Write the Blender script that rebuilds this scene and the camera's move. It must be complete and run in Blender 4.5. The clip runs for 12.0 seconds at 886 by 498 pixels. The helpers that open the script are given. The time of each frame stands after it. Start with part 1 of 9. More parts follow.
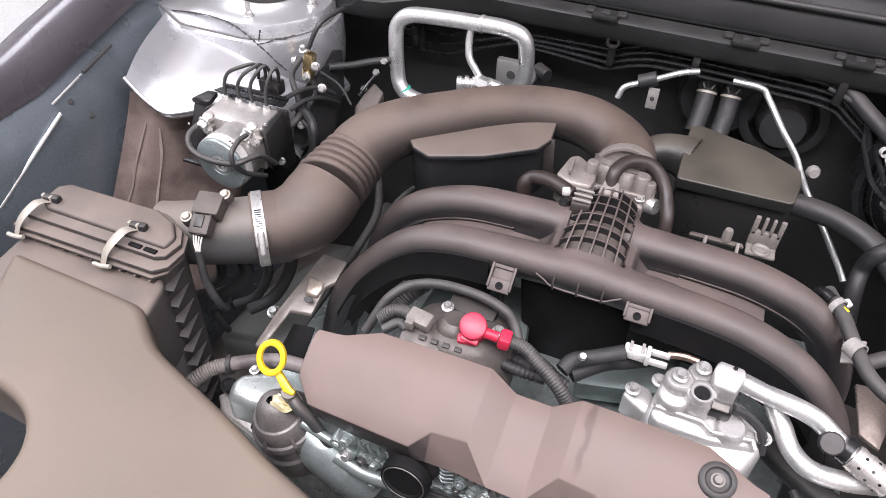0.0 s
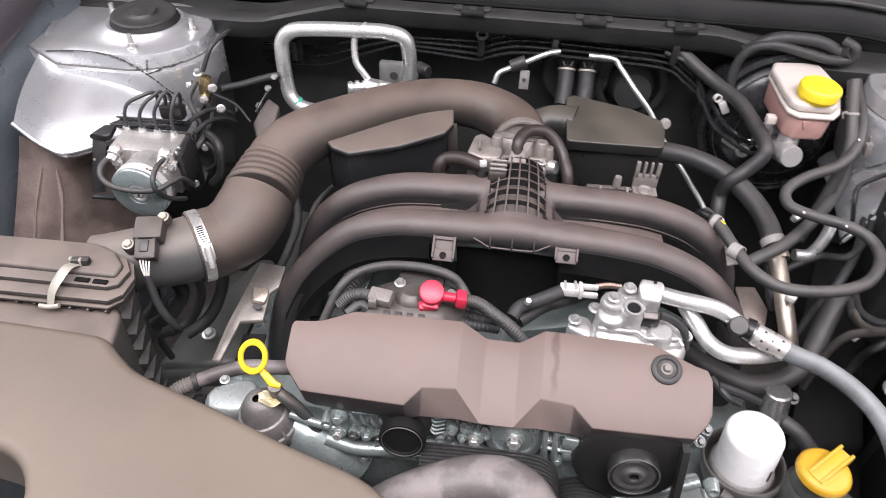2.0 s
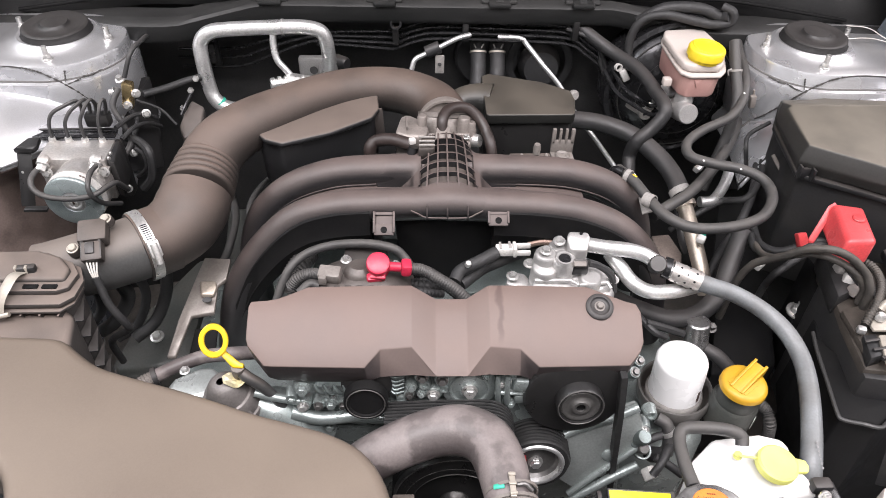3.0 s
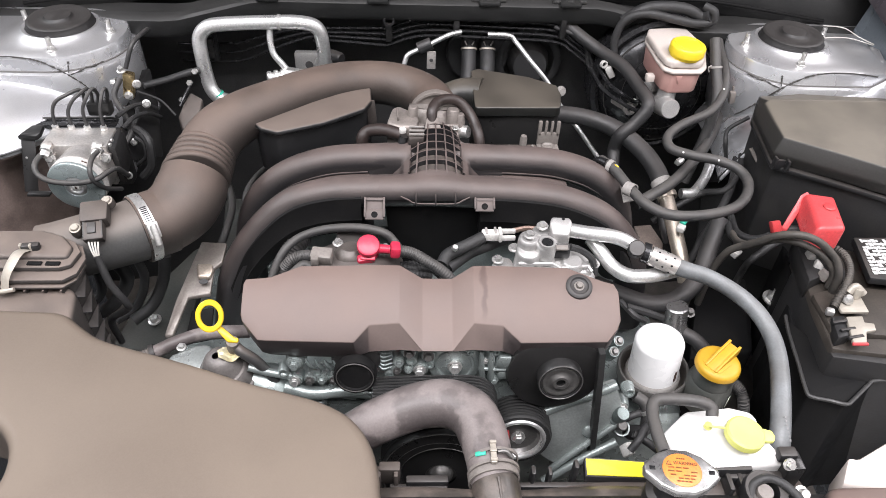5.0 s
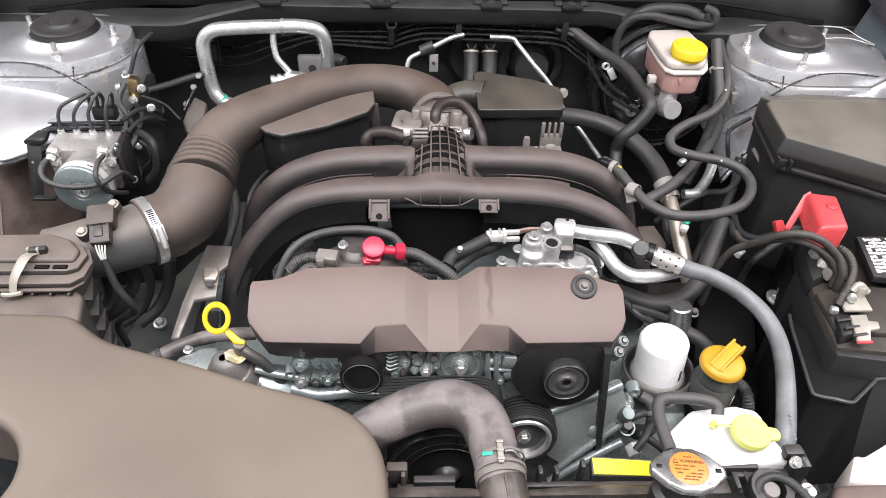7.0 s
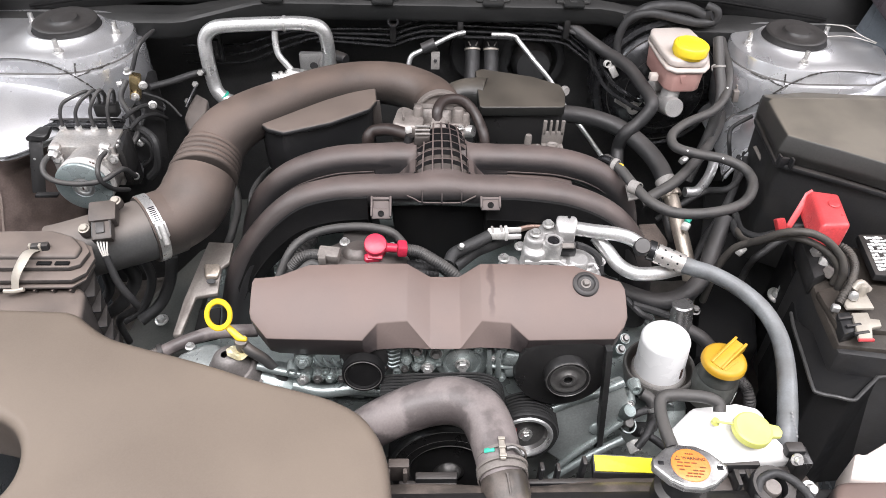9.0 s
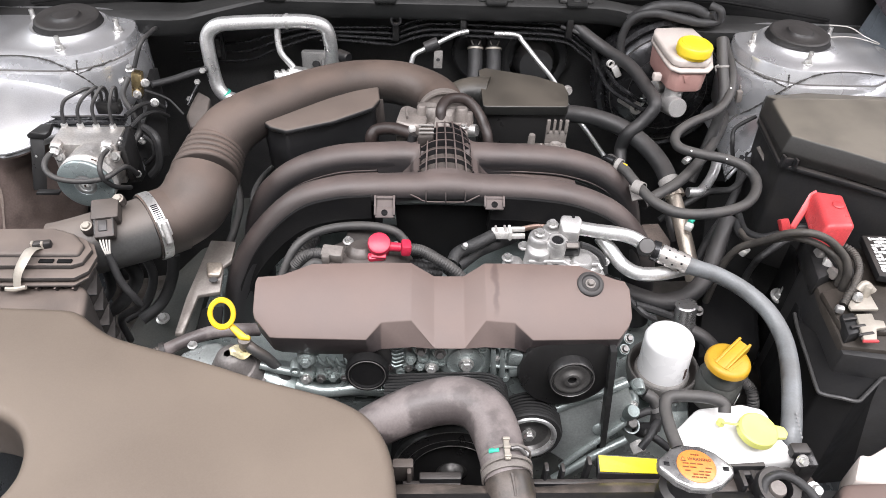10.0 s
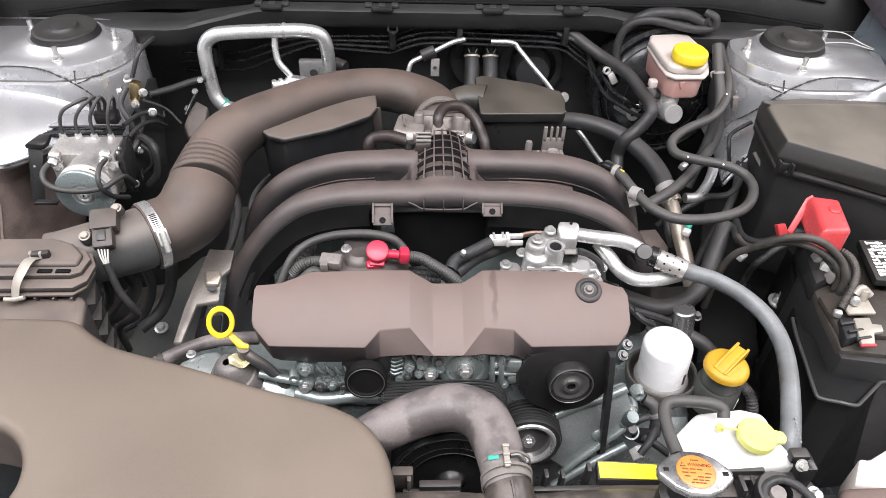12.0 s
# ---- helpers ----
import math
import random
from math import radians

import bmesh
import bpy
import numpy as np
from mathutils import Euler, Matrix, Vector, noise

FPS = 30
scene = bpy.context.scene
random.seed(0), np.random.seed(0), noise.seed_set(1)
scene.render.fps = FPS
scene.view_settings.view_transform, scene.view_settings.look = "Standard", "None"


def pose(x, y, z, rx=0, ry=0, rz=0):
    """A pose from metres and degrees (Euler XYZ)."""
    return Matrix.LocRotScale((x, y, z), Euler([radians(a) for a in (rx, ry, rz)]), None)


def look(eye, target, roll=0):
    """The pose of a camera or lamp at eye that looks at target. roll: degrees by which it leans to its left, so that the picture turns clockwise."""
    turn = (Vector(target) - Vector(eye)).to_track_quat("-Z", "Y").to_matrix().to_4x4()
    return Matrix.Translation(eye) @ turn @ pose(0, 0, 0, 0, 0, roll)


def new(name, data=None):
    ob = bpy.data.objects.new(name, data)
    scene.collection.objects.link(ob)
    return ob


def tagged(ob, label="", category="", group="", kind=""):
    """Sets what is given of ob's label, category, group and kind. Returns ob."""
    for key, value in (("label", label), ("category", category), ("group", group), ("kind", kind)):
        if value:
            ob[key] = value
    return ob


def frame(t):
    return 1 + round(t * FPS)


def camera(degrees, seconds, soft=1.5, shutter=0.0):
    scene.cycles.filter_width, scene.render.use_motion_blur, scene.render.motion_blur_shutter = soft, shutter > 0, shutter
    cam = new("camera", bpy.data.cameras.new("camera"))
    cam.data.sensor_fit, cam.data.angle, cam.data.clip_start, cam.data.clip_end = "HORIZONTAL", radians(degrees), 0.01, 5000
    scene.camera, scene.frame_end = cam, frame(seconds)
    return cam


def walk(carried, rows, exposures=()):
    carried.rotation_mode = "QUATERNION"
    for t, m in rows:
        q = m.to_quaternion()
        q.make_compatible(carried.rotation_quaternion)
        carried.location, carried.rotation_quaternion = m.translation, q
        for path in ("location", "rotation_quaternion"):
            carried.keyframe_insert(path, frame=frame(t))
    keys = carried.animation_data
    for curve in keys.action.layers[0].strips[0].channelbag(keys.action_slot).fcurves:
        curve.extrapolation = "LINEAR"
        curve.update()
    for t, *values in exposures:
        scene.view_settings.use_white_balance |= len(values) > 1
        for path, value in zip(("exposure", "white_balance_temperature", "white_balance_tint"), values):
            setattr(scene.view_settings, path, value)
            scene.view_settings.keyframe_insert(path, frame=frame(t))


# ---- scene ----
cam = camera(65.2, 12.0, 0.6, 0.3)
PATH = [
    (0, (0.052, -0.527, 1.465), (-0.5, 0.814, 0.088), 1.1),
    (0.5, (0.054, -0.535, 1.468), (-0.505, 0.829, 0.116), 1.1),
    (1, (0.053, -0.547, 1.472), (-0.486, 0.823, 0.118), 1.3),
    (1.5, (0.028, -0.576, 1.474), (-0.343, 0.864, 0.137), 2.4),
    (2, (-0.02, -0.627, 1.477), (-0.165, 0.861, 0.148), 2.3),
    (2.5, (-0.038, -0.665, 1.479), (-0.034, 0.832, 0.151), 2.2),
    (3, (-0.035, -0.685, 1.481), (0.038, 0.818, 0.163), 1.9),
    (3.5, (-0.033, -0.706, 1.482), (0.064, 0.801, 0.17), 2.1),
    (5.5, (-0.025, -0.727, 1.483), (0.053, 0.791, 0.183), 2.5),
    (6, (-0.028, -0.727, 1.482), (0.045, 0.794, 0.185), 2.2),
    (6.5, (-0.029, -0.728, 1.483), (0.048, 0.792, 0.186), 2.1),
    (7, (-0.031, -0.731, 1.483), (0.05, 0.79, 0.188), 2.1),
    (9, (-0.033, -0.732, 1.482), (0.048, 0.787, 0.183), 2.2),
    (9.5, (-0.038, -0.73, 1.481), (0.044, 0.788, 0.181), 2.4),
    (10, (-0.04, -0.73, 1.48), (0.048, 0.788, 0.18), 2.6),
    (10.5, (-0.043, -0.729, 1.479), (0.051, 0.789, 0.18), 2.8),
    (11, (-0.045, -0.729, 1.479), (0.05, 0.792, 0.183), 2.7),
    (11.5, (-0.044, -0.729, 1.479), (0.06, 0.792, 0.185), 2.5),
    (12, (-0.04, -0.731, 1.481), (0.053, 0.8, 0.197), 2.3),
]
walk(cam, [(t, look(eye, target, roll)) for t, eye, target, roll in PATH],
     [(0, 0.1, 6500, 18), (1, 0.1, 6500, 18), (2, 0.04, 6560, 17), (3, 0.0, 6680, 15.5), (3.7, 0.0, 6680, 15.5), (5.5, 0.0, 6550, 13.5), (12, 0.0, 6550, 13.5)])


# ---- light: showroom ceiling panels and a soft grey surround ----
world = bpy.data.worlds.new("showroom_air")
world.use_nodes = True
scene.world = world
wbg = world.node_tree.nodes["Background"]
wbg.inputs[0].default_value = (0.86, 0.92, 1.0, 1)
wbg.inputs[1].default_value = 0.3
scene.view_settings.exposure = 0.0


def ceiling_lamp(x, y, z, sx, sy, watts, colour):
    data = bpy.data.lights.new("ceiling_panel_light", "AREA")
    data.shape, data.size, data.size_y = "RECTANGLE", sx, sy
    data.energy, data.color = watts, colour
    ob = new("ceiling_panel_light", data)
    ob.matrix_world = pose(x, y, z)
    return ob


ceiling_lamp(0.0, -1.15, 3.15, 3.0, 1.3, 154, (0.98, 0.98, 1.0))
ceiling_lamp(-2.7, 0.0, 3.15, 1.2, 2.6, 85, (0.9, 0.96, 1.0))
ceiling_lamp(2.7, 0.0, 3.15, 1.2, 2.6, 85, (0.98, 0.97, 1.0))


# ---- materials ----
def rgb(c):
    return (c[0], c[1], c[2], 1.0)


def surface(name, base, rough=0.5, metal=0.0, second=None, scale=40.0, fine=400.0, mix=0.5, bump=0.06, dust=None, dust_amount=0.0,
            dust_low=0.1, spec=0.5, coat=0.0, stretch=(1, 1, 1), rough_var=0.12, random_tone=0.0, grain=1.0, edge=0.15, dust_high=0.95, dust_var=0.5):
    """A principled surface with blotches at one scale, grain at another, and dust that has settled on what faces up."""
    m = bpy.data.materials.new(name)
    m.use_nodes = True
    n, l = m.node_tree.nodes, m.node_tree.links
    b = n["Principled BSDF"]
    tc = n.new("ShaderNodeTexCoord")
    mp = n.new("ShaderNodeMapping")
    mp.inputs["Scale"].default_value = stretch
    l.new(tc.outputs["Object"], mp.inputs["Vector"])
    big, small = n.new("ShaderNodeTexNoise"), n.new("ShaderNodeTexNoise")
    big.inputs["Scale"].default_value, big.inputs["Detail"].default_value = scale, 5
    small.inputs["Scale"].default_value, small.inputs["Detail"].default_value = fine, 3
    for t in (big, small):
        l.new(mp.outputs["Vector"], t.inputs["Vector"])
    ramp = n.new("ShaderNodeMapRange")
    ramp.inputs["From Min"].default_value, ramp.inputs["From Max"].default_value = 0.5 - edge, 0.5 + edge
    ramp.inputs["To Max"].default_value = mix
    l.new(big.outputs["Fac"], ramp.inputs["Value"])
    mx = n.new("ShaderNodeMix")
    mx.data_type = "RGBA"
    mx.inputs["A"].default_value = rgb(base)
    mx.inputs["B"].default_value = rgb(second or [c * 0.72 for c in base])
    l.new(ramp.outputs["Result"], mx.inputs["Factor"])
    colour = mx.outputs["Result"]
    gm = n.new("ShaderNodeMix")
    gm.data_type, gm.blend_type = "RGBA", "MULTIPLY"
    gm.inputs["Factor"].default_value = 1.0
    gr = n.new("ShaderNodeMapRange")
    gr.inputs["From Min"].default_value, gr.inputs["From Max"].default_value = 0.3, 0.7
    gr.inputs["To Min"].default_value, gr.inputs["To Max"].default_value = 1 - 0.14 * grain, 1 + 0.1 * grain
    l.new(small.outputs["Fac"], gr.inputs["Value"])
    l.new(colour, gm.inputs["A"])
    l.new(gr.outputs["Result"], gm.inputs["B"])
    colour = gm.outputs["Result"]
    ro = n.new("ShaderNodeMapRange")
    ro.inputs["From Min"].default_value, ro.inputs["From Max"].default_value = 0.3, 0.7
    ro.inputs["To Min"].default_value, ro.inputs["To Max"].default_value = max(rough - rough_var, 0.03), min(rough + rough_var, 1.0)
    l.new(big.outputs["Fac"], ro.inputs["Value"])
    rough_out = ro.outputs["Result"]
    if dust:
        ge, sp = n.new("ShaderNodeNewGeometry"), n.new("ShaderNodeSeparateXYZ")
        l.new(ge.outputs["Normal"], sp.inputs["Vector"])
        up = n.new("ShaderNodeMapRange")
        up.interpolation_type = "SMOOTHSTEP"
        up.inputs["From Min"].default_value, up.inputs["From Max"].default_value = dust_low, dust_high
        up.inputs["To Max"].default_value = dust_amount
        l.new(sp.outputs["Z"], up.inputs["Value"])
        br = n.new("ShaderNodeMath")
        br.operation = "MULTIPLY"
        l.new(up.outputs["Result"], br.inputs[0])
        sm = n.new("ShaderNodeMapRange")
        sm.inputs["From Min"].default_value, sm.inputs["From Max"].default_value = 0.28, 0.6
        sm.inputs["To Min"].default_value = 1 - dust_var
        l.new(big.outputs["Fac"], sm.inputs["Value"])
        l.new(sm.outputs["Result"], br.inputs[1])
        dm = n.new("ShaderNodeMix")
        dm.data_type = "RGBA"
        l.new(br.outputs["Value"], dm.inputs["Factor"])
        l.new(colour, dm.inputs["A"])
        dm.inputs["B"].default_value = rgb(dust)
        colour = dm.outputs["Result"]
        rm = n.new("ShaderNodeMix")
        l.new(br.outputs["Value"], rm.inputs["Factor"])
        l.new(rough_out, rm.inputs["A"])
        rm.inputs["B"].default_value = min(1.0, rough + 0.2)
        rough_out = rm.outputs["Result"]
    if random_tone:
        oi, rr = n.new("ShaderNodeObjectInfo"), n.new("ShaderNodeMapRange")
        rr.inputs["To Min"].default_value, rr.inputs["To Max"].default_value = 1 - random_tone, 1 + random_tone
        l.new(oi.outputs["Random"], rr.inputs["Value"])
        rx = n.new("ShaderNodeMix")
        rx.data_type, rx.blend_type = "RGBA", "MULTIPLY"
        rx.inputs["Factor"].default_value = 1.0
        l.new(colour, rx.inputs["A"])
        l.new(rr.outputs["Result"], rx.inputs["B"])
        colour = rx.outputs["Result"]
    l.new(colour, b.inputs["Base Color"])
    l.new(rough_out, b.inputs["Roughness"])
    b.inputs["Metallic"].default_value = metal
    b.inputs["Specular IOR Level"].default_value = spec
    b.inputs["Coat Weight"].default_value = coat
    if bump:
        bp = n.new("ShaderNodeBump")
        bp.inputs["Strength"].default_value, bp.inputs["Distance"].default_value = bump, 0.002
        l.new(small.outputs["Fac"], bp.inputs["Height"])
        l.new(bp.outputs["Normal"], b.inputs["Normal"])
    return m


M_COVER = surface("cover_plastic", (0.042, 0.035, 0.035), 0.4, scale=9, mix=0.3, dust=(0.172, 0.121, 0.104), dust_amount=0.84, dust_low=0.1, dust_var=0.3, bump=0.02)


def add_stain(m, x0, y0, y1, half, tone):
    """A dried trickle that runs down a panel from y0 to y1 at x0: dust washed off along a ragged stripe."""
    n, l = m.node_tree.nodes, m.node_tree.links
    b = n["Principled BSDF"]
    old = b.inputs["Base Color"].links[0].from_socket
    tc, sp, wob = n.new("ShaderNodeTexCoord"), n.new("ShaderNodeSeparateXYZ"), n.new("ShaderNodeTexNoise")
    l.new(tc.outputs["Object"], sp.inputs["Vector"])
    l.new(tc.outputs["Object"], wob.inputs["Vector"])
    wob.inputs["Scale"].default_value = 55
    shift = n.new("ShaderNodeMath")
    shift.operation = "MULTIPLY_ADD"
    shift.inputs[1].default_value, shift.inputs[2].default_value = half * 2.4, -x0 - half * 1.2
    l.new(wob.outputs["Fac"], shift.inputs[0])
    off, dist, side, along, both = n.new("ShaderNodeMath"), n.new("ShaderNodeMath"), n.new("ShaderNodeMapRange"), n.new("ShaderNodeMapRange"), n.new("ShaderNodeMath")
    dist.operation, both.operation = "ABSOLUTE", "MULTIPLY"
    l.new(sp.outputs["X"], off.inputs[0])
    l.new(shift.outputs["Value"], off.inputs[1])
    l.new(off.outputs["Value"], dist.inputs[0])
    side.interpolation_type = along.interpolation_type = "SMOOTHSTEP"
    side.inputs["From Min"].default_value, side.inputs["From Max"].default_value = half, half * 0.2
    l.new(dist.outputs["Value"], side.inputs["Value"])
    along.inputs["From Min"].default_value, along.inputs["From Max"].default_value = y1, y1 + 0.3 * (y0 - y1)
    l.new(sp.outputs["Y"], along.inputs["Value"])
    l.new(side.outputs["Result"], both.inputs[0])
    l.new(along.outputs["Result"], both.inputs[1])
    mx = n.new("ShaderNodeMix")
    mx.data_type, mx.blend_type = "RGBA", "MULTIPLY"
    l.new(both.outputs["Value"], mx.inputs["Factor"])
    l.new(old, mx.inputs["A"])
    mx.inputs["B"].default_value = rgb(tone)
    l.new(mx.outputs["Result"], b.inputs["Base Color"])


add_stain(M_COVER, 0.0465, -0.18, -0.245, 0.0042, (0.66, 0.62, 0.62))
M_SEALCRACK = surface("cracked_sealer", (0.05, 0.047, 0.044), 0.7, scale=60, bump=0.1)
M_SEALER = surface("seam_sealer_paint", (0.13, 0.125, 0.12), 0.6, 0.1, bump=0.1)
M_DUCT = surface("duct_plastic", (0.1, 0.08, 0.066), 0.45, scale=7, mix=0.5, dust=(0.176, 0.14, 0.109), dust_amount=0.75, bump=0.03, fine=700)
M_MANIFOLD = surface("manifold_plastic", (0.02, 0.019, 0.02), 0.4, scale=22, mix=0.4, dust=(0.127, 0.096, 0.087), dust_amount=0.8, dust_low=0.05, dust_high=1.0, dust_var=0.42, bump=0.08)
M_TUBE = surface("tube_rubber", (0.035, 0.029, 0.026), 0.5, scale=20, mix=0.4, dust=(0.128, 0.092, 0.075), dust_amount=0.88, dust_low=-0.1, bump=0.08)
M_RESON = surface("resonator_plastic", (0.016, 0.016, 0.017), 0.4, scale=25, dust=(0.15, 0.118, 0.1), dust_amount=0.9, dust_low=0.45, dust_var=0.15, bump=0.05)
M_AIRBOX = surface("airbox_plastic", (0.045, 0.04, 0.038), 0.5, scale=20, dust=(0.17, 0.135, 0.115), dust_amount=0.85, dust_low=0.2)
M_BLACK = surface("black_plastic", (0.018, 0.018, 0.019), 0.42, scale=30, bump=0.06, dust=(0.1, 0.085, 0.075), dust_amount=0.35, dust_low=0.3)
M_BLACKLID = surface("black_lid_plastic", (0.03, 0.029, 0.027), 0.5, scale=14, bump=0.05, dust=(0.17, 0.15, 0.122), dust_amount=0.8, dust_low=0.55)
M_RUBBER = surface("black_rubber", (0.026, 0.026, 0.027), 0.5, scale=60, bump=0.08, dust=(0.07, 0.062, 0.058), dust_amount=0.5, dust_low=0.2)
M_HOSE = surface("hose_rubber", (0.032, 0.032, 0.033), 0.5, scale=70, second=(0.05, 0.048, 0.047), bump=0.1, dust=(0.1, 0.092, 0.084), dust_amount=0.5, dust_low=0.0)
M_HOSEBLUE = surface("ac_hose_rubber", (0.15, 0.163, 0.172), 0.46, scale=30, second=(0.034, 0.036, 0.039), mix=1.0, bump=0.08, dust=(0.34, 0.34, 0.33), dust_amount=0.3, dust_low=0.0)
M_RADHOSE = surface("radiator_hose_rubber", (0.075, 0.064, 0.063), 0.42, scale=30, second=(0.185, 0.16, 0.155), mix=0.95, bump=0.1, dust=(0.2, 0.172, 0.165), dust_amount=0.45, dust_low=0.2, edge=0.05)
M_CAST = surface("cast_aluminium", (0.54, 0.53, 0.52), 0.42, 0.65, second=(0.4, 0.39, 0.38), scale=60, fine=900, bump=0.2)
M_BLOCK = surface("engine_block_aluminium", (0.4, 0.45, 0.44), 0.32, 0.62, second=(0.22, 0.25, 0.245), scale=35, fine=700, bump=0.14, mix=0.8)
M_PIPE = surface("aluminium_pipe", (0.88, 0.88, 0.87), 0.36, 0.85, scale=50, bump=0.03, second=(0.66, 0.66, 0.66))
M_STEEL = surface("zinc_steel", (0.8, 0.79, 0.77), 0.36, 0.85, scale=120, bump=0.05)
M_CAPSTEEL = surface("stamped_cap_steel", (0.55, 0.545, 0.54), 0.3, 0.9, scale=60, second=(0.42, 0.415, 0.41), bump=0.04)
M_DARKSTEEL = surface("black_steel", (0.03, 0.03, 0.032), 0.28, 0.5, scale=80, bump=0.04)
M_TANSTEEL = surface("tan_steel_pipe", (0.5, 0.44, 0.37), 0.36, 0.7, scale=60, second=(0.36, 0.3, 0.26), bump=0.06)
M_BRACKET = surface("dusty_steel_bracket", (0.25, 0.205, 0.18), 0.38, 0.5, scale=40, second=(0.16, 0.125, 0.11), mix=0.8, bump=0.08)
M_CAMCOVER = surface("cam_cover_aluminium", (0.42, 0.45, 0.44), 0.34, 0.6, second=(0.3, 0.325, 0.315), scale=25, bump=0.02)
M_NECK = surface("stained_grey_casting", (0.17, 0.155, 0.148), 0.48, 0.3, scale=45, second=(0.095, 0.088, 0.083), mix=0.8, bump=0.12)
M_FOIL = surface("crumpled_foil", (0.7, 0.66, 0.5), 0.32, 0.4, scale=60, second=(0.6, 0.5, 0.22), mix=0.7, bump=0.05)
M_COPPER = surface("coppery_bracket", (0.5, 0.36, 0.3), 0.26, 0.9, scale=30, second=(0.36, 0.24, 0.2), bump=0.05)
M_PAINT = surface("silver_paint", (0.7, 0.71, 0.735), 0.3, 0.72, second=(0.62, 0.62, 0.63), scale=12, mix=0.6, fine=900, bump=0.03, coat=0.3, dust=(0.44, 0.4, 0.37), dust_amount=0.3, dust_low=0.7)
M_APRON = surface("blue_grey_paint", (0.205, 0.235, 0.265), 0.32, 0.4, second=(0.135, 0.157, 0.178), scale=10, mix=0.6, bump=0.03)
M_FENDER = surface("dark_fender_paint", (0.085, 0.075, 0.085), 0.34, 0.4, scale=8, bump=0.02, coat=0.4)
M_BROWN = surface("dusty_brown_panel", (0.085, 0.064, 0.056), 0.42, scale=13, second=(0.19, 0.145, 0.13), mix=0.85, bump=0.12, edge=0.08)
M_FIREWALL = surface("firewall_insulation", (0.055, 0.055, 0.056), 0.5, scale=25, second=(0.08, 0.079, 0.077), bump=0.1, spec=0.3)
M_COWL = surface("cowl_steel", (0.016, 0.0165, 0.0165), 0.46, scale=20, second=(0.024, 0.024, 0.024), bump=0.06, spec=0.3, dust=(0.05, 0.048, 0.046), dust_amount=0.35, dust_low=0.4)
M_CAP = surface("cap_rubber", (0.022, 0.021, 0.021), 0.5, scale=40, bump=0.06, dust=(0.05, 0.044, 0.04), dust_amount=0.4, dust_low=0.6)
M_YELLOW = surface("yellow_plastic", (0.8, 0.54, 0.02), 0.34, scale=60, bump=0.02, second=(0.8, 0.5, 0.02))
M_YELLOWCAP = surface("yellow_cap_plastic", (0.82, 0.62, 0.03), 0.42, scale=50, bump=0.01, second=(0.8, 0.58, 0.03), grain=0.2)
M_ORANGE = surface("amber_cap_plastic", (0.54, 0.31, 0.022), 0.42, scale=50, bump=0.03, second=(0.45, 0.24, 0.022), grain=0.4)
M_LIME = surface("lime_plastic", (0.62, 0.63, 0.16), 0.4, scale=40, bump=0.01, second=(0.6, 0.6, 0.2), grain=0.2)
M_WHITE = surface("white_filter_paint", (0.76, 0.76, 0.76), 0.3, scale=30, bump=0.0, second=(0.73, 0.73, 0.73), grain=0.0)
M_TANK = surface("white_tank_plastic", (0.7, 0.69, 0.68), 0.42, scale=25, bump=0.03, second=(0.65, 0.635, 0.615), grain=0.2)
M_RESERVOIR = surface("reservoir_plastic", (0.46, 0.28, 0.25), 0.42, scale=18, bump=0.03, second=(0.4, 0.21, 0.19), mix=0.7, grain=0.3)
M_RESLID = surface("pale_reservoir_plastic", (0.56, 0.5, 0.46), 0.4, scale=18, bump=0.02, grain=0.3, second=(0.5, 0.44, 0.41))
M_RED = surface("red_plastic", (0.52, 0.068, 0.072), 0.36, scale=40, bump=0.03, second=(0.56, 0.035, 0.04))
M_REDCAP = surface("crimson_rubber", (0.58, 0.03, 0.07), 0.36, scale=40, bump=0.03)
M_LABELY = surface("yellow_label", (0.86, 0.76, 0.02), 0.45, scale=80, bump=0.0)
M_LABELO = surface("orange_label", (0.76, 0.24, 0.055), 0.4, scale=80, bump=0.0)
M_INK = surface("dark_print", (0.07, 0.04, 0.03), 0.5, bump=0.0)
M_WHITEINK = surface("white_print", (0.78, 0.78, 0.76), 0.5, bump=0.0)
M_TANKTOP = surface("mottled_dusty_tank", (0.04, 0.035, 0.031), 0.4, scale=38, second=(0.115, 0.093, 0.08), mix=0.75, bump=0.08, dust=(0.12, 0.1, 0.086), dust_amount=0.2, dust_low=0.3, edge=0.07)
M_BRASS = surface("brass_fitting", (0.62, 0.48, 0.26), 0.3, 0.95, scale=90, bump=0.05)
M_CONN = surface("grey_connector", (0.3, 0.285, 0.27), 0.5, scale=70, bump=0.05)
M_PALECONN = surface("pale_connector", (0.6, 0.585, 0.56), 0.45, scale=70, bump=0.03)
M_GREYPL = surface("dusty_grey_plastic", (0.2, 0.18, 0.165), 0.55, scale=50, second=(0.13, 0.115, 0.105), bump=0.1)
M_TEAL = surface("teal_tape", (0.03, 0.42, 0.3), 0.5, bump=0.0)
M_BELT = surface("ribbed_belt_rubber", (0.02, 0.02, 0.02), 0.5, scale=90, bump=0.1)
M_MOTOR = surface("motor_steel", (0.3, 0.345, 0.345), 0.34, 0.45, scale=40, fine=900, second=(0.22, 0.27, 0.265), bump=0.03)
M_BLOCKAL = surface("machined_aluminium", (0.62, 0.6, 0.58), 0.42, 0.75, second=(0.46, 0.42, 0.39), scale=30, mix=0.8, bump=0.05)
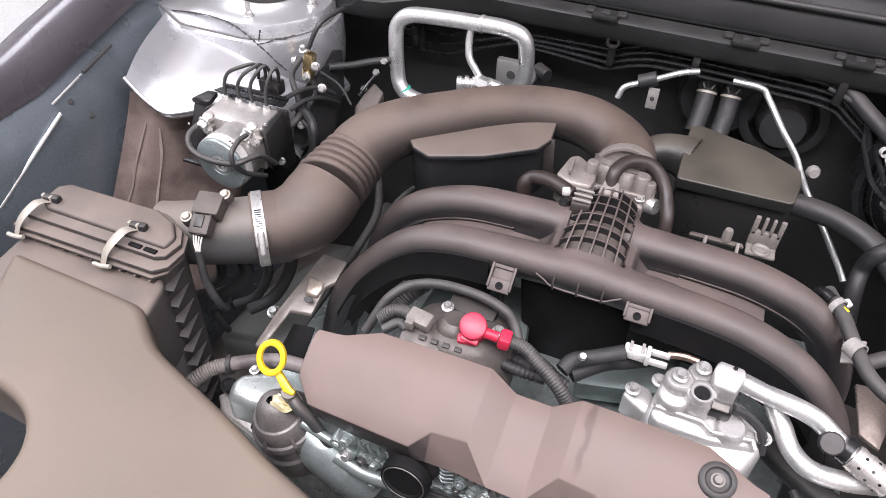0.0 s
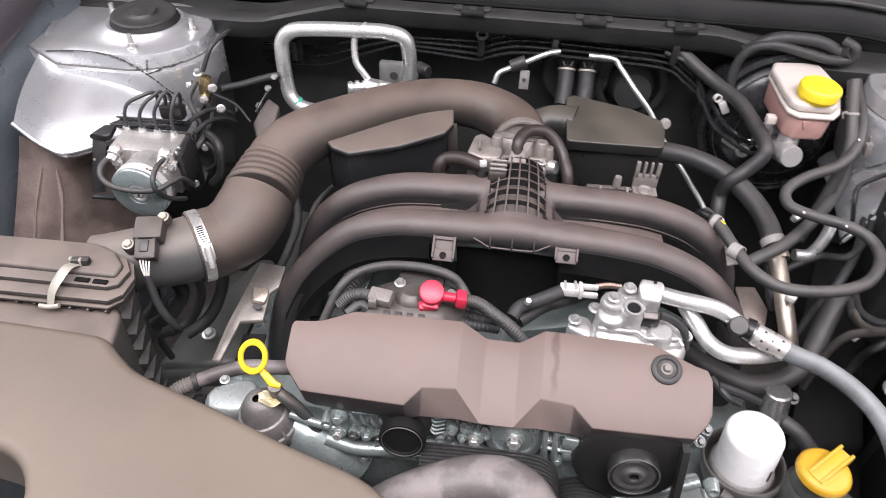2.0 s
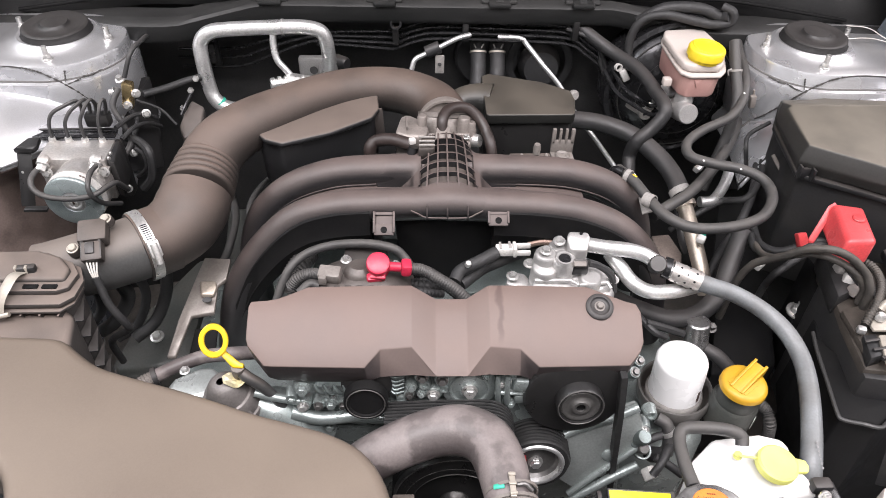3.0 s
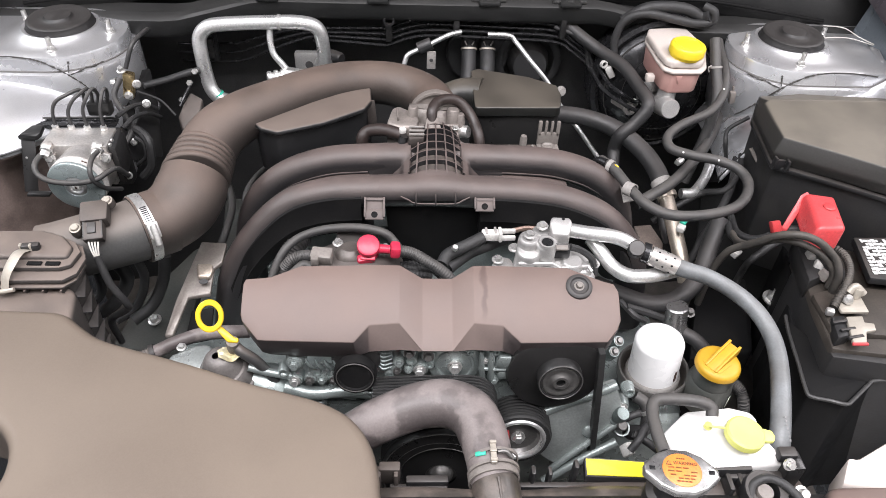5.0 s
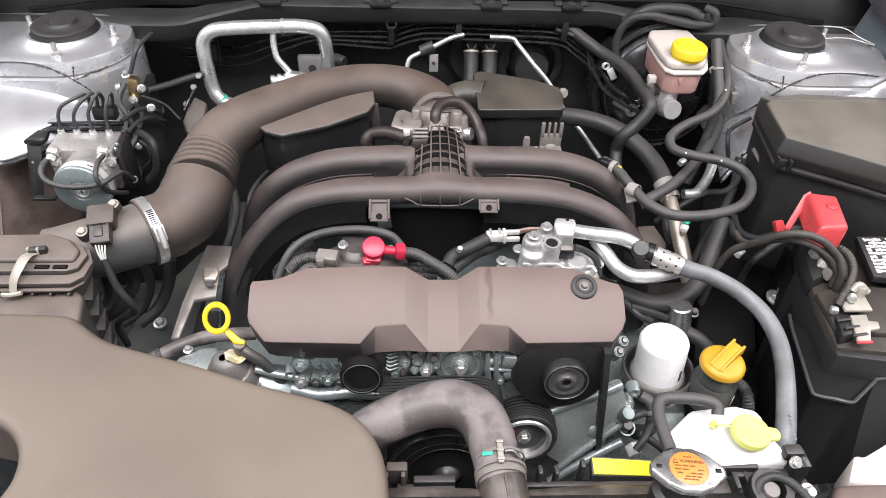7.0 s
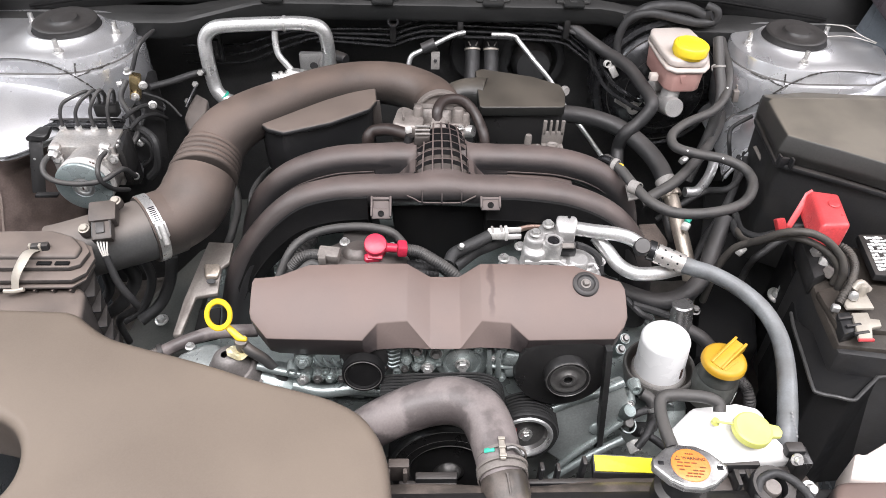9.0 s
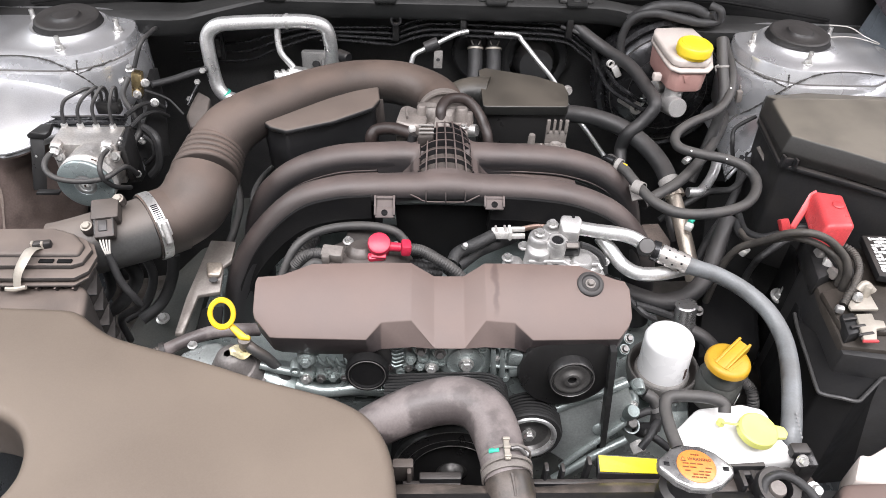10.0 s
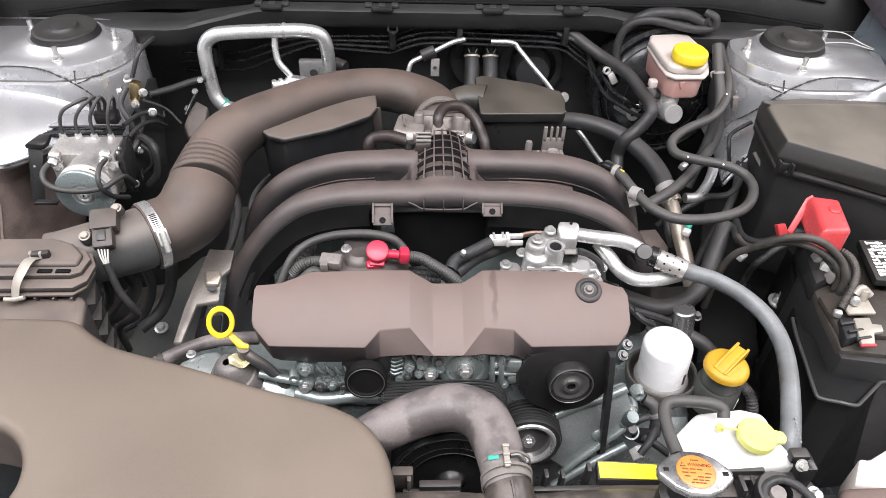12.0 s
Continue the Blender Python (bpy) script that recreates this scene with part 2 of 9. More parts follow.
M_TRAYEDGE = surface("worn_black_plastic_edge", (0.042, 0.041, 0.04), 0.5, scale=60, second=(0.03, 0.03, 0.03), mix=0.9, bump=0.05)
M_RAIL = surface("dark_green_grey_paint", (0.055, 0.06, 0.056), 0.45, 0.1, scale=20, second=(0.085, 0.08, 0.07), bump=0.05)
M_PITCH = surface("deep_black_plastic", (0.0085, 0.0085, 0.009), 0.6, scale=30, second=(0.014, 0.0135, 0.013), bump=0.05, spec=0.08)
M_HOSEPRINT = surface("faint_grey_print", (0.24, 0.24, 0.24), 0.6, bump=0.0)
M_WARNINK = surface("brown_print", (0.2, 0.065, 0.02), 0.5, bump=0.0)
M_PLATE = surface("dull_grey_steel_plate", (0.19, 0.172, 0.155), 0.45, 0.3, scale=40, second=(0.13, 0.112, 0.1), mix=0.8, bump=0.06)
M_OUTLET = surface("grey_outlet_plastic", (0.05, 0.05, 0.05), 0.4, scale=14, second=(0.075, 0.075, 0.073), bump=0.04, dust=(0.17, 0.14, 0.12), dust_amount=0.85, dust_low=0.35)
M_RESONR = surface("olive_dusty_plastic", (0.016, 0.016, 0.015), 0.36, scale=16, dust=(0.092, 0.079, 0.064), dust_amount=0.85, dust_low=0.45, bump=0.04)
M_ALT = surface("dusty_alternator_casting", (0.115, 0.1, 0.092), 0.5, 0.3, scale=50, second=(0.06, 0.05, 0.046), mix=0.8, bump=0.12)
# Darker copy of the block aluminium, with shade put into its base colour.
M_BLOCKSHADE = surface("shaded_engine_casting", (0.2, 0.235, 0.23), 0.42, 0.6, second=(0.11, 0.13, 0.125), scale=30, fine=700, bump=0.2, mix=0.8)
M_FLOOR = surface("showroom_tile", (0.8, 0.79, 0.78), 0.25, scale=3, fine=90, bump=0.02)
M_WALL = surface("showroom_wall_paint", (0.75, 0.75, 0.74), 0.7, scale=3, fine=90, bump=0.02)
M_CEIL = surface("showroom_ceiling_paint", (0.8, 0.8, 0.79), 0.8, scale=3, fine=90, bump=0.02)
M_BATT = surface("battery_case", (0.02, 0.02, 0.021), 0.46, scale=30, second=(0.026, 0.024, 0.022), bump=0.06, spec=0.3)
M_BATTLID = surface("battery_lid", (0.055, 0.047, 0.04), 0.5, scale=30, second=(0.022, 0.019, 0.017), bump=0.05, spec=0.3)
M_LEAD = surface("beige_clamp_metal", (0.4, 0.365, 0.315), 0.45, 0.3, scale=60, bump=0.03, grain=0.3)
M_WIRE = surface("pale_wire", (0.62, 0.6, 0.56), 0.5, bump=0.0)
M_TBODY = surface("dusty_throttle_casting", (0.25, 0.222, 0.203), 0.48, 0.3, scale=50, second=(0.14, 0.12, 0.11), bump=0.12)
M_HOSEBROWN = surface("brown_hose_rubber", (0.026, 0.0185, 0.0165), 0.48, scale=50, second=(0.042, 0.029, 0.026), bump=0.08)
M_HARNESS = surface("matt_black_tape", (0.022, 0.022, 0.023), 0.6, scale=90, second=(0.036, 0.035, 0.034), bump=0.15)
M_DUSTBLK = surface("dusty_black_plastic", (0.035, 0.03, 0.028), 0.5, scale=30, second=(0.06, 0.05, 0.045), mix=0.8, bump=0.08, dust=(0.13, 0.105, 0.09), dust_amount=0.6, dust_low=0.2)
M_DUSTCABLE = surface("dusty_cable_tape", (0.026, 0.024, 0.022), 0.55, scale=80, second=(0.05, 0.044, 0.038), mix=0.8, bump=0.15, dust=(0.11, 0.095, 0.08), dust_amount=0.5, dust_low=0.2)
M_SOOT = surface("glossy_black_plastic", (0.017, 0.0165, 0.0165), 0.36, scale=40, bump=0.04)
M_HUB = surface("grey_hub_steel", (0.16, 0.155, 0.15), 0.4, 0.7, scale=60, bump=0.06)
M_TRAY = surface("dusty_dished_steel", (0.05, 0.045, 0.041), 0.42, 0.4, scale=40, second=(0.1, 0.088, 0.08), mix=0.8, bump=0.08)
M_TRAYRIM = surface("dusty_tray_plastic", (0.075, 0.072, 0.068), 0.4, scale=40, second=(0.12, 0.112, 0.105), bump=0.06)
M_SCUTTLE = surface("scuttle_plastic", (0.016, 0.016, 0.0165), 0.5, scale=16, second=(0.024, 0.0235, 0.023), bump=0.03, spec=0.25)
M_STREAK = surface("dried_dirt", (0.2, 0.16, 0.138), 0.8, scale=60, bump=0.1)


# ---- mesh tools ----
def link(name, bm, material, smooth=40):
    me = bpy.data.meshes.new(name)
    bmesh.ops.recalc_face_normals(bm, faces=bm.faces)
    lim = radians(smooth)
    for e in bm.edges:
        e.smooth = len(e.link_faces) == 2 and e.calc_face_angle(0.0) < lim
    for f in bm.faces:
        f.smooth = True
    bm.to_mesh(me)
    bm.free()
    me.materials.append(material)
    return new(name, me)


def thing(name, base, label, category, group="", kind=""):
    """An empty at a thing's base, to carry its parts."""
    ob = new(name)
    ob.empty_display_size = 0.02
    ob.location = base
    return tagged(ob, label, category, group, kind)


def part(name, bm, material, parent, label="", smooth=40):
    """One mesh, given in world places, under a thing or a part."""
    ob = link(name, bm, material, smooth)
    ob.parent = parent
    ob.matrix_parent_inverse = Matrix.Translation(-parent.location)
    return tagged(ob, label)


def single(name, bm, material, label, category, group="", kind="", smooth=40):
    """A thing of one mesh."""
    return tagged(link(name, bm, material, smooth), label, category, group, kind)


def join(*bms):
    out = bmesh.new()
    for b in bms:
        me = bpy.data.meshes.new("scrap")
        b.to_mesh(me)
        b.free()
        out.from_mesh(me)
        bpy.data.meshes.remove(me)
    return out


def moved(bm, m):
    bmesh.ops.transform(bm, matrix=m, verts=bm.verts)
    return bm


def soften(bm, width, segments=2, angle=28):
    if width > 0:
        edges = [e for e in bm.edges if len(e.link_faces) == 2 and e.calc_face_angle(0.0) > radians(angle)]
        bmesh.ops.bevel(bm, geom=edges, offset=width, segments=segments, profile=0.5, affect="EDGES", clamp_overlap=True)
    return bm


def box(c, s, bevel=0.002, rot=(0, 0, 0), segments=2):
    bm = bmesh.new()
    bmesh.ops.create_cube(bm, size=1, matrix=Matrix.Diagonal((s[0], s[1], s[2], 1)))
    soften(bm, bevel, segments)
    return moved(bm, pose(c[0], c[1], c[2], *rot))


def slab(top, drop, bevel=0.003, flare=0.0, segments=2):
    """A solid under a polygon of places: its lower face lies drop (a vector or a height) below, flare times wider."""
    if not isinstance(drop, (tuple, list, Vector)):
        drop = (0, 0, -drop)
    bm = bmesh.new()
    mid = sum((Vector(p) for p in top), Vector()) / len(top)
    a = [bm.verts.new(p) for p in top]
    b = [bm.verts.new(mid + (Vector(p) - mid) * (1 + flare) + Vector(drop)) for p in top]
    bm.faces.new(a)
    bm.faces.new(b[::-1])
    for i in range(len(a)):
        j = (i + 1) % len(a)
        bm.faces.new((a[j], a[i], b[i], b[j]))
    bmesh.ops.recalc_face_normals(bm, faces=bm.faces)
    return soften(bm, bevel, segments)


def spline(points, steps=6):
    """Catmull-Rom through the points."""
    p = [Vector(q) for q in points]
    if len(p) < 3:
        return [p[0].lerp(p[-1], i / steps) for i in range(steps + 1)]
    p = [2 * p[0] - p[1]] + p + [2 * p[-1] - p[-2]]
    out = []
    for i in range(1, len(p) - 2):
        for k in range(steps):
            t = k / steps
            a, b, c, d = p[i - 1], p[i], p[i + 1], p[i + 2]
            out.append(0.5 * ((2 * b) + (c - a) * t + (2 * a - 5 * b + 4 * c - d) * t * t + (3 * b - a - 3 * c + d) * t ** 3))
    out.append(p[-2])
    return out


def at_steps(values, count):
    return [float(v) for v in np.interp(np.linspace(0, 1, count), np.linspace(0, 1, len(values)), values)]


def tube(points, radius, seg=12, steps=6, caps=True, flat=1.0, ribs=None, wall=0.0):
    """A hose along a smooth line; radius may be a list along it. ribs: (pitch, depth). flat: height over width. wall: open ends of that thickness."""
    path = spline(points, steps)
    if ribs:
        fine, left = [path[0]], 0.0
        for a, b in zip(path, path[1:]):
            n = max(1, int((b - a).length / (ribs[0] / 6)))
            fine += [a.lerp(b, (i + 1) / n) for i in range(n)]
        path = fine
    radii = at_steps(radius, len(path)) if isinstance(radius, (list, tuple)) else [radius] * len(path)
    if ribs:
        run = 0.0
        for i in range(len(path)):
            run += (path[i] - path[i - 1]).length if i else 0
            radii[i] += ribs[1] * math.cos(run / ribs[0] * 2 * math.pi)
    bm = bmesh.new()
    rings, up = [], None
    for i, c in enumerate(path):
        d = (path[min(i + 1, len(path) - 1)] - path[max(i - 1, 0)]).normalized()
        if up is None:
            up = Vector((0, 0, 1)) if abs(d.z) < 0.9 else Vector((0, 1, 0))
        up = (up - d * up.dot(d)).normalized()
        side = d.cross(up)
        rings.append([bm.verts.new(c + radii[i] * (math.cos(2 * math.pi * k / seg) * side + flat * math.sin(2 * math.pi * k / seg) * up)) for k in range(seg)])
    for a, b in zip(rings, rings[1:]):
        for k in range(seg):
            bm.faces.new((a[k], a[(k + 1) % seg], b[(k + 1) % seg], b[k]))
    if caps:
        bm.faces.new(rings[0][::-1])
        bm.faces.new(rings[-1])
    return bm


def lathe(profile, m=None, seg=32, sweep=1.0):
    """Turns (radius, height) pairs round the z axis, then lays them by the pose m."""
    bm = bmesh.new()
    rings = []
    for r, h in profile:
        if r < 1e-6:
            rings.append([bm.verts.new((0, 0, h))])
        else:
            rings.append([bm.verts.new((r * math.cos(2 * math.pi * k / seg), r * math.sin(2 * math.pi * k / seg), h)) for k in range(seg)])
    for a, b in zip(rings, rings[1:]):
        for k in range(seg):
            j = (k + 1) % seg
            if len(a) == 1 and len(b) == 1:
                continue
            if len(a) == 1:
                bm.faces.new((a[0], b[j], b[k]))
            elif len(b) == 1:
                bm.faces.new((a[k], a[j], b[0]))
            else:
                bm.faces.new((a[k], a[j], b[j], b[k]))
    bmesh.ops.recalc_face_normals(bm, faces=bm.faces)
    return moved(bm, m) if m is not None else bm


def facing(place, way, spin=0.0):
    """A pose whose z axis points along way."""
    z = Vector(way).normalized()
    x = (Vector((0, 1, 0)) if abs(z.z) > 0.7 else Vector((0, 0, 1))).cross(z).normalized()
    y = z.cross(x)
    turn = Matrix(((x.x, y.x, z.x), (x.y, y.y, z.y), (x.z, y.z, z.z))).to_4x4()
    return Matrix.Translation(place) @ turn @ pose(0, 0, 0, 0, 0, spin)


def loft(rings, closed=True, caps=True):
    """Skins rings of equally many places."""
    bm = bmesh.new()
    vs = [[bm.verts.new(p) for p in ring] for ring in rings]
    n = len(vs[0])
    for a, b in zip(vs, vs[1:]):
        for k in range(n if closed else n - 1):
            bm.faces.new((a[k], a[(k + 1) % n], b[(k + 1) % n], b[k]))
    if caps and closed:
        bm.faces.new(vs[0][::-1])
        bm.faces.new(vs[-1])
    bmesh.ops.recalc_face_normals(bm, faces=bm.faces)
    return bm


def sheet(f, us, vs, thick):
    """A bent plate: f(u, v) gives places over the grid; thick metres deep (downwards)."""
    bm = bmesh.new()
    g = [[Vector(f(u, v)) for v in vs] for u in us]
    top = [[bm.verts.new(p) for p in row] for row in g]
    low = [[bm.verts.new(p + Vector((0, 0, -thick))) for p in row] for row in g]
    nu, nv = len(us), len(vs)
    for i in range(nu - 1):
        for j in range(nv - 1):
            bm.faces.new((top[i][j], top[i + 1][j], top[i + 1][j + 1], top[i][j + 1]))
            bm.faces.new((low[i][j + 1], low[i + 1][j + 1], low[i + 1][j], low[i][j]))
    edge = [(i, 0) for i in range(nu)] + [(nu - 1, j) for j in range(1, nv)] + [(i, nv - 1) for i in range(nu - 2, -1, -1)] + [(0, j) for j in range(nv - 2, 0, -1)]
    for (a, b), (c, d) in zip(edge, edge[1:] + edge[:1]):
        bm.faces.new((top[a][b], top[c][d], low[c][d], low[a][b]))
    bmesh.ops.recalc_face_normals(bm, faces=bm.faces)
    return bm


def hex_bolt(parent, place, way=(0, 0, 1), r=0.006, h=0.006, flange=1.5, material=None, name="bolt"):
    m = facing(place, way)
    head = lathe([(0, h), (r * 0.85, h), (r, h * 0.85), (r, h * 0.28)], m, 6)
    rim = lathe([(r, h * 0.3), (r * flange, h * 0.22), (r * flange, 0), (0, 0)], m, 16)
    return part(name, join(head, rim), material or M_STEEL, parent)


def ring_band(c, way, r, width, thick, seg=28):
    """A hose clamp's band round a hose."""
    return lathe([(r, -width / 2), (r + thick, -width / 2), (r + thick, width / 2), (r, width / 2), (r, -width / 2)], facing(c, way), seg)


def hose(name, points, r, material, label, ends=(), **kw):
    ob = single(name, tube(points, r, **kw), material, label, "hose")
    return ob


# ---- the showroom round the car ----
single("floor", box((0, 0, -0.05), (9, 9, 0.1), 0), M_FLOOR, "pale polished showroom floor under the car", "floor", kind="structure")
for nm, c, s in (("wall_north", (0, 4.55, 1.6), (9.2, 0.1, 3.3)), ("wall_south", (0, -4.55, 1.6), (9.2, 0.1, 3.3)),
                 ("wall_west", (-4.55, 0, 1.6), (0.1, 9, 3.3)), ("wall_east", (4.55, 0, 1.6), (0.1, 9, 3.3))):
    single(nm, box(c, s, 0), M_WALL, "plain off-white painted showroom wall", "wall", kind="structure")
single("ceiling", box((0, 0, 3.3), (9.2, 9.2, 0.1), 0), M_CEIL, "plain white showroom ceiling", "ceiling", kind="structure")

# ---- the car's body round the engine bay ----
body = thing("car_body", (0, 0.2, 0), "silver-grey painted car body round an open engine bay", "car body", kind="structure")


def firewall_face(u, v):
    return (u, 0.405 + 0.012 * math.sin(u * 21) * math.sin(v * 17) - 0.05 * max(0, abs(u) - 0.42), v)


fw = bmesh.new()
us, vs = np.linspace(-0.78, 0.78, 40), np.linspace(0.3, 1.075, 22)
g = [[fw.verts.new(firewall_face(u, v)) for v in vs] for u in us]
for i in range(len(us) - 1):
    for j in range(len(vs) - 1):
        fw.faces.new((g[i][j], g[i + 1][j], g[i + 1][j + 1], g[i][j + 1]))
bmesh.ops.solidify(fw, geom=fw.faces[:], thickness=-0.012)
part("firewall", fw, M_FIREWALL, body, "matt black insulated firewall")
part("undertray", box((0, -0.05, 0.42), (1.5, 1.1, 0.02), 0.004), M_GREYPL, body, "black tray under the engine")


# cowl lip, weatherstrip and scuttle panel along the back of the bay
def lip_line(x):
    a = abs(x)
    drop = 0.0 if a < 0.27 else -0.016 * min(1, (a - 0.27) / 0.12)
    fwd = 0.0 if a < 0.27 else -0.045 * min(1, (a - 0.27) / 0.12)
    return 0.335 + fwd, 1.072 + drop


xs = np.linspace(-0.8, 0.8, 66)
lip = []
for x in xs:
    y, z = lip_line(x)
    lip.append([(x, y + 0.004, z - 0.03), (x, y, z - 0.024), (x, y, z - 0.004), (x, y + 0.004, z), (x, y + 0.022, z + 0.002), (x, y + 0.026, z - 0.004),
                (x, y + 0.075, z - 0.006), (x, y + 0.075, z - 0.03)])
part("cowl_lip", loft(lip), M_COWL, body, "dark grey steel flange along the cowl")
face = []
for x in xs:
    y, z = lip_line(x * 0.6)
    face.append([(x, y + 0.036, z - 0.008), (x, y + 0.044, z + 0.02), (x, y + 0.058, z + 0.05), (x, y + 0.07, z + 0.056), (x, y + 0.078, z + 0.05),
                 (x, y + 0.09, z + 0.058), (x, y + 0.1, z + 0.05), (x, y + 0.3, z + 0.085), (x, y + 0.3, z - 0.02), (x, y + 0.04, z - 0.02)])
part("scuttle_panel", loft(face), M_SCUTTLE, body, "black plastic scuttle panel below the windscreen")
for lift, back, r, m in ((0.0385, 0.0475, 0.0045, M_RUBBER), (0.002, 0.03, 0.0028, M_PITCH)):
    part("bulb_seal", tube([(x, lip_line(x * 0.6)[0] + back, lip_line(x * 0.6)[1] + lift) for x in np.linspace(-0.62, 0.62, 21)], r, 10, 2), m, body, "black rubber seal along the scuttle")
for cx in (-0.255, -0.085, 0.088, 0.215):
    y, z = lip_line(cx)
    clip = part("lip_clip", box((cx, y + 0.006, z + 0.001), (0.034, 0.022, 0.008), 0.003), M_COWL, body)
    for dx in (-0.021, 0.0, 0.02):
        part("clip_lug", box((cx + dx, y + 0.008 + 0.002 * abs(dx) / 0.02, z + 0.0035), (0.012, 0.012, 0.006), 0.002, (0, 0, 200 * dx)), M_TRAYEDGE, clip)


# strut towers and wheel houses
def step(q):
    q = min(1.0, max(0.0, q))
    return q * q * (3 - 2 * q)


def tower(side):
    s = side
    cx, cy = 0.535 * s, 0.25
    tw = thing("strut_tower", (cx, cy, 0.75), "silver painted strut tower with a black rubber top mount", "strut tower", "strut towers", "structure")
    rings = []
    n = 64
    prof = [(0.047, 1.062, 0), (0.0515, 1.063, 0), (0.055, 1.0605, 0), (0.060, 1.0555, 0.2), (0.074, 1.0535, 0.6), (0.083, 1.0525, 1), (0.0872, 1.0508, 1), (0.0888, 1.0475, 1), (0.0892, 1.035, 1), (0.0905, 1.032, 1), (0.0965, 1.0295, 1),
            (0.098, 1.025, 1), (0.0985, 0.98, 1), (0.095, 0.95, 1), (0.08, 0.93, 1), (0.05, 0.92, 1)]

    def outline(r, a, k):
        # round towards the bay, drawn out straight towards the fender
        dx, dy = math.cos(a), math.sin(a)
        out = 1 / max(abs(dx) / 2.8, abs(dy), 0.2) if dx * s > 0 else 1.0
        rr = r * (1 + k * (min(out, 2.8) - 1))
        return cx + rr * dx, cy + rr * dy

    for r, z, k in prof:
        rings.append([(*outline(r, 2 * math.pi * i / n, k), z) for i in range(n)])
    part("tower_shell", loft(rings, caps=False), M_PAINT, tw)
    cap = lathe([(0.0, 0.018), (0.012, 0.0185), (0.0175, 0.0175), (0.0195, 0.015), (0.022, 0.0135), (0.03, 0.013), (0.0385, 0.0145), (0.0415, 0.0145), (0.0435, 0.013), (0.0445, 0.008), (0.046, 0.006), (0.0465, -0.012), (0, -0.012)],
                pose(cx, cy, 1.0585, 3, 0, 0), 56)
    part("top_mount_cap", cap, M_CAP, tw, "black rubber strut top mount")
    for sx, sy in ((0.524, 0.182), (0.594, 0.272), (0.466, 0.246)):
        part("stud", lathe([(0, 0.018), (0.0032, 0.018), (0.0036, 0.017), (0.0036, 0.0)], pose(s * sx, sy, 1.054), 10), M_STEEL, tw)
        hex_bolt(tw, (s * sx, sy, 1.0535), r=0.0052, h=0.007, flange=1.4, name="nut")

    def house(u, v):
        # v: 0 at the rear to 1 at the front; u: 0 at the bay's side to 1 outboard
        y = 0.27 - (0.235 - 0.085 * step((0.75 - u) / 0.5)) * v
        x = s * (0.432 + (0.238 - 0.055 * v) * u)
        z = 1.036 + 0.01 * u - 0.11 * max(0.0, (0.5 - u) / 0.5) ** 1.7 - 0.03 * v ** 3 + 0.014 * max(0.0, (u - 0.86) / 0.14) ** 1.5
        z -= 0.036 * max(v, 0.0) ** 1.7 * step((u - 0.1) / 0.4) * (0.35 + 0.65 * step((1.05 - u) / 0.35)) + 0.007 * step((v - 0.28 - 0.2 * (1 - u)) / 0.1) * (1 - step((v - 0.5) / 0.4)) * step(u / 0.3)
        return (x, y, z)

    part("wheel_house", sheet(house, np.linspace(0, 1, 30), np.linspace(0, 1, 60), 0.006), M_PAINT, tw, "silver painted wheel house arch")
    def skin(x, y):
        u = 0.5
        for _ in range(6):
            v = (0.27 - y) / (0.235 - 0.085 * step((0.75 - u) / 0.5))
            u = (abs(x) - 0.432) / (0.238 - 0.055 * v)
        return house(u, v)[2]

    joint = []
    for i in range(-6, 58):
        a = (math.pi if s > 0 else 0.0) + s * radians(2.6 * i)
        x, y = outline(0.0908, a, 1)
        if abs(x) < 0.665:
            joint.append((x, y, max(skin(x, y), 1.0315) + 0.0006))
    part("seam_sealer", tube(joint, 0.0013, 6, 2), M_SEALER, tw, "dark bead of seam sealer")
    low = [house(u, v) for u, v in ((0.4, 0.47), (0.33, 0.5), (0.25, 0.52), (0.15, 0.5), (0.05, 0.47))]
    part("seam_sealer", tube([(p[0], p[1], p[2] + 0.001) for p in low], 0.0018, 6, 4), M_SEALER, tw, "dark bead of seam sealer")
    rim = [(lambda p: (p[0], p[1] - 0.002, p[2] + 0.002))(house(u, 1.0)) for u in np.linspace(0.0, 1, 12)]
    part("arch_flange", tube(rim, 0.0026, 8, 3), M_PAINT, tw)
    return tw


left_tower = tower(-1)
right_tower = tower(1)
ragged = random.Random(7)
SEAM = [(0.458, 0.192, 0.967), (0.4627, 0.1822, 0.9779), (0.4715, 0.1735, 0.9933), (0.4786, 0.1683, 1.0037), (0.4855, 0.1641, 1.0152), (0.4959, 0.1598, 1.0276), (0.506, 0.161, 1.034), (0.5171, 0.1617, 1.0395), (0.5266, 0.1606, 1.0456), (0.5417, 0.1612, 1.0499)]
CRACKS = (SEAM, [(0.459, 0.196, 1.032), (0.4699, 0.1813, 1.0312), (0.4777, 0.1757, 1.0315), (0.4839, 0.1669, 1.0299), (0.4938, 0.1609, 1.0279)], [(0.4957, 0.1691, 1.0432), (0.4972, 0.1681, 1.0358), (0.4957, 0.1615, 1.0303)])
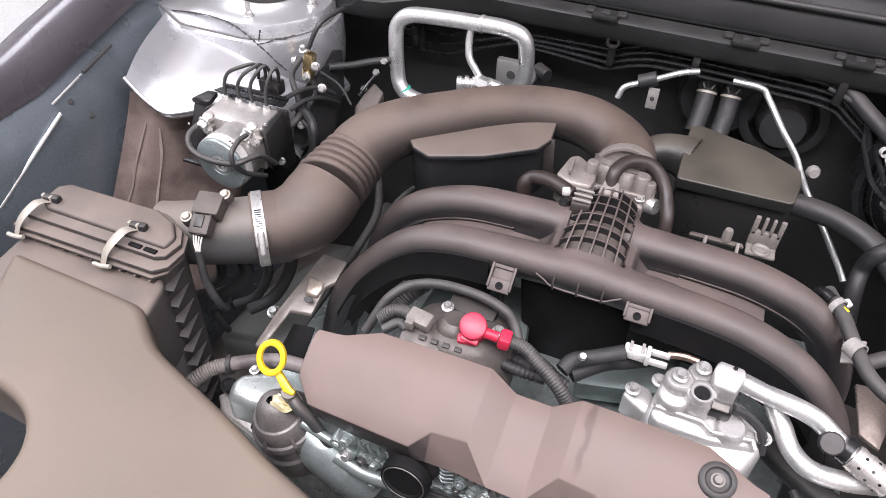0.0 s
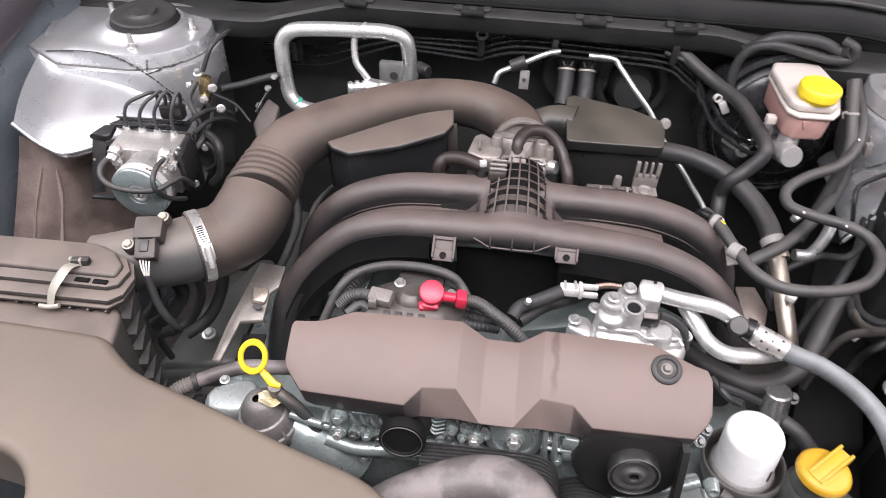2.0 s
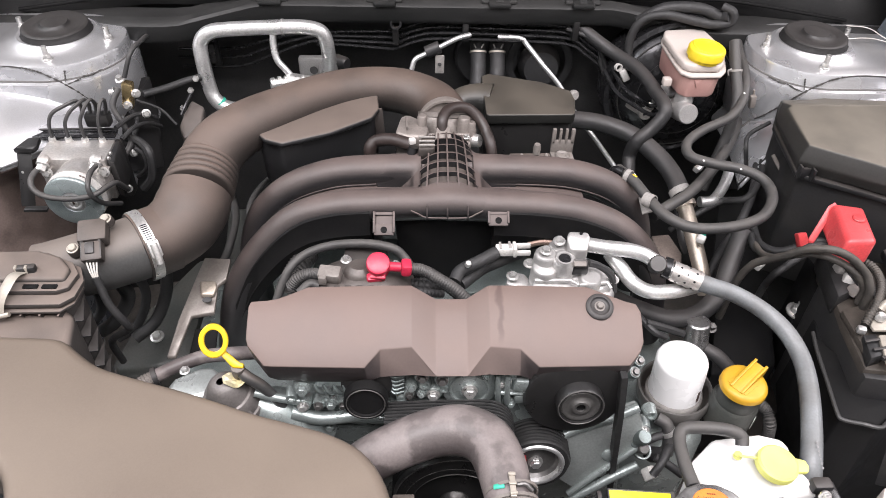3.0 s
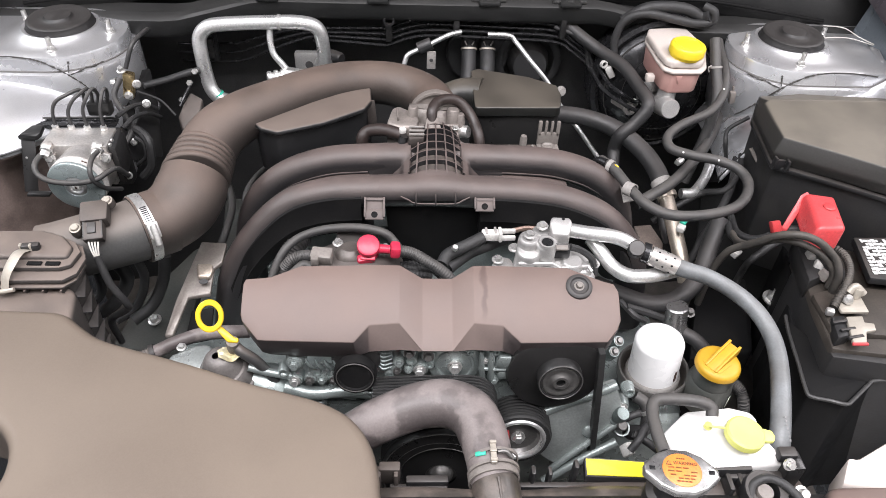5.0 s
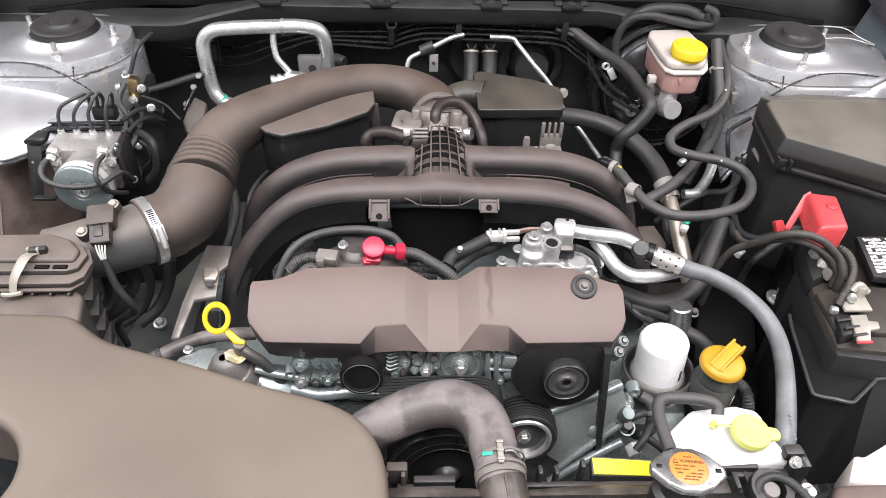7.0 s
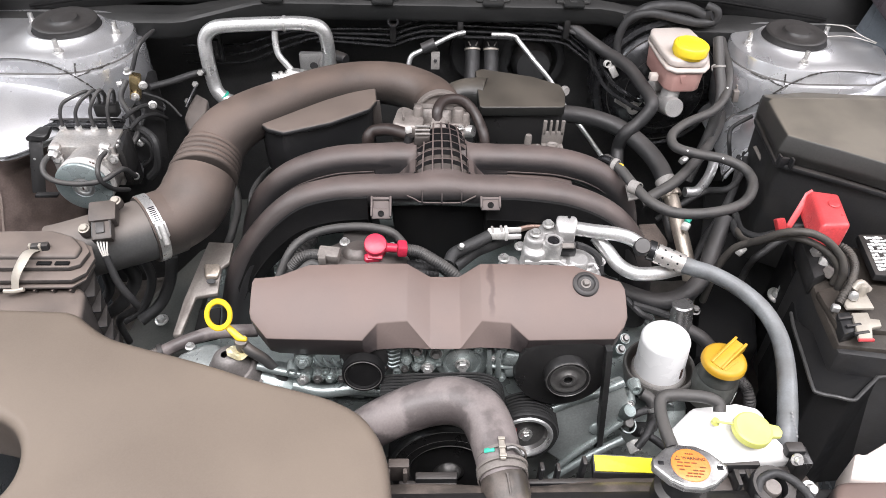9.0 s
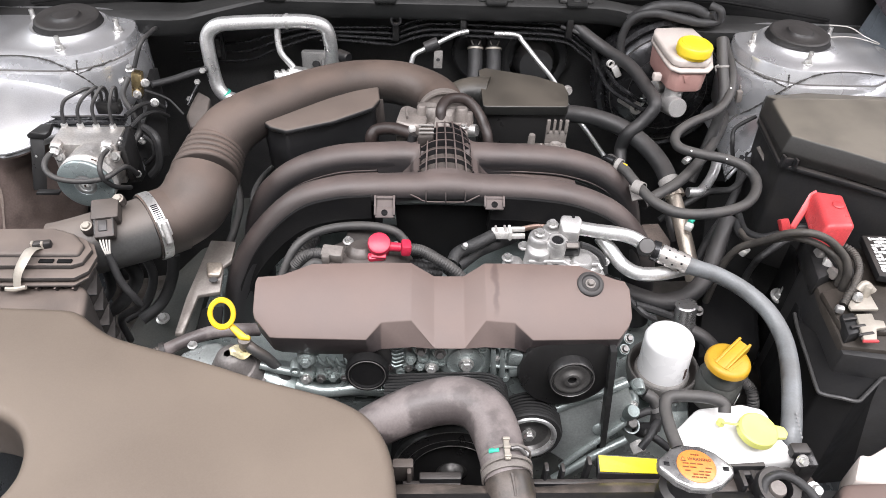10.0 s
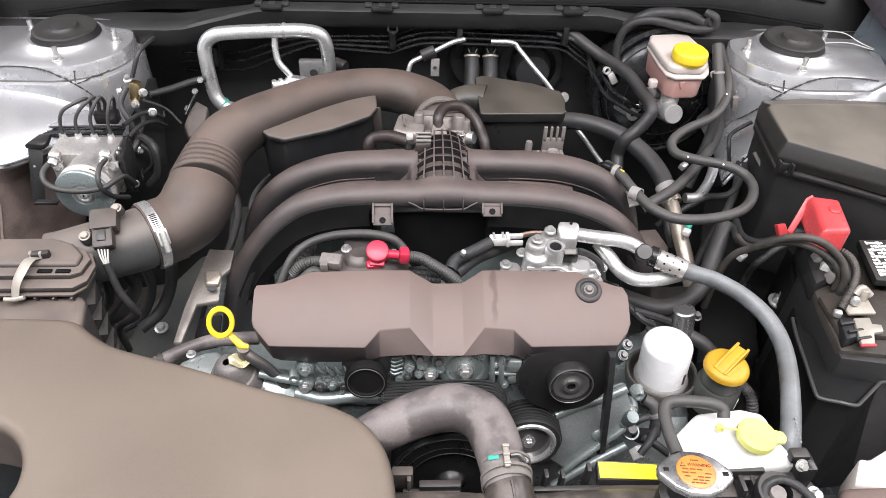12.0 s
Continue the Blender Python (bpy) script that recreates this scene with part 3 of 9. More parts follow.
for tw, s, shift in ((right_tower, 1, 0.0), (left_tower, -1, 0.004)):
    for line in CRACKS:
        part("seam_sealer", tube([(s * (x + shift), y - 0.0002 - 0.2 * shift, z + 0.3 * shift) for x, y, z in line], [ragged.choice((0.0004, 0.0006, 0.0009, 0.0013, 0.0017)) for i in range(8 * len(line))], 6, 8), M_SEALCRACK, tw, "cracked dark bead of seam sealer")
    part("seam_edge", tube([(s * (x + shift), y - 0.2 * shift, z + 0.3 * shift) for x, y, z in ((0.5417, 0.1612, 1.0499), (0.5664, 0.1626, 1.0515), (0.5993, 0.1618, 1.051), (0.629, 0.1603, 1.048))], 0.0009, 6, 6), M_SEALCRACK, tw)


def fender(s):
    fe = thing("fender", (s * 0.7, 0, 0.4), "dark painted front fender edge beside the engine bay", "fender", "front fenders", "structure")
    rows = []
    for y in np.linspace(-0.45, 0.6, 36):
        zi = 1.055 + 0.24 * max(0, y + 0.05) - 0.02 * max(0, -y)
        xi = 0.655 - 0.10 * max(0, y) * 0.3
        pts = [(xi + 0.012, zi - 0.03), (xi, zi - 0.022), (xi + 0.002, zi - 0.004), (xi + 0.016, zi + 0.01), (xi + 0.04, zi + 0.016), (xi + 0.07, zi + 0.01), (xi + 0.09, zi - 0.006),
               (xi + 0.102, zi - 0.04), (xi + 0.12, zi - 0.25), (xi + 0.13, 0.0), (xi + 0.125, 0.0), (xi + 0.095, zi - 0.05), (xi + 0.05, zi - 0.012), (xi + 0.02, zi - 0.02)]
        rows.append([(s * x, y, z) for x, z in pts])
    part("fender_shell", loft(rows), M_FENDER, fe)
    ap = [[(s * x, y, z) for x, z in ((0.668, 1.04 + 0.18 * max(0, y + 0.05)), (0.648, 1.02), (0.642, 0.97), (0.65, 0.86), (0.66, 0.0), (0.67, 0.0), (0.66, 0.86), (0.652, 0.97), (0.658, 1.01))] for y in np.linspace(-0.45, 0.3, 18)]
    part("apron", loft(ap), M_APRON, fe, "blue-grey painted inner apron")
    if s < 0:
        # Thin bright tubes put in as highlights along the apron's folded edge.
        part("apron_edge_highlight", tube([(-0.642, -0.0495, 1.0058), (-0.643, -0.1071, 0.9775), (-0.645, -0.1652, 0.9473)], 0.0024, 8, 4), M_PIPE, fe, "bright highlight put in along the folded apron edge")
        part("apron_gap", tube([(-0.648, 0.0571, 1.0438), (-0.647, 0.03, 1.0385), (-0.6465, 0.004, 1.0325)], 0.0026, 8, 4), M_FIREWALL, fe, "dark gap below the fender edge")
        part("apron_edge_highlight", tube([(-0.6462, 0.0, 1.0317), (-0.645, -0.027, 1.026), (-0.644, -0.0537, 1.0201)], 0.0016, 8, 4), M_PIPE, fe, "bright highlight put in along the folded apron edge")
        part("fender_oval", lathe([(0, 0.0004), (0.019, 0.0004), (0.021, 0.0012), (0.022, -0.001)], facing((-0.7, 0.1117, 1.0791), (0.12, -0.15, 1)), 28), M_WHITE, fe, "white oval disc on the fender flange")
        part("apron_edge_highlight", tube([(-0.646, -0.1405, 1.003), (-0.647, -0.163, 0.992), (-0.648, -0.19, 0.978)], 0.0026, 8, 4), M_PIPE, fe, "bright highlight put in along the folded apron edge")
        for p in ((-0.645, -0.0282, 1.0102), (-0.642, -0.0104, 0.9806)):
            part("apron_plug", lathe([(0, 0.0006), (0.0028, 0.0006), (0.0034, 0)], facing(p, (1, -0.2, 0.4)), 14), M_FIREWALL, fe)
    return fe


fender(-1)
fender(1)

for s in (-1, 1):
    def shelf(u, v, s=s):
        # a steep liner below the wheel arch that leans forward towards its foot
        y = 0.036 + 0.085 * step((0.75 - u) / 0.5) - 0.16 * v ** 1.2 + 0.06 * min(1.0, 8 * v) * min(1.0, max(0.0, (0.84 - u) / 0.2))
        x = s * (0.432 + (0.183 + 0.05 * v) * u)
        z = 1.012 - 0.11 * max(0.0, (0.5 - u) / 0.5) ** 1.7 - 0.034 * step((u - 0.2) / 0.25) * (0.35 + 0.65 * step((1.05 - u) / 0.35)) * (1 - v) - 0.30 * v + 0.008 * math.sin(8 * u + 4 * v) * v
        return (x, y, z)
    streaks = [[shelf(u, v) for u, v in ((0.86, 0.1), (0.88, 0.25), (0.87, 0.4), (0.9, 0.55), (0.89, 0.7))], [shelf(u, v) for u, v in ((0.8, 0.12), (0.77, 0.3), (0.75, 0.5), (0.71, 0.65))]] if s < 0 else streaks
    single("inner_panel", sheet(shelf, np.linspace(0.42 if s < 0 else 0, 1, 18), np.linspace(0, 1, 18), 0.01), M_BROWN if s < 0 else M_SCUTTLE, "dusty brown inner wing panel with dried dirt streaks" if s < 0 else "black inner wing panel beside the battery", "panel", kind="structure")

hood = thing("hood", (0, 0.5, 1.12), "raised car hood with a dark inner panel", "hood", kind="structure")
hd = slab([(-0.72, 0.50, 1.14), (0.72, 0.50, 1.14), (0.68, -0.02, 2.02), (-0.68, -0.02, 2.02)], (0, 0.03, 0.02), 0.008)
part("hood_panel", hd, M_FENDER, hood)

# radiator support and tank along the front
sup = thing("radiator_support", (0, -0.42, 0.5), "black plastic radiator support with ribs and clips", "radiator support", kind="structure")
part("crossbar", slab([(-0.62, -0.395, 0.905), (0.62, -0.395, 0.905), (0.64, -0.52, 0.905), (-0.64, -0.52, 0.905)], 0.06, 0.008), M_SOOT, sup)
part("radiator_core", box((0.0, -0.41, 0.66), (0.72, 0.03, 0.44), 0.004), M_DARKSTEEL, sup, "dark finned radiator core")


# ---- engine: block, cover, manifold ----
engine = thing("engine_block", (0, 0.0, 0.45), "greenish-grey cast aluminium flat engine with many bolts", "engine")
part("crankcase", box((-0.01, -0.02, 0.70), (0.34, 0.42, 0.28), 0.03, segments=3), M_BLOCK, engine)
for s in (-1, 1):
    part("cylinder_head", box((-0.01 + s * 0.24, -0.02, 0.68), (0.17, 0.40, 0.2), 0.02), M_BLOCK, engine)
fc = [(-0.25, -0.243, 0.86), (-0.16, -0.246, 0.875), (-0.1, -0.247, 0.88), (0.1, -0.247, 0.88), (0.185, -0.246, 0.84), (0.2, -0.245, 0.79), (0.22, -0.24, 0.66), (-0.22, -0.24, 0.66)]
part("timing_cover", slab(fc, (0, 0.03, 0), 0.008), M_BLOCK, engine, "cast timing cover with ribs and bolts")

# engine cover: ridged plastic with two raised flanks and a valley between
cover = thing("engine_cover", (0, -0.22, 0.93), "dusty grey-brown plastic engine cover with a central valley", "engine cover")
# columns across: (x, rear edge y, front edge y, how far the top sinks there, foot of the skirt y and z)
COVER_COLUMNS = [(-0.2005, -0.208, -0.236, 0.0, -0.226, 0.942), (-0.1985, -0.203, -0.242, 0.0, -0.232, 0.938), (-0.182, -0.2015, -0.258, 0.0, -0.249, 0.929), (-0.173, -0.2, -0.2585, 0.0, -0.2515, 0.928),
                 (-0.144, -0.187, -0.259, 0.0, -0.253, 0.927), (-0.086, -0.1855, -0.26, 0.0, -0.254, 0.9265), (-0.071, -0.185, -0.245, 0.0, -0.26, 0.942), (-0.041, -0.185, -0.243, 0.0, -0.262, 0.947),
                 (-0.017, -0.192, -0.264, 0.0105, -0.262, 0.946), (0.014, -0.192, -0.264, 0.0105, -0.262, 0.946), (0.036, -0.185, -0.243, 0.0, -0.262, 0.947), (0.065, -0.185, -0.245, 0.0, -0.26, 0.943),
                 (0.083, -0.1855, -0.26, 0.0, -0.254, 0.9275), (0.136, -0.187, -0.2595, 0.0, -0.254, 0.927), (0.172, -0.203, -0.259, 0.0, -0.252, 0.9265), (0.183, -0.206, -0.248, 0.0, -0.24, 0.932),
                 (0.187, -0.214, -0.24, 0.0, -0.232, 0.937)]


def cover_top(y):
    return float(np.interp(y, (-0.275, -0.255, -0.236, -0.221, -0.205, -0.184), (0.946, 0.9595, 0.972, 0.9815, 0.989, 0.9945)))


rings = []
for x, ry, fy, sink, by, bz in COVER_COLUMNS:
    ys = [ry + (fy - ry) * q for q in (0, 0.25, 0.5, 0.75, 1)]
    fade = [sink, sink, sink * 0.95, sink * 0.8, sink * 0.55]
    rings.append([(x, ry + 0.003, cover_top(ry) - sink - 0.035)] + [(x, y, cover_top(y) - d) for y, d in zip(ys, fade)] + [(x, by, bz), (x, by + 0.012, bz - 0.001), (x, (ry + fy) / 2, bz + 0.012)])
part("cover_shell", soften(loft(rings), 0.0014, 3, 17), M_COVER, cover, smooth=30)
bx = (0.146, -0.209, 0.9872)
part("grommet", lathe([(0.0, 0.0006), (0.0078, 0.0007), (0.0088, 0.0012), (0.0098, 0.0028), (0.0122, 0.0026), (0.0138, 0.0012), (0.0142, -0.003)], facing(bx, (0, -0.4, 1)), 32), M_RUBBER, cover, "black rubber grommet")
hex_bolt(cover, (bx[0], bx[1], bx[2] + 0.0004), (0, -0.4, 1), r=0.0037, h=0.005, flange=1.45, material=M_GREYPL)

manifold = thing("intake_manifold", (-0.005, -0.01, 0.78), "dusty black plastic intake manifold with four curved runners", "intake manifold")


def runner(pts, seam):
    """One slim runner; the rear ones show their moulding seam."""
    r = 0.0192
    if seam:
        part("runner_seam", tube([(p[0], p[1] - r * 0.93, p[2] - r * 0.42) for p in pts[1:]], 0.0012, 8, 7), M_MANIFOLD, manifold, "raised moulding seam")
    return tube(pts, [r * 1.05, r, r, r, r, r * 1.02, r * 1.05, r * 1.08], 28, 7)


FRONT_R = [(-0.02, -0.036, 0.984), (0.054, -0.043, 0.986), (0.105, -0.044, 0.984), (0.158, -0.046, 0.976), (0.205, -0.052, 0.957), (0.237, -0.06, 0.926), (0.254, -0.07, 0.885), (0.262, -0.078, 0.8)]
FRONT_L = [(-0.02, -0.036, 0.984), (-0.09, -0.043, 0.986), (-0.13, -0.044, 0.983), (-0.17, -0.047, 0.972), (-0.203, -0.054, 0.948), (-0.233, -0.063, 0.912), (-0.256, -0.071, 0.865), (-0.274, -0.078, 0.78)]
REAR_R = [(-0.02, 0.02, 0.992), (0.044, 0.016, 0.995), (0.105, 0.016, 0.994), (0.155, 0.016, 0.989), (0.2, 0.014, 0.974), (0.232, 0.01, 0.948), (0.25, 0.004, 0.9), (0.258, 0.0, 0.82)]
REAR_L = [(-0.02, 0.02, 0.992), (-0.085, 0.016, 0.994), (-0.135, 0.016, 0.989), (-0.18, 0.014, 0.974), (-0.212, 0.012, 0.951), (-0.234, 0.01, 0.92), (-0.248, 0.004, 0.87), (-0.255, 0.0, 0.79)]
for line in (FRONT_R, FRONT_L):
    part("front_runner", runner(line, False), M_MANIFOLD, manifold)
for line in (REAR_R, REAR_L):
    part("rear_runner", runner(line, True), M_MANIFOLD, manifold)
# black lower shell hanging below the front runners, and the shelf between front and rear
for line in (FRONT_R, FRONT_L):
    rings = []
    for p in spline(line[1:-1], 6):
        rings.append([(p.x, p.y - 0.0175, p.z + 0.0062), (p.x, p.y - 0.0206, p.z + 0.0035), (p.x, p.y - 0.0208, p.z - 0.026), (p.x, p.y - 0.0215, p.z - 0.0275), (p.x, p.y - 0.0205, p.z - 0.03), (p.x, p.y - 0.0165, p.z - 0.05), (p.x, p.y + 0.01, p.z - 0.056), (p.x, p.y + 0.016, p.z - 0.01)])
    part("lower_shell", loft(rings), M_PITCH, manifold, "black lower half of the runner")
for fl, rl, sd in ((FRONT_R, REAR_R, 1), (FRONT_L, REAR_L, -1)):
    f_, r_ = spline(fl[:6], 8), spline(rl[:6], 8)
    floor_ = [[f_[i] + Vector((0, 0.008, -0.004)), r_[i] + Vector((0, -0.008, -0.011)), r_[i] + Vector((0, -0.008, -0.015)), f_[i] + Vector((0, 0.008, -0.009))] for i in range(6 if sd > 0 else 3, 27)]
    part("slot_floor", loft(floor_), M_MANIFOLD, manifold, "dusty shelf between the runners", smooth=70)


# ---- manifold plenum with its grid ----
MX = 0.0
PL = ((0.066, 1.012, 0.0255), (0.058, 1.0225, 0.0275), (0.03, 1.0265, 0.0305), (0.0, 1.0225, 0.0325), (-0.03, 1.0135, 0.0345), (-0.048, 1.005, 0.036), (-0.062, 0.99, 0.038))


def plenum_at(y):
    ys_ = [p[0] for p in PL][::-1]
    return float(np.interp(y, ys_, [p[1] for p in PL][::-1])), float(np.interp(y, ys_, [p[2] for p in PL][::-1]))


def crown(y, q, fall=0.014):
    """The plenum's rounded top: q runs from -1 to 1 across it."""
    z, w = plenum_at(y)
    return (MX + w * q, y, z - fall * abs(q) ** 2.6)


def cell_depth(y):
    """The cells are deep at the back and silted up with dust towards the nose."""
    return float(np.interp(y, (-0.034, -0.018, 0.004, 0.03), (0.0045, 0.0045, 0.0066, 0.008)))


# The floor takes a darker dusty plastic, so the cells' shade is partly colour.
body_rings = [[(MX - w, y, 0.982)] + [(lambda p: (p[0], p[1], p[2] - cell_depth(y)))(crown(y, q)) for q in np.linspace(-1, 1, 15)] + [(MX + w, y, 0.982)] for y, (z, w) in ((y, plenum_at(y)) for y in np.linspace(-0.034, 0.066, 17))]
part("plenum", loft(body_rings), M_DUSTBLK, manifold, "dusty plenum below the grid, coloured darker for the cells' shade", smooth=60)
for q in (-0.7, -0.35, 0.0, 0.35, 0.7):
    ring = []
    for y in np.linspace(-0.042, 0.058, 12):
        x, _, z = crown(y, q)
        ring.append([(x - 0.0011, y, z - 0.008), (x - 0.0009, y, z + 0.002), (x + 0.0009, y, z + 0.002), (x + 0.0011, y, z - 0.008)])
    part("grid_rib", loft(ring), M_MANIFOLD, manifold)
for j in range(7):
    y = -0.034 + 0.0145 * j
    ring = []
    for q in np.linspace(-1.0, 1.0, 15):
        x, _, z = crown(y, q)
        ring.append([(x, y - 0.0013, z - 0.008), (x, y - 0.001, z + 0.0012), (x, y + 0.001, z + 0.0012), (x, y + 0.0013, z - 0.008)])
    part("grid_rib", loft(ring), M_MANIFOLD, manifold)


def soft_max(a, b, k):
    return 0.5 * (a + b + math.sqrt((a - b) ** 2 + k * k))


def crest(x, y):
    """The runners' upper skin at the plenum; a web fills the gap between them near the middle."""
    best = 0.976
    if y < 0.016:
        best += 0.0235 * (1 - step((abs(x - MX) - 0.039) / 0.009))
    for yc, zc in ((-0.0415, 0.9857), (0.0163, 0.9946)):
        if abs(y - yc) < 0.0194:
            best = soft_max(best, zc + math.sqrt(0.0194 ** 2 - (y - yc) ** 2), 0.0025)
    return best


def plenum_skin(x, v):
    """A moulded saddle: the plenum flows down into the runners and round their front."""
    y = max(0.05 - v, -0.0415)
    z, w = plenum_at(y)
    q = abs(x - MX) / w
    side = z - 0.014 * min(q, 1.0) ** 2.6 - max(0.0, q - 1.0) * w * 1.15
    base = crest(x, y)
    keep = 1 - step(min(1.0, max(0.0, (abs(x - MX) - 0.062) / 0.02)))
    top = base + (soft_max(base, side, 0.007) - base) * keep - 0.0012 * (1 - keep)
    if v <= 0.0915:
        return (x, y, top)
    a = math.pi / 2 - (v - 0.0915) / 0.0194
    r = 0.0194 + (top - base) * (0.35 + 0.65 * math.sin(a)) if a > 0 else 0.0194 + (top - base) * 0.35
    return (x, y - r * math.cos(a), 0.9857 + r * math.sin(a))


skin = bmesh.new()
cols, rows = np.linspace(-0.084, 0.084, 113), np.linspace(0.011, 0.121, 71)
grid = [[skin.verts.new(plenum_skin(x, v)) for x in cols] for v in rows]
for i in range(len(rows) - 1):
    for j in range(len(cols) - 1):
        x, y = 0.5 * (cols[j] + cols[j + 1]), 0.05 - 0.5 * (rows[i] + rows[i + 1])
        in_grid = y > -0.035 and abs(x - MX) < plenum_at(y)[1] * 0.98
        if not in_grid:
            skin.faces.new((grid[i][j], grid[i + 1][j], grid[i + 1][j + 1], grid[i][j + 1]))
bmesh.ops.delete(skin, geom=[v for v in skin.verts if not v.link_faces], context="VERTS")
bmesh.ops.recalc_face_normals(skin, faces=skin.faces[:])
bmesh.ops.solidify(skin, geom=skin.faces[:], thickness=0.0025)
part("plenum_saddle", skin, M_MANIFOLD, manifold, "moulded saddle flowing from the plenum into the runners", smooth=60)
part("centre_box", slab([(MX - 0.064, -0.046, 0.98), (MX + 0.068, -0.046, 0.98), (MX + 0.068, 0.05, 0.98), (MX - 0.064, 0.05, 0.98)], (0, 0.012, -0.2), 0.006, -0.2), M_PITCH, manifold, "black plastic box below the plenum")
part("nose_lip", tube([(MX - 0.043, -0.0608, 0.9915), (MX - 0.034, -0.0632, 0.9885), (MX - 0.025, -0.0652, 0.985), (MX, -0.0656, 0.9845), (MX + 0.0225, -0.0652, 0.985), (MX + 0.032, -0.0632, 0.9885), (MX + 0.04, -0.0608, 0.9915)], 0.0011, 8, 6), M_MANIFOLD, manifold, "thin moulded lip under the plenum")
for dx in (-0.0245, -0.001, 0.0225):
    part("lip_rib", tube([(MX + dx, -0.0595, 0.9985), (MX + dx, -0.0633, 0.992), (MX + dx, -0.0655, 0.985), (MX + dx, -0.0655, 0.982)], [0.0007, 0.001, 0.0012, 0.001], 8, 4), M_MANIFOLD, manifold)
for bx, by, bz, deep in ((-0.0735, -0.0605, 0.99, 0.025), (0.0575, -0.0605, 0.991, 0.0145)):
    tilt = pose(bx, by, bz, 38, 0, 0)
    rails = [moved(box((d * 0.0112, -deep / 2, 0.0), (0.0028, deep, 0.005), 0.0009), tilt) for d in (-1, 1)]
    plate = moved(box((0, -deep + 0.004, -0.001), (0.0225, 0.0135, 0.0035), 0.0012), tilt)
    part("mount_tab", join(*rails, plate, moved(box((0, -0.0025, -0.0005), (0.0225, 0.004, 0.0035), 0.0008), tilt), moved(box((0, -deep / 2, -0.002), (0.0205, deep, 0.0015), 0.0004), tilt)), M_MANIFOLD, manifold, "plastic mounting tab with a hole")
    part("tab_hole", moved(lathe([(0.0, 0.0), (0.0032, 0.0), (0.0038, 0.0004), (0.0038, -0.002)], None, 16), tilt @ Matrix.Translation((0, -deep + 0.0035, 0.0011))), M_PITCH, manifold, "dark bolt hole")


# ---- intake tract ----
intake = thing("intake_tube", (-0.2, 0.05, 0.9), "dusty brown-black rubber intake tube with a bellows", "intake tube")
ELBOW_END, BELLOWS_END = Vector((-0.2957, -0.018, 0.984)), Vector((-0.2945, 0.0415, 0.986))
part("elbow", tube([(-0.3449, -0.0908, 0.963), (-0.3225, -0.0742, 0.963), (-0.3062, -0.0545, 0.968), (-0.2985, -0.0365, 0.9765), ELBOW_END], [0.0375, 0.039, 0.0412, 0.042, 0.0405], 40, 7), M_TUBE, intake)


def bellows(a, b, way_a, way_b, r_a, r_b, folds, depth):
    """Rubber folds: rounded crests on a bending axis, narrow grooves between them."""
    rings, n = [], folds * 12
    for i in range(n + 1):
        f = i / n
        d = Vector(way_a).lerp(Vector(way_b), f).normalized()
        side = d.cross(Vector((0, 0, 1))).normalized()
        up = side.cross(d)
        r = r_a + (r_b - r_a) * f - depth * (1 - abs(math.sin(f * folds * math.pi)) ** 0.7)
        c = a.lerp(b, f)
        rings.append([c + r * (math.cos(k * math.pi / 28) * side + math.sin(k * math.pi / 28) * up) for k in range(56)])
    return loft(rings)


part("bellows", bellows(ELBOW_END, BELLOWS_END, (-0.06, 0.982, 0.172), (0.16, 0.96, 0.22), 0.042, 0.0382, 5, 0.0042), M_TUBE, intake, "ribbed rubber bellows", smooth=80)
part("long_tube", tube([BELLOWS_END - Vector((0.0006, 0.004, 0.001)), (-0.2885, 0.05, 0.994), (-0.2725, 0.0655, 1.0065), (-0.2453, 0.087, 1.0152), (-0.2098, 0.115, 1.0194), (-0.1751, 0.143, 1.0202), (-0.1386, 0.168, 1.018), (-0.1, 0.185, 1.0133), (-0.0597, 0.192, 1.0067), (-0.0268, 0.182, 1.0006), (-0.0058, 0.16, 0.9982), (0.0017, 0.13, 0.9971)],
                       [0.0365, 0.0368, 0.0352, 0.0325, 0.0298, 0.0286, 0.0286, 0.0295, 0.031, 0.032, 0.0325, 0.033], 36, 8), M_TUBE, intake)
part("mould_mark", lathe([(0.003, 0.0), (0.0033, 0.0001), (0.0036, 0)], facing((-0.2825, -0.0375, 1.0155), (0.35, -0.2, 0.9)), 18), M_DUSTBLK, intake)
ca, cb = Vector((-0.3416, -0.0887, 0.963)), Vector((-0.3224, -0.0735, 0.962))
part("cuff", ring_band(ca.lerp(cb, 0.42), cb - ca, 0.0372, 0.036, 0.0026, 44), M_TUBE, intake)
clamp = part("clamp_band", ring_band(ca, cb - ca, 0.039, 0.011, 0.0022), M_STEEL, intake, "bright steel worm-drive hose clamp")
cq = facing(ca, cb - ca)


def on_clamp(deg, lift=0.0413):
    return cq @ pose(0, 0, 0, 0, 0, deg) @ Matrix.Translation((lift, 0, 0))


UPC = math.degrees(math.atan2((cq.inverted().to_3x3() @ Vector((0, -0.55, 0.83))).y, (cq.inverted().to_3x3() @ Vector((0, -0.55, 0.83))).x))
for i in range(8):
    part("slot", moved(box((0, 0, 0), (0.0006, 0.0012, 0.007), 0), on_clamp(UPC - 6 + 3.4 * i)), M_DARKSTEEL, clamp)
part("screw_housing", moved(box((0, 0, 0), (0.007, 0.02, 0.0125), 0.002), on_clamp(UPC + 34, 0.0435)), M_STEEL, clamp)
part("screw", moved(lathe([(0, 0.012), (0.0035, 0.012), (0.004, 0.01), (0.004, -0.012)], pose(0, 0, 0, 90, 0, 0), 12), on_clamp(UPC + 40, 0.0465)), M_STEEL, clamp)

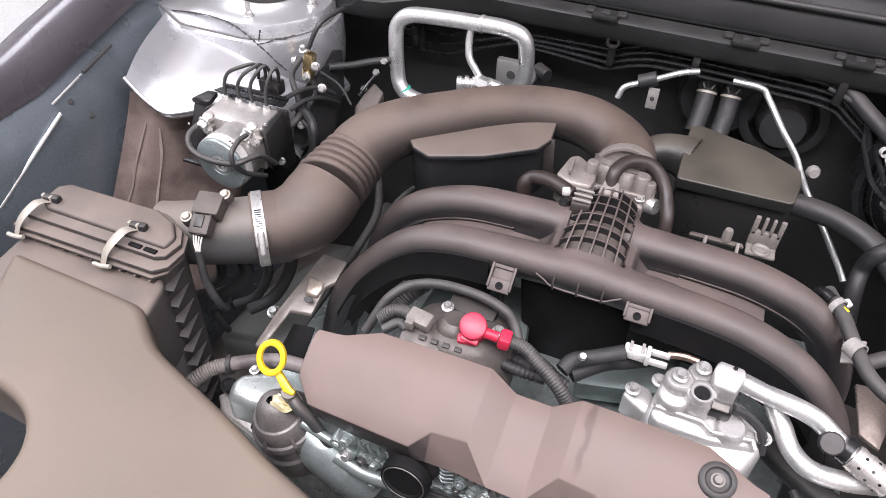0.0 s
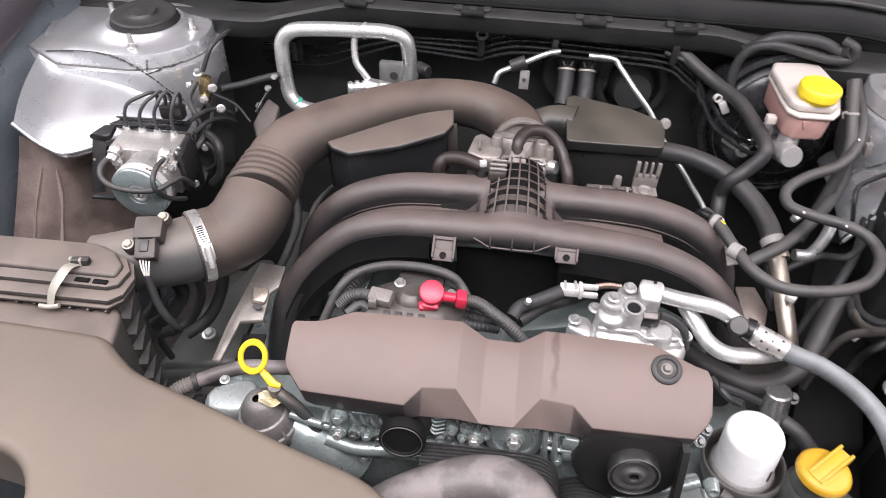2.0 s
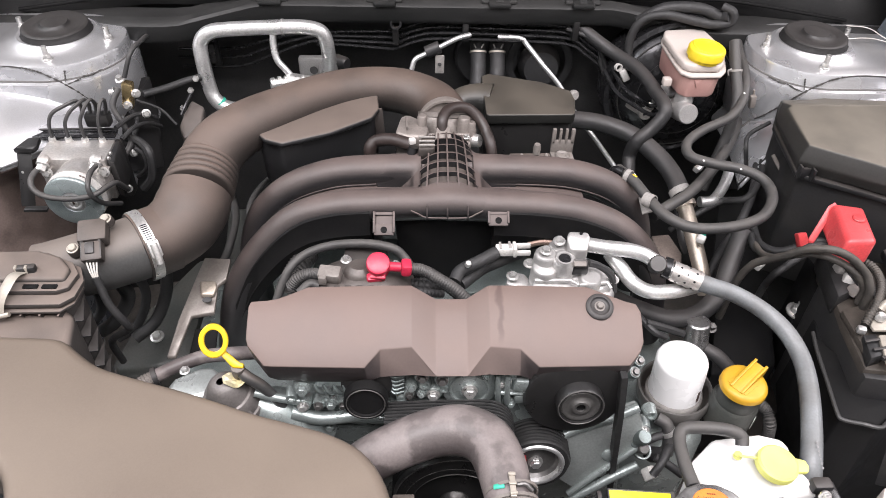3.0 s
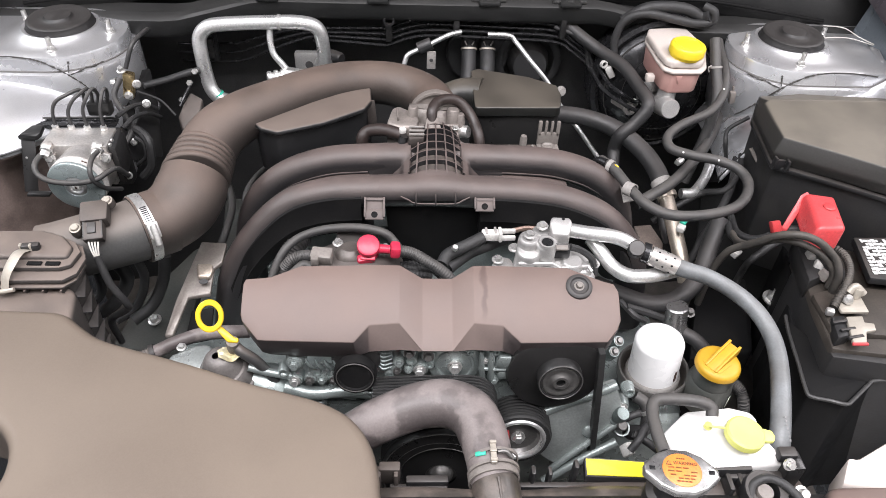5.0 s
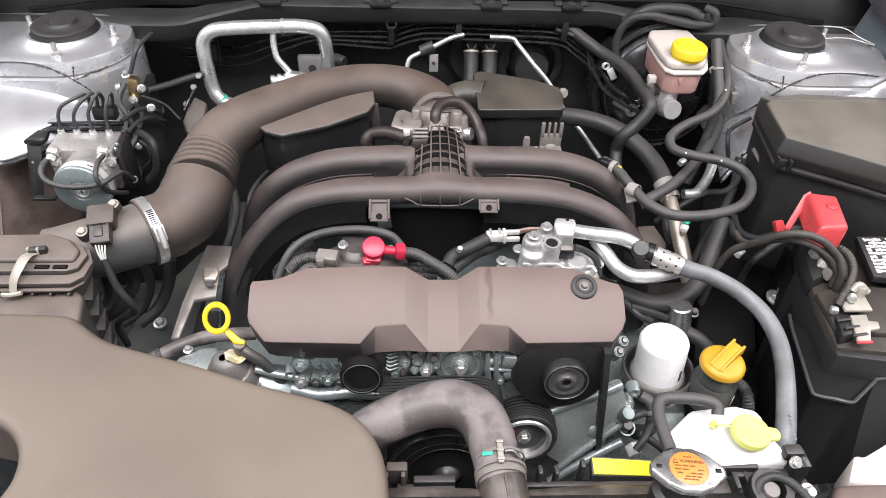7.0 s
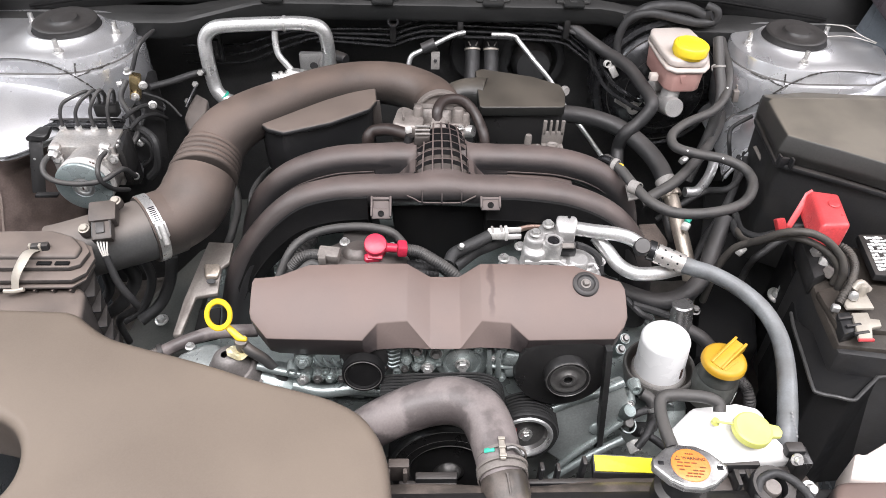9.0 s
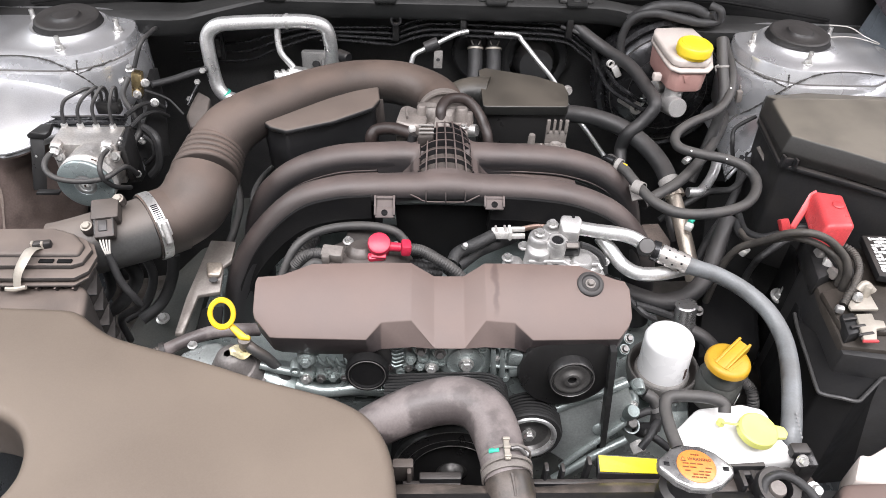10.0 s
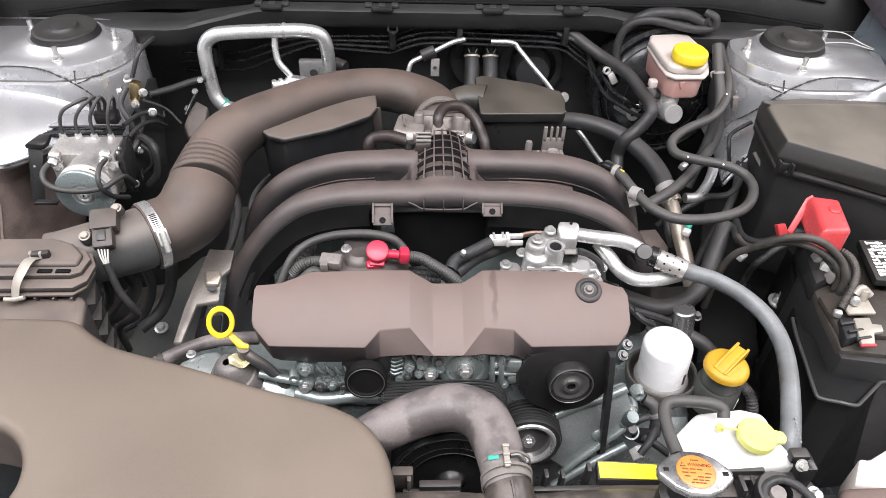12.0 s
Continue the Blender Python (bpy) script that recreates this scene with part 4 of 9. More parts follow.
# ---- air filter box ----
airbox = thing("air_filter_box", (-0.48, -0.17, 0.7), "dusty black plastic air filter box with steel latches", "air filter box")
part("lid", slab([(-0.549, -0.15, 1.0), (-0.538, -0.141, 1.0), (-0.425, -0.138, 1.0), (-0.4, -0.147, 0.9995), (-0.385, -0.163, 0.998), (-0.386, -0.179, 0.997), (-0.535, -0.1805, 0.998), (-0.55, -0.172, 0.998)], 0.025, 0.004, 0.02, 3), M_AIRBOX, airbox)
part("lid_band", slab([(-0.554, -0.148, 0.993), (-0.42, -0.134, 0.993), (-0.388, -0.15, 0.993), (-0.377, -0.166, 0.993), (-0.38, -0.186, 0.993), (-0.39, -0.1915, 0.993), (-0.553, -0.1935, 0.993)], 0.006, 0.0016), M_AIRBOX, airbox, "stepped lower band of the lid")
part("flange", slab([(-0.56, -0.148, 0.987), (-0.42, -0.132, 0.987), (-0.382, -0.15, 0.987), (-0.372, -0.17, 0.987), (-0.373, -0.193, 0.987), (-0.384, -0.204, 0.987), (-0.56, -0.207, 0.987)], 0.0055, 0.0018), M_AIRBOX, airbox)
part("lower_flange", slab([(-0.56, -0.148, 0.9795), (-0.42, -0.134, 0.9795), (-0.384, -0.152, 0.9795), (-0.3735, -0.172, 0.9795), (-0.3745, -0.195, 0.9795), (-0.385, -0.2065, 0.9795), (-0.56, -0.2095, 0.9795)], 0.0035, 0.0012), M_AIRBOX, airbox)
part("lower_box", slab([(-0.555, -0.145, 0.984), (-0.42, -0.138, 0.984), (-0.385, -0.155, 0.984), (-0.379, -0.18, 0.984), (-0.384, -0.197, 0.984), (-0.555, -0.2, 0.984)], (0.0, -0.012, -0.26), 0.006, -0.03), M_AIRBOX, airbox)
for i in range(10):
    x = -0.552 + 0.0182 * i
    part("gusset", slab([(x, -0.199, 0.9755), (x + 0.002, -0.199, 0.9755), (x + 0.002, -0.2085, 0.9755), (x, -0.2085, 0.9755)], (0, 0.0085, -0.013), 0), M_AIRBOX, airbox)
for i in range(9):
    part("side_rib", slab([(-0.381 + 0.0014 * i, -0.165 - 0.002 * i, 0.962 - 0.021 * i), (-0.381 + 0.0014 * i, -0.203 - 0.002 * i, 0.962 - 0.021 * i), (-0.371 + 0.0014 * i, -0.198 - 0.002 * i, 0.958 - 0.021 * i)], 0.0022, 0.0004), M_BLACK, airbox)
part("shoulder", slab([(-0.56, -0.196, 0.97), (-0.385, -0.193, 0.97), (-0.375, -0.203, 0.969), (-0.369, -0.236, 0.966), (-0.376, -0.262, 0.963), (-0.56, -0.268, 0.963)], 0.1, 0.008, 0.0, 3), M_AIRBOX, airbox)
for x in (-0.4225, -0.404):
    part("hinge_slot", box((x + 0.0065, -0.1862, 0.9936), (0.0145, 0.0052, 0.0024), 0.0006), M_PITCH, airbox, "open slot behind the latch")
part("outlet", tube([(-0.4447, -0.1282, 0.955), (-0.425, -0.1223, 0.955), (-0.3973, -0.1161, 0.96), (-0.3688, -0.1042, 0.962), (-0.3426, -0.0898, 0.963)], [0.033, 0.0345, 0.035, 0.0355, 0.037], 32, 6), M_OUTLET, airbox, "round plastic outlet with the flow sensor")
for cx_, cy_ in ((-0.434, -0.19), (-0.545, -0.192)):
    lat = part("latch", tube([(cx_ + 0.005, cy_ + 0.019, 0.999), (cx_ + 0.003, cy_ + 0.009, 1.0035), (cx_, cy_ - 0.004, 1.0), (cx_ - 0.004, cy_ - 0.014, 0.9915), (cx_ - 0.006, cy_ - 0.0205, 0.98)], [0.0058, 0.0058, 0.0056, 0.005, 0.0046], 8, 5, flat=0.2), M_LEAD, airbox, "pale steel spring latch")
    part("latch_foot", tube([(cx_ - 0.0165, cy_ - 0.0225, 0.979), (cx_ - 0.007, cy_ - 0.022, 0.9785), (cx_ + 0.003, cy_ - 0.0205, 0.98)], 0.0024, 8, 4), M_LEAD, lat)
    for d in (-0.005, 0.005):
        part("latch_horn", box((cx_ + 0.005 + d, cy_ + 0.0205, 1.001), (0.0028, 0.005, 0.0085), 0.0008, (0, 0, 10)), M_LEAD, lat)
    part("latch_seat", box((cx_ + 0.009, cy_ + 0.022, 1.0), (0.018, 0.008, 0.009), 0.002, (0, 0, 10)), M_BLACK, lat)

sensor = thing("air_flow_sensor", (-0.382, -0.125, 0.985), "small black air flow sensor with a white-wired plug", "sensor")
part("sensor_body", box((-0.3755, -0.117, 1.0045), (0.029, 0.027, 0.017), 0.003, (18, 0, 12)), M_DUSTBLK, sensor)
plug = part("plug", box((-0.3715, -0.1385, 0.9965), (0.021, 0.021, 0.0135), 0.002, (30, 0, 12)), M_DUSTBLK, sensor, "black wiring plug")
part("plug_latch", box((-0.3722, -0.1395, 1.0035), (0.009, 0.013, 0.004), 0.001, (30, 0, 12)), M_BLACK, plug)
for dx in (-0.0085, 0.0085):
    part("plug_rail", box((-0.3715 + dx, -0.139 + 0.2 * dx, 1.001), (0.003, 0.019, 0.005), 0.0008, (30, 0, 12)), M_BLACK, plug)
for i in range(4):
    part("wire", tube([(-0.3755 + 0.0034 * i, -0.149, 0.992), (-0.3725 + 0.0024 * i, -0.1545, 0.984), (-0.3695 + 0.0012 * i, -0.157, 0.974)], 0.0009, 6, 4), M_WIRE, sensor, "white wire")
for p in ((-0.3915, -0.1355, 0.9975), (-0.3655, -0.1025, 1.0105)):
    part("ear", lathe([(0, 0.003), (0.0058, 0.003), (0.0068, 0.0015), (0.0068, -0.006)], facing(p, (0, -0.35, 1)), 20), M_DUSTBLK, sensor)
    hex_bolt(sensor, (p[0], p[1] - 0.001, p[2] + 0.0025), (0, -0.35, 1), r=0.0045, h=0.004, flange=1.35, material=M_LEAD)
hose("wiring_loom", [(-0.368, -0.156, 0.978), (-0.36, -0.165, 0.945), (-0.35, -0.165, 0.915), (-0.36, -0.15, 0.89), (-0.39, -0.14, 0.86), (-0.4, -0.12, 0.8)], 0.0042, M_HARNESS, "taped black wiring loom hanging under the sensor")

# ---- big duct over the front ----
duct = thing("intake_duct", (-0.3, -0.38, 0.9), "large smooth dusty taupe plastic intake duct", "air duct")
edge = spline([(-0.5456, -0.2258, 0.975), (-0.4111, -0.2306, 0.975), (-0.3752, -0.2345, 0.975), (-0.3544, -0.2492, 0.975), (-0.3295, -0.2664, 0.975), (-0.2962, -0.2787, 0.975), (-0.2556, -0.2915, 0.975), (-0.2157, -0.3054, 0.975), (-0.1766, -0.3201, 0.975), (-0.1392, -0.3313, 0.975), (-0.1075, -0.3421, 0.975), (-0.0813, -0.3581, 0.975),
               (-0.0638, -0.3815, 0.975), (-0.0546, -0.4088, 0.975), (-0.0505, -0.4463, 0.975), (-0.0489, -0.495, 0.975)], 3)
notch = spline([(-0.395, -0.452, 0.975), (-0.366, -0.441, 0.975), (-0.3575, -0.426, 0.975), (-0.357, -0.409, 0.975), (-0.3625, -0.391, 0.975), (-0.375, -0.374, 0.975), (-0.395, -0.3615, 0.975), (-0.43, -0.354, 0.975), (-0.48, -0.352, 0.975)], 3)
part("duct_shell", slab(edge + [Vector((-0.4071, -0.4897, 0.975))] + notch, 0.075, 0.019, 0.0, 7), M_DUCT, duct, smooth=80)

# ---- resonators behind the manifold ----
resl = thing("resonator_box", (-0.16, 0.1, 0.93), "black plastic resonator box with a dusty lid under the intake tube", "resonator")
part("lid", slab([(-0.2362, 0.0619, 1.018), (-0.2228, 0.0468, 1.018), (-0.2007, 0.0375, 1.018), (-0.1442, 0.0637, 1.018), (-0.0936, 0.1017, 1.018), (-0.0856, 0.1236, 1.018), (-0.0889, 0.1609, 1.018), (-0.1693, 0.1589, 1.018)], 0.008, 0.0034, 0.0, 3), M_RESON, resl)
part("shell", slab([(-0.2371, 0.0701, 1.0115), (-0.2243, 0.0548, 1.0115), (-0.2027, 0.0455, 1.0115), (-0.1455, 0.0719, 1.0115), (-0.0959, 0.1102, 1.0115), (-0.0878, 0.1323, 1.0115), (-0.0913, 0.1733, 1.0115), (-0.1713, 0.1713, 1.0115)], 0.07, 0.004, -0.03), M_RESON, resl)
part("end_plate", slab([(-0.094, 0.1225, 1.017), (-0.082, 0.1245, 1.017), (-0.082, 0.1265, 1.017), (-0.094, 0.1245, 1.017)], (0.004, -0.004, -0.05), 0.0008), M_DUSTBLK, resl, "upright end plate")
part("arch", lathe([(0.022, -0.006), (0.026, -0.006), (0.026, 0.006), (0.022, 0.006), (0.022, -0.006)], facing((-0.164, 0.0944, 0.955), (0.25, -1, 0.3)), 24), M_BLACK, resl)
resr = thing("resonator_box", (0.11, 0.17, 0.92), "black plastic resonator box with a dusty sloping lid", "resonator")
part("lid", slab([(0.0555, 0.1215, 1.0125), (0.0585, 0.1185, 1.012), (0.1715, 0.122, 1.012), (0.1755, 0.1255, 1.012), (0.181, 0.1603, 1.013), (0.1786, 0.1859, 1.013), (0.1394, 0.2056, 1.016), (0.0651, 0.2209, 1.02), (0.0546, 0.2133, 1.02), (0.0548, 0.16, 1.016)], 0.014, 0.0065, 0.0, 5), M_RESONR, resr, smooth=60)
part("shell", slab([(0.0578, 0.1255, 1.004), (0.0991, 0.1255, 1.004), (0.1745, 0.1275, 1.004), (0.1837, 0.1702, 1.006), (0.1809, 0.1942, 1.006), (0.1416, 0.2161, 1.008), (0.0664, 0.2317, 1.012), (0.0564, 0.2222, 1.012), (0.0561, 0.1735, 1.008)], (0, -0.004, -0.11), 0.005, -0.03), M_SOOT, resr, "black lower half")
part("neck", tube([(0.014, 0.176, 0.99), (0.032, 0.182, 0.997), (0.05, 0.182, 0.999), (0.066, 0.178, 0.998)], [0.02, 0.021, 0.023, 0.026], 24, 5), M_RESONR, resr, "dusty neck that joins the intake tube")
tabp = Vector((0.1578, 0.0986, 0.985))
tab = part("clip_bracket", box(tabp + Vector((0, 0, -0.008)), (0.03, 0.005, 0.02), 0.0015), M_GREYPL, resr, "dusty slotted plastic clip")
for dx, w in ((-0.0125, 0.005), (-0.004, 0.0035), (0.004, 0.0035), (0.0125, 0.005)):
    part("prong", box(tabp + Vector((dx, 0, 0.008)), (w, 0.005, 0.022), 0.001), M_GREYPL, tab)
part("clip_foot", box(tabp + Vector((0, -0.008, -0.018)), (0.03, 0.02, 0.004), 0.0015), M_GREYPL, tab)
part("clip_ring", lathe([(0.005, 0), (0.008, 0.0025), (0.0095, 0.0015), (0.01, 0), (0.005, 0)], pose(tabp.x, tabp.y - 0.01, tabp.z - 0.0155), 20), M_GREYPL, tab)

# ---- throttle body ----
tb = thing("throttle_body", (-0.01, 0.085, 0.96), "dusty grey aluminium throttle body with a plug", "throttle body")
tbc = Vector((0.0014, 0.1202, 1))
part("bore", lathe([(0.033, -0.035), (0.037, -0.03), (0.037, 0.004), (0.035, 0.007), (0.0335, 0.008), (0.0, 0.008)], facing(tbc, (0.05, 0.5, 0.87)), 40), M_TBODY, tb)
part("bore_ring", ring_band(tbc + Vector((0.001, 0.004, 0.008)), (0.05, 0.5, 0.87), 0.0345, 0.006, 0.0025, 40), M_TBODY, tb)
part("collar", lathe([(0.0, -0.004), (0.0325, -0.004), (0.0325, 0.0), (0.0355, 0.0), (0.0365, -0.002), (0.0365, -0.012), (0.033, -0.014)], facing((0.0016, 0.1135, 0.998), (0.03, -1, 0.12)), 44), M_TBODY, tb, "pale collar where the tube ends")
part("motor_housing", slab([(-0.0637, 0.0653, 1.018), (-0.0571, 0.0968, 1.022), (-0.0481, 0.1032, 1.022), (-0.0321, 0.0913, 1.022), (-0.0209, 0.0743, 1.02), (-0.0239, 0.0581, 1.016), (-0.0474, 0.0581, 1.014)], 0.035, 0.004, 0.03), M_TBODY, tb, "grey actuator housing")
part("housing_ridge", box((-0.049, 0.0721, 1.026), (0.003, 0.024, 0.006), 0.001, (0, 0, 4)), M_TBODY, tb)
for p, r in (((-0.0291, 0.0831, 1.03), 0.0065), ((0.024, 0.0854, 1.026), 0.008), ((0.0332, 0.0843, 1.02), 0.006)):
    part("boss", lathe([(0, 0.002), (r * 0.8, 0.002), (r, 0.0), (r, -0.03)], facing(p, (0.05, 0.1, 1)), 18), M_TBODY, tb)
part("side_lug", box((0.0305, 0.0923, 1.005), (0.02, 0.024, 0.02), 0.004), M_TBODY, tb)
part("flange", slab([(-0.019, 0.076, 1.006), (0.0285, 0.077, 1.006), (0.034, 0.064, 1.002), (-0.0231, 0.0629, 1.002)], 0.02, 0.004), M_TBODY, tb)
part("shaft_cap", lathe([(0, 0.005), (0.0075, 0.005), (0.0085, 0.003), (0.0085, -0.01)], facing((0.0407, 0.0778, 0.998), (1, -0.5, 0.3)), 18), M_STEEL, tb)
plug = part("plug", slab([(-0.0305, 0.0314, 1.035), (-0.0163, 0.0327, 1.036), (-0.0143, 0.0137, 1.028), (-0.0353, 0.0139, 1.026)], 0.016, 0.003), M_DUSTBLK, tb, "dusty plug with a pale clip")
for i in range(3):
    part("plug_ridge", moved(box((0, 0, 0), (0.019, 0.002, 0.0025), 0.0006), pose(*(-0.0241, 0.0144, 1.0315)) @ Matrix.Translation((0, 0.006 * i, 0.0018 * i))), M_CONN, plug)
part("plug_clip", box((-0.0416, 0.0193, 1.034), (0.008, 0.007, 0.007), 0.0015, (0, 0, 20)), M_PALECONN, plug)
part("plug_tail", tube([(-0.0397, 0.0257, 1.022), (-0.0426, 0.0236, 1.01), (-0.0397, 0.0221, 1)], 0.006, 10, 4), M_BLACK, plug)
part("spout", slab([(-0.0115, 0.0625, 1.029), (0.0045, 0.0625, 1.029), (0.0075, 0.047, 1.021), (-0.0145, 0.047, 1.021)], 0.012, 0.002), M_TBODY, tb, "dusty tapered hose spout")
part("cast_web", slab([(-0.026, 0.0735, 1.0125), (0.031, 0.0745, 1.0125), (0.031, 0.071, 1.0115), (-0.026, 0.07, 1.0115)], 0.016, 0.001), M_TBODY, tb)
for p in ((-0.0205, 0.0705, 1.0075), (0.0265, 0.0715, 1.0075)):
    hex_bolt(tb, p, (0, -0.2, 1), r=0.0034, h=0.004)
hose("vacuum_hose", [(-0.0045, 0.0615, 1.022), (-0.0045, 0.069, 1.033), (0.0005, 0.0815, 1.0375), (0.011, 0.0925, 1.0375), (0.0275, 0.0985, 1.0335), (0.0415, 0.0935, 1.024), (0.052, 0.08, 1.0115), (0.058, 0.063, 1.0), (0.06, 0.053, 0.98)], 0.007, M_HOSEBROWN, "short brown-black rubber hose arching over the throttle body", seg=16)
hose("vacuum_hose", [(-0.0946, 0.062, 0.98), (-0.0955, 0.0632, 0.995), (-0.0879, 0.0672, 1.003), (-0.0698, 0.0635, 1.008), (-0.0526, 0.0567, 1.008), (-0.04, 0.0519, 1.006)], 0.0082, M_HOSEBROWN, "short brown-black rubber hose beside the throttle body", seg=16)


# ---- brake modulator ----
absu = thing("brake_modulator", (-0.44, 0.02, 0.9), "aluminium brake modulator block with a round motor and steel lines", "brake modulator")
part("valve_block", slab([(-0.4935, 0.0237, 1.002), (-0.4946, 0.0656, 1.002), (-0.4141, 0.0685, 1.002), (-0.4118, 0.0224, 1.002)], (0, 0.0, -0.058), 0.0018), M_BLOCKAL, absu)
part("control_unit", box((-0.456, 0.081, 0.95), (0.082, 0.022, 0.08), 0.004), M_SOOT, absu, "black plastic control unit")
part("side_cover", slab([(-0.4113, 0.0255, 1), (-0.4143, 0.0719, 1), (-0.409, 0.0691, 1), (-0.4006, 0.0204, 1)], (0.002, -0.002, -0.05), 0.0015), M_BATT, absu, "black cover plate on the side")
part("bracket_plate", slab([(-0.5397, 0.1008, 0.99), (-0.5397, 0.1083, 0.99), (-0.4333, 0.1134, 0.99), (-0.4269, 0.103, 0.99), (-0.4271, 0.0942, 0.99), (-0.5332, 0.0922, 0.99)], 0.003, 0.001), M_DARKSTEEL, absu)
part("bracket_lip", tube([(-0.5386, 0.0964, 0.99), (-0.5382, 0.0989, 0.992), (-0.5362, 0.1049, 0.992), (-0.4854, 0.1089, 0.992), (-0.4331, 0.1099, 0.992), (-0.4274, 0.1045, 0.99)], 0.0016, 6, 4), M_BLACK, absu)
lever = part("side_plug", slab([(-0.5362, 0.0609, 0.99), (-0.5197, 0.0626, 0.99), (-0.5183, 0.0594, 0.986), (-0.5356, 0.0577, 0.986)], tuple(Vector((-0.5123, 0, 0.9476)) - Vector((-0.5089, 0.03, 1.0069))), 0.003), M_SOOT, absu, "black connector lever")
part("lever_cap", slab([(-0.5378, 0.0569, 0.995), (-0.532, 0.0576, 0.998), (-0.5244, 0.0755, 1), (-0.5106, 0.0772, 1), (-0.509, 0.0608, 0.998), (-0.5138, 0.056, 0.995)], 0.007, 0.0018), M_SOOT, lever)
part("lever_foot", slab([(-0.5151, -0.006, 0.9484), (-0.4863, -0.006, 0.9486), (-0.4878, -0.006, 0.9442), (-0.5167, -0.006, 0.944)], (0, 0.008, 0), 0.001), M_SOOT, lever)
part("lever_mark", lathe([(0, 0.0008), (0.0014, 0.0006), (0.0017, 0)], facing((-0.509, 0.014, 0.9897), (-0.1, -1, 0.3)), 10), M_STEEL, lever)
mw = Vector((-0.03, -1, 0.0))
mc = Vector((-0.4429, -0.02, 0.9705))
mf = facing(mc, mw)
part("motor", lathe([(0.0138, -0.0006), (0.0142, 0.0), (0.0322, 0.0), (0.0336, -0.001), (0.0342, -0.0028), (0.0342, -0.0042), (0.0338, -0.0046)], mf, 56), M_MOTOR, absu, "round greenish zinc motor cap")
part("motor_barrel", lathe([(0.0336, -0.0045), (0.0336, -0.0165), (0.0344, -0.017), (0.0344, -0.0205), (0.0336, -0.021), (0.0336, -0.03), (0.033, -0.0308), (0.033, -0.046), (0, -0.046)], mf, 56), M_BLOCKAL, absu, "bright drawn metal barrel of the motor")
part("motor_hub", lathe([(0, -0.002), (0.0072, -0.002), (0.008, -0.0006), (0.0094, 0.0004), (0.0112, 0.0004), (0.0124, -0.0006), (0.0142, -0.0006)], mf, 40), M_PIPE, absu, "polished hub of the motor")
part("motor_band", lathe([(0.0337, -0.005), (0.0345, -0.0052), (0.0345, -0.0155), (0.0337, -0.0157)], mf, 56), M_PALECONN, absu, "pale label band round the motor")
for a in (24, 30, 36):
    w = mf @ Vector((0.0346 * math.sin(math.radians(a)), 0.0346 * math.cos(math.radians(a)), -0.01))
    part("band_print", box(w, (0.0026, 0.002, 0.0005), 0, (0, a, 0)), M_INK, absu)
part("hub_mark", moved(box((0, 0, 0.0002), (0.008, 0.009, 0.002), 0.0004), mf), M_WHITEINK, absu)
part("hub_print", moved(box((0.0008, 0, 0.0014), (0.0022, 0.0035, 0.0006), 0), mf), M_INK, absu)
for rise in (((-0.4895, 0.066, 1.0027), (-0.4879, 0.068, 1.0231), (-0.4816, 0.072, 1.0363), (-0.4667, 0.078, 1.0437), (-0.4558, 0.088, 1.0449), (-0.4562, 0.096, 1.0341), (-0.4608, 0.1, 1.0187)),
             ((-0.4693, 0.066, 1.0029), (-0.4686, 0.068, 1.0233), (-0.4608, 0.072, 1.0374), (-0.4517, 0.08, 1.0444), (-0.4464, 0.09, 1.0455), (-0.4471, 0.098, 1.0332), (-0.451, 0.1, 1.0171)),
             ((-0.4488, 0.065, 1.0029), (-0.4489, 0.067, 1.0266), (-0.4428, 0.072, 1.0408), (-0.4387, 0.08, 1.0477), (-0.4358, 0.086, 1.0478), (-0.4371, 0.094, 1.0354), (-0.4436, 0.1, 1.0172)),
             ((-0.4278, 0.065, 1.0031), (-0.4275, 0.067, 1.0244), (-0.424, 0.072, 1.0403), (-0.4224, 0.08, 1.048), (-0.4208, 0.086, 1.048), (-0.4252, 0.094, 1.034), (-0.4318, 0.1, 1.0173))):
    part("brake_line", tube(rise, 0.0023, 8, 6), M_HOSE, absu, "dark coated steel brake line")
    hex_bolt(absu, Vector(rise[0]) + Vector((0, 0, -0.007)), (0, -0.1, 1), r=0.0047, h=0.011, flange=1.25, name="line_nut")
part("line_clamp", box((-0.4419, 0.1, 1.013), (0.03, 0.016, 0.018), 0.003), M_SOOT, absu, "black line clamp block")
part("brake_line", tube([(-0.478, 0.008, 1.0031), (-0.4844, 0, 1.0008), (-0.4861, -0.012, 0.9973), (-0.483, -0.02, 0.9912), (-0.4722, -0.027, 0.987), (-0.4558, -0.03, 0.9843), (-0.4319, -0.03, 0.9837), (-0.4097, -0.028, 0.9883), (-0.4, -0.012, 0.9889), (-0.3953, 0, 0.985), (-0.3939, 0.02, 0.9609)], 0.0034, 10, 6), M_HOSE, absu, "dark coated steel brake line")
part("brake_line", tube([(-0.4139, 0.004, 1.0071), (-0.416, -0.01, 1.0064), (-0.4143, -0.026, 1.0025), (-0.4132, -0.031, 0.9937), (-0.4114, -0.028, 0.9824), (-0.4088, -0.014, 0.9647), (-0.4031, 0.01, 0.9465)], 0.003, 10, 6), M_HOSE, absu, "dark coated steel brake line")
for p in ((-0.479, 0.011, 1.0036), (-0.4158, 0.009, 1.0064)):
    hex_bolt(absu, p, (-0.1, -0.8, -0.3), r=0.0056, h=0.01, flange=1.35, name="line_nut")
for p in ((-0.4789, 0.012, 0.9905), (-0.4112, 0.012, 0.992)):
    hex_bolt(absu, p, (0.2, -0.9, 0.3), r=0.0042, h=0.005)
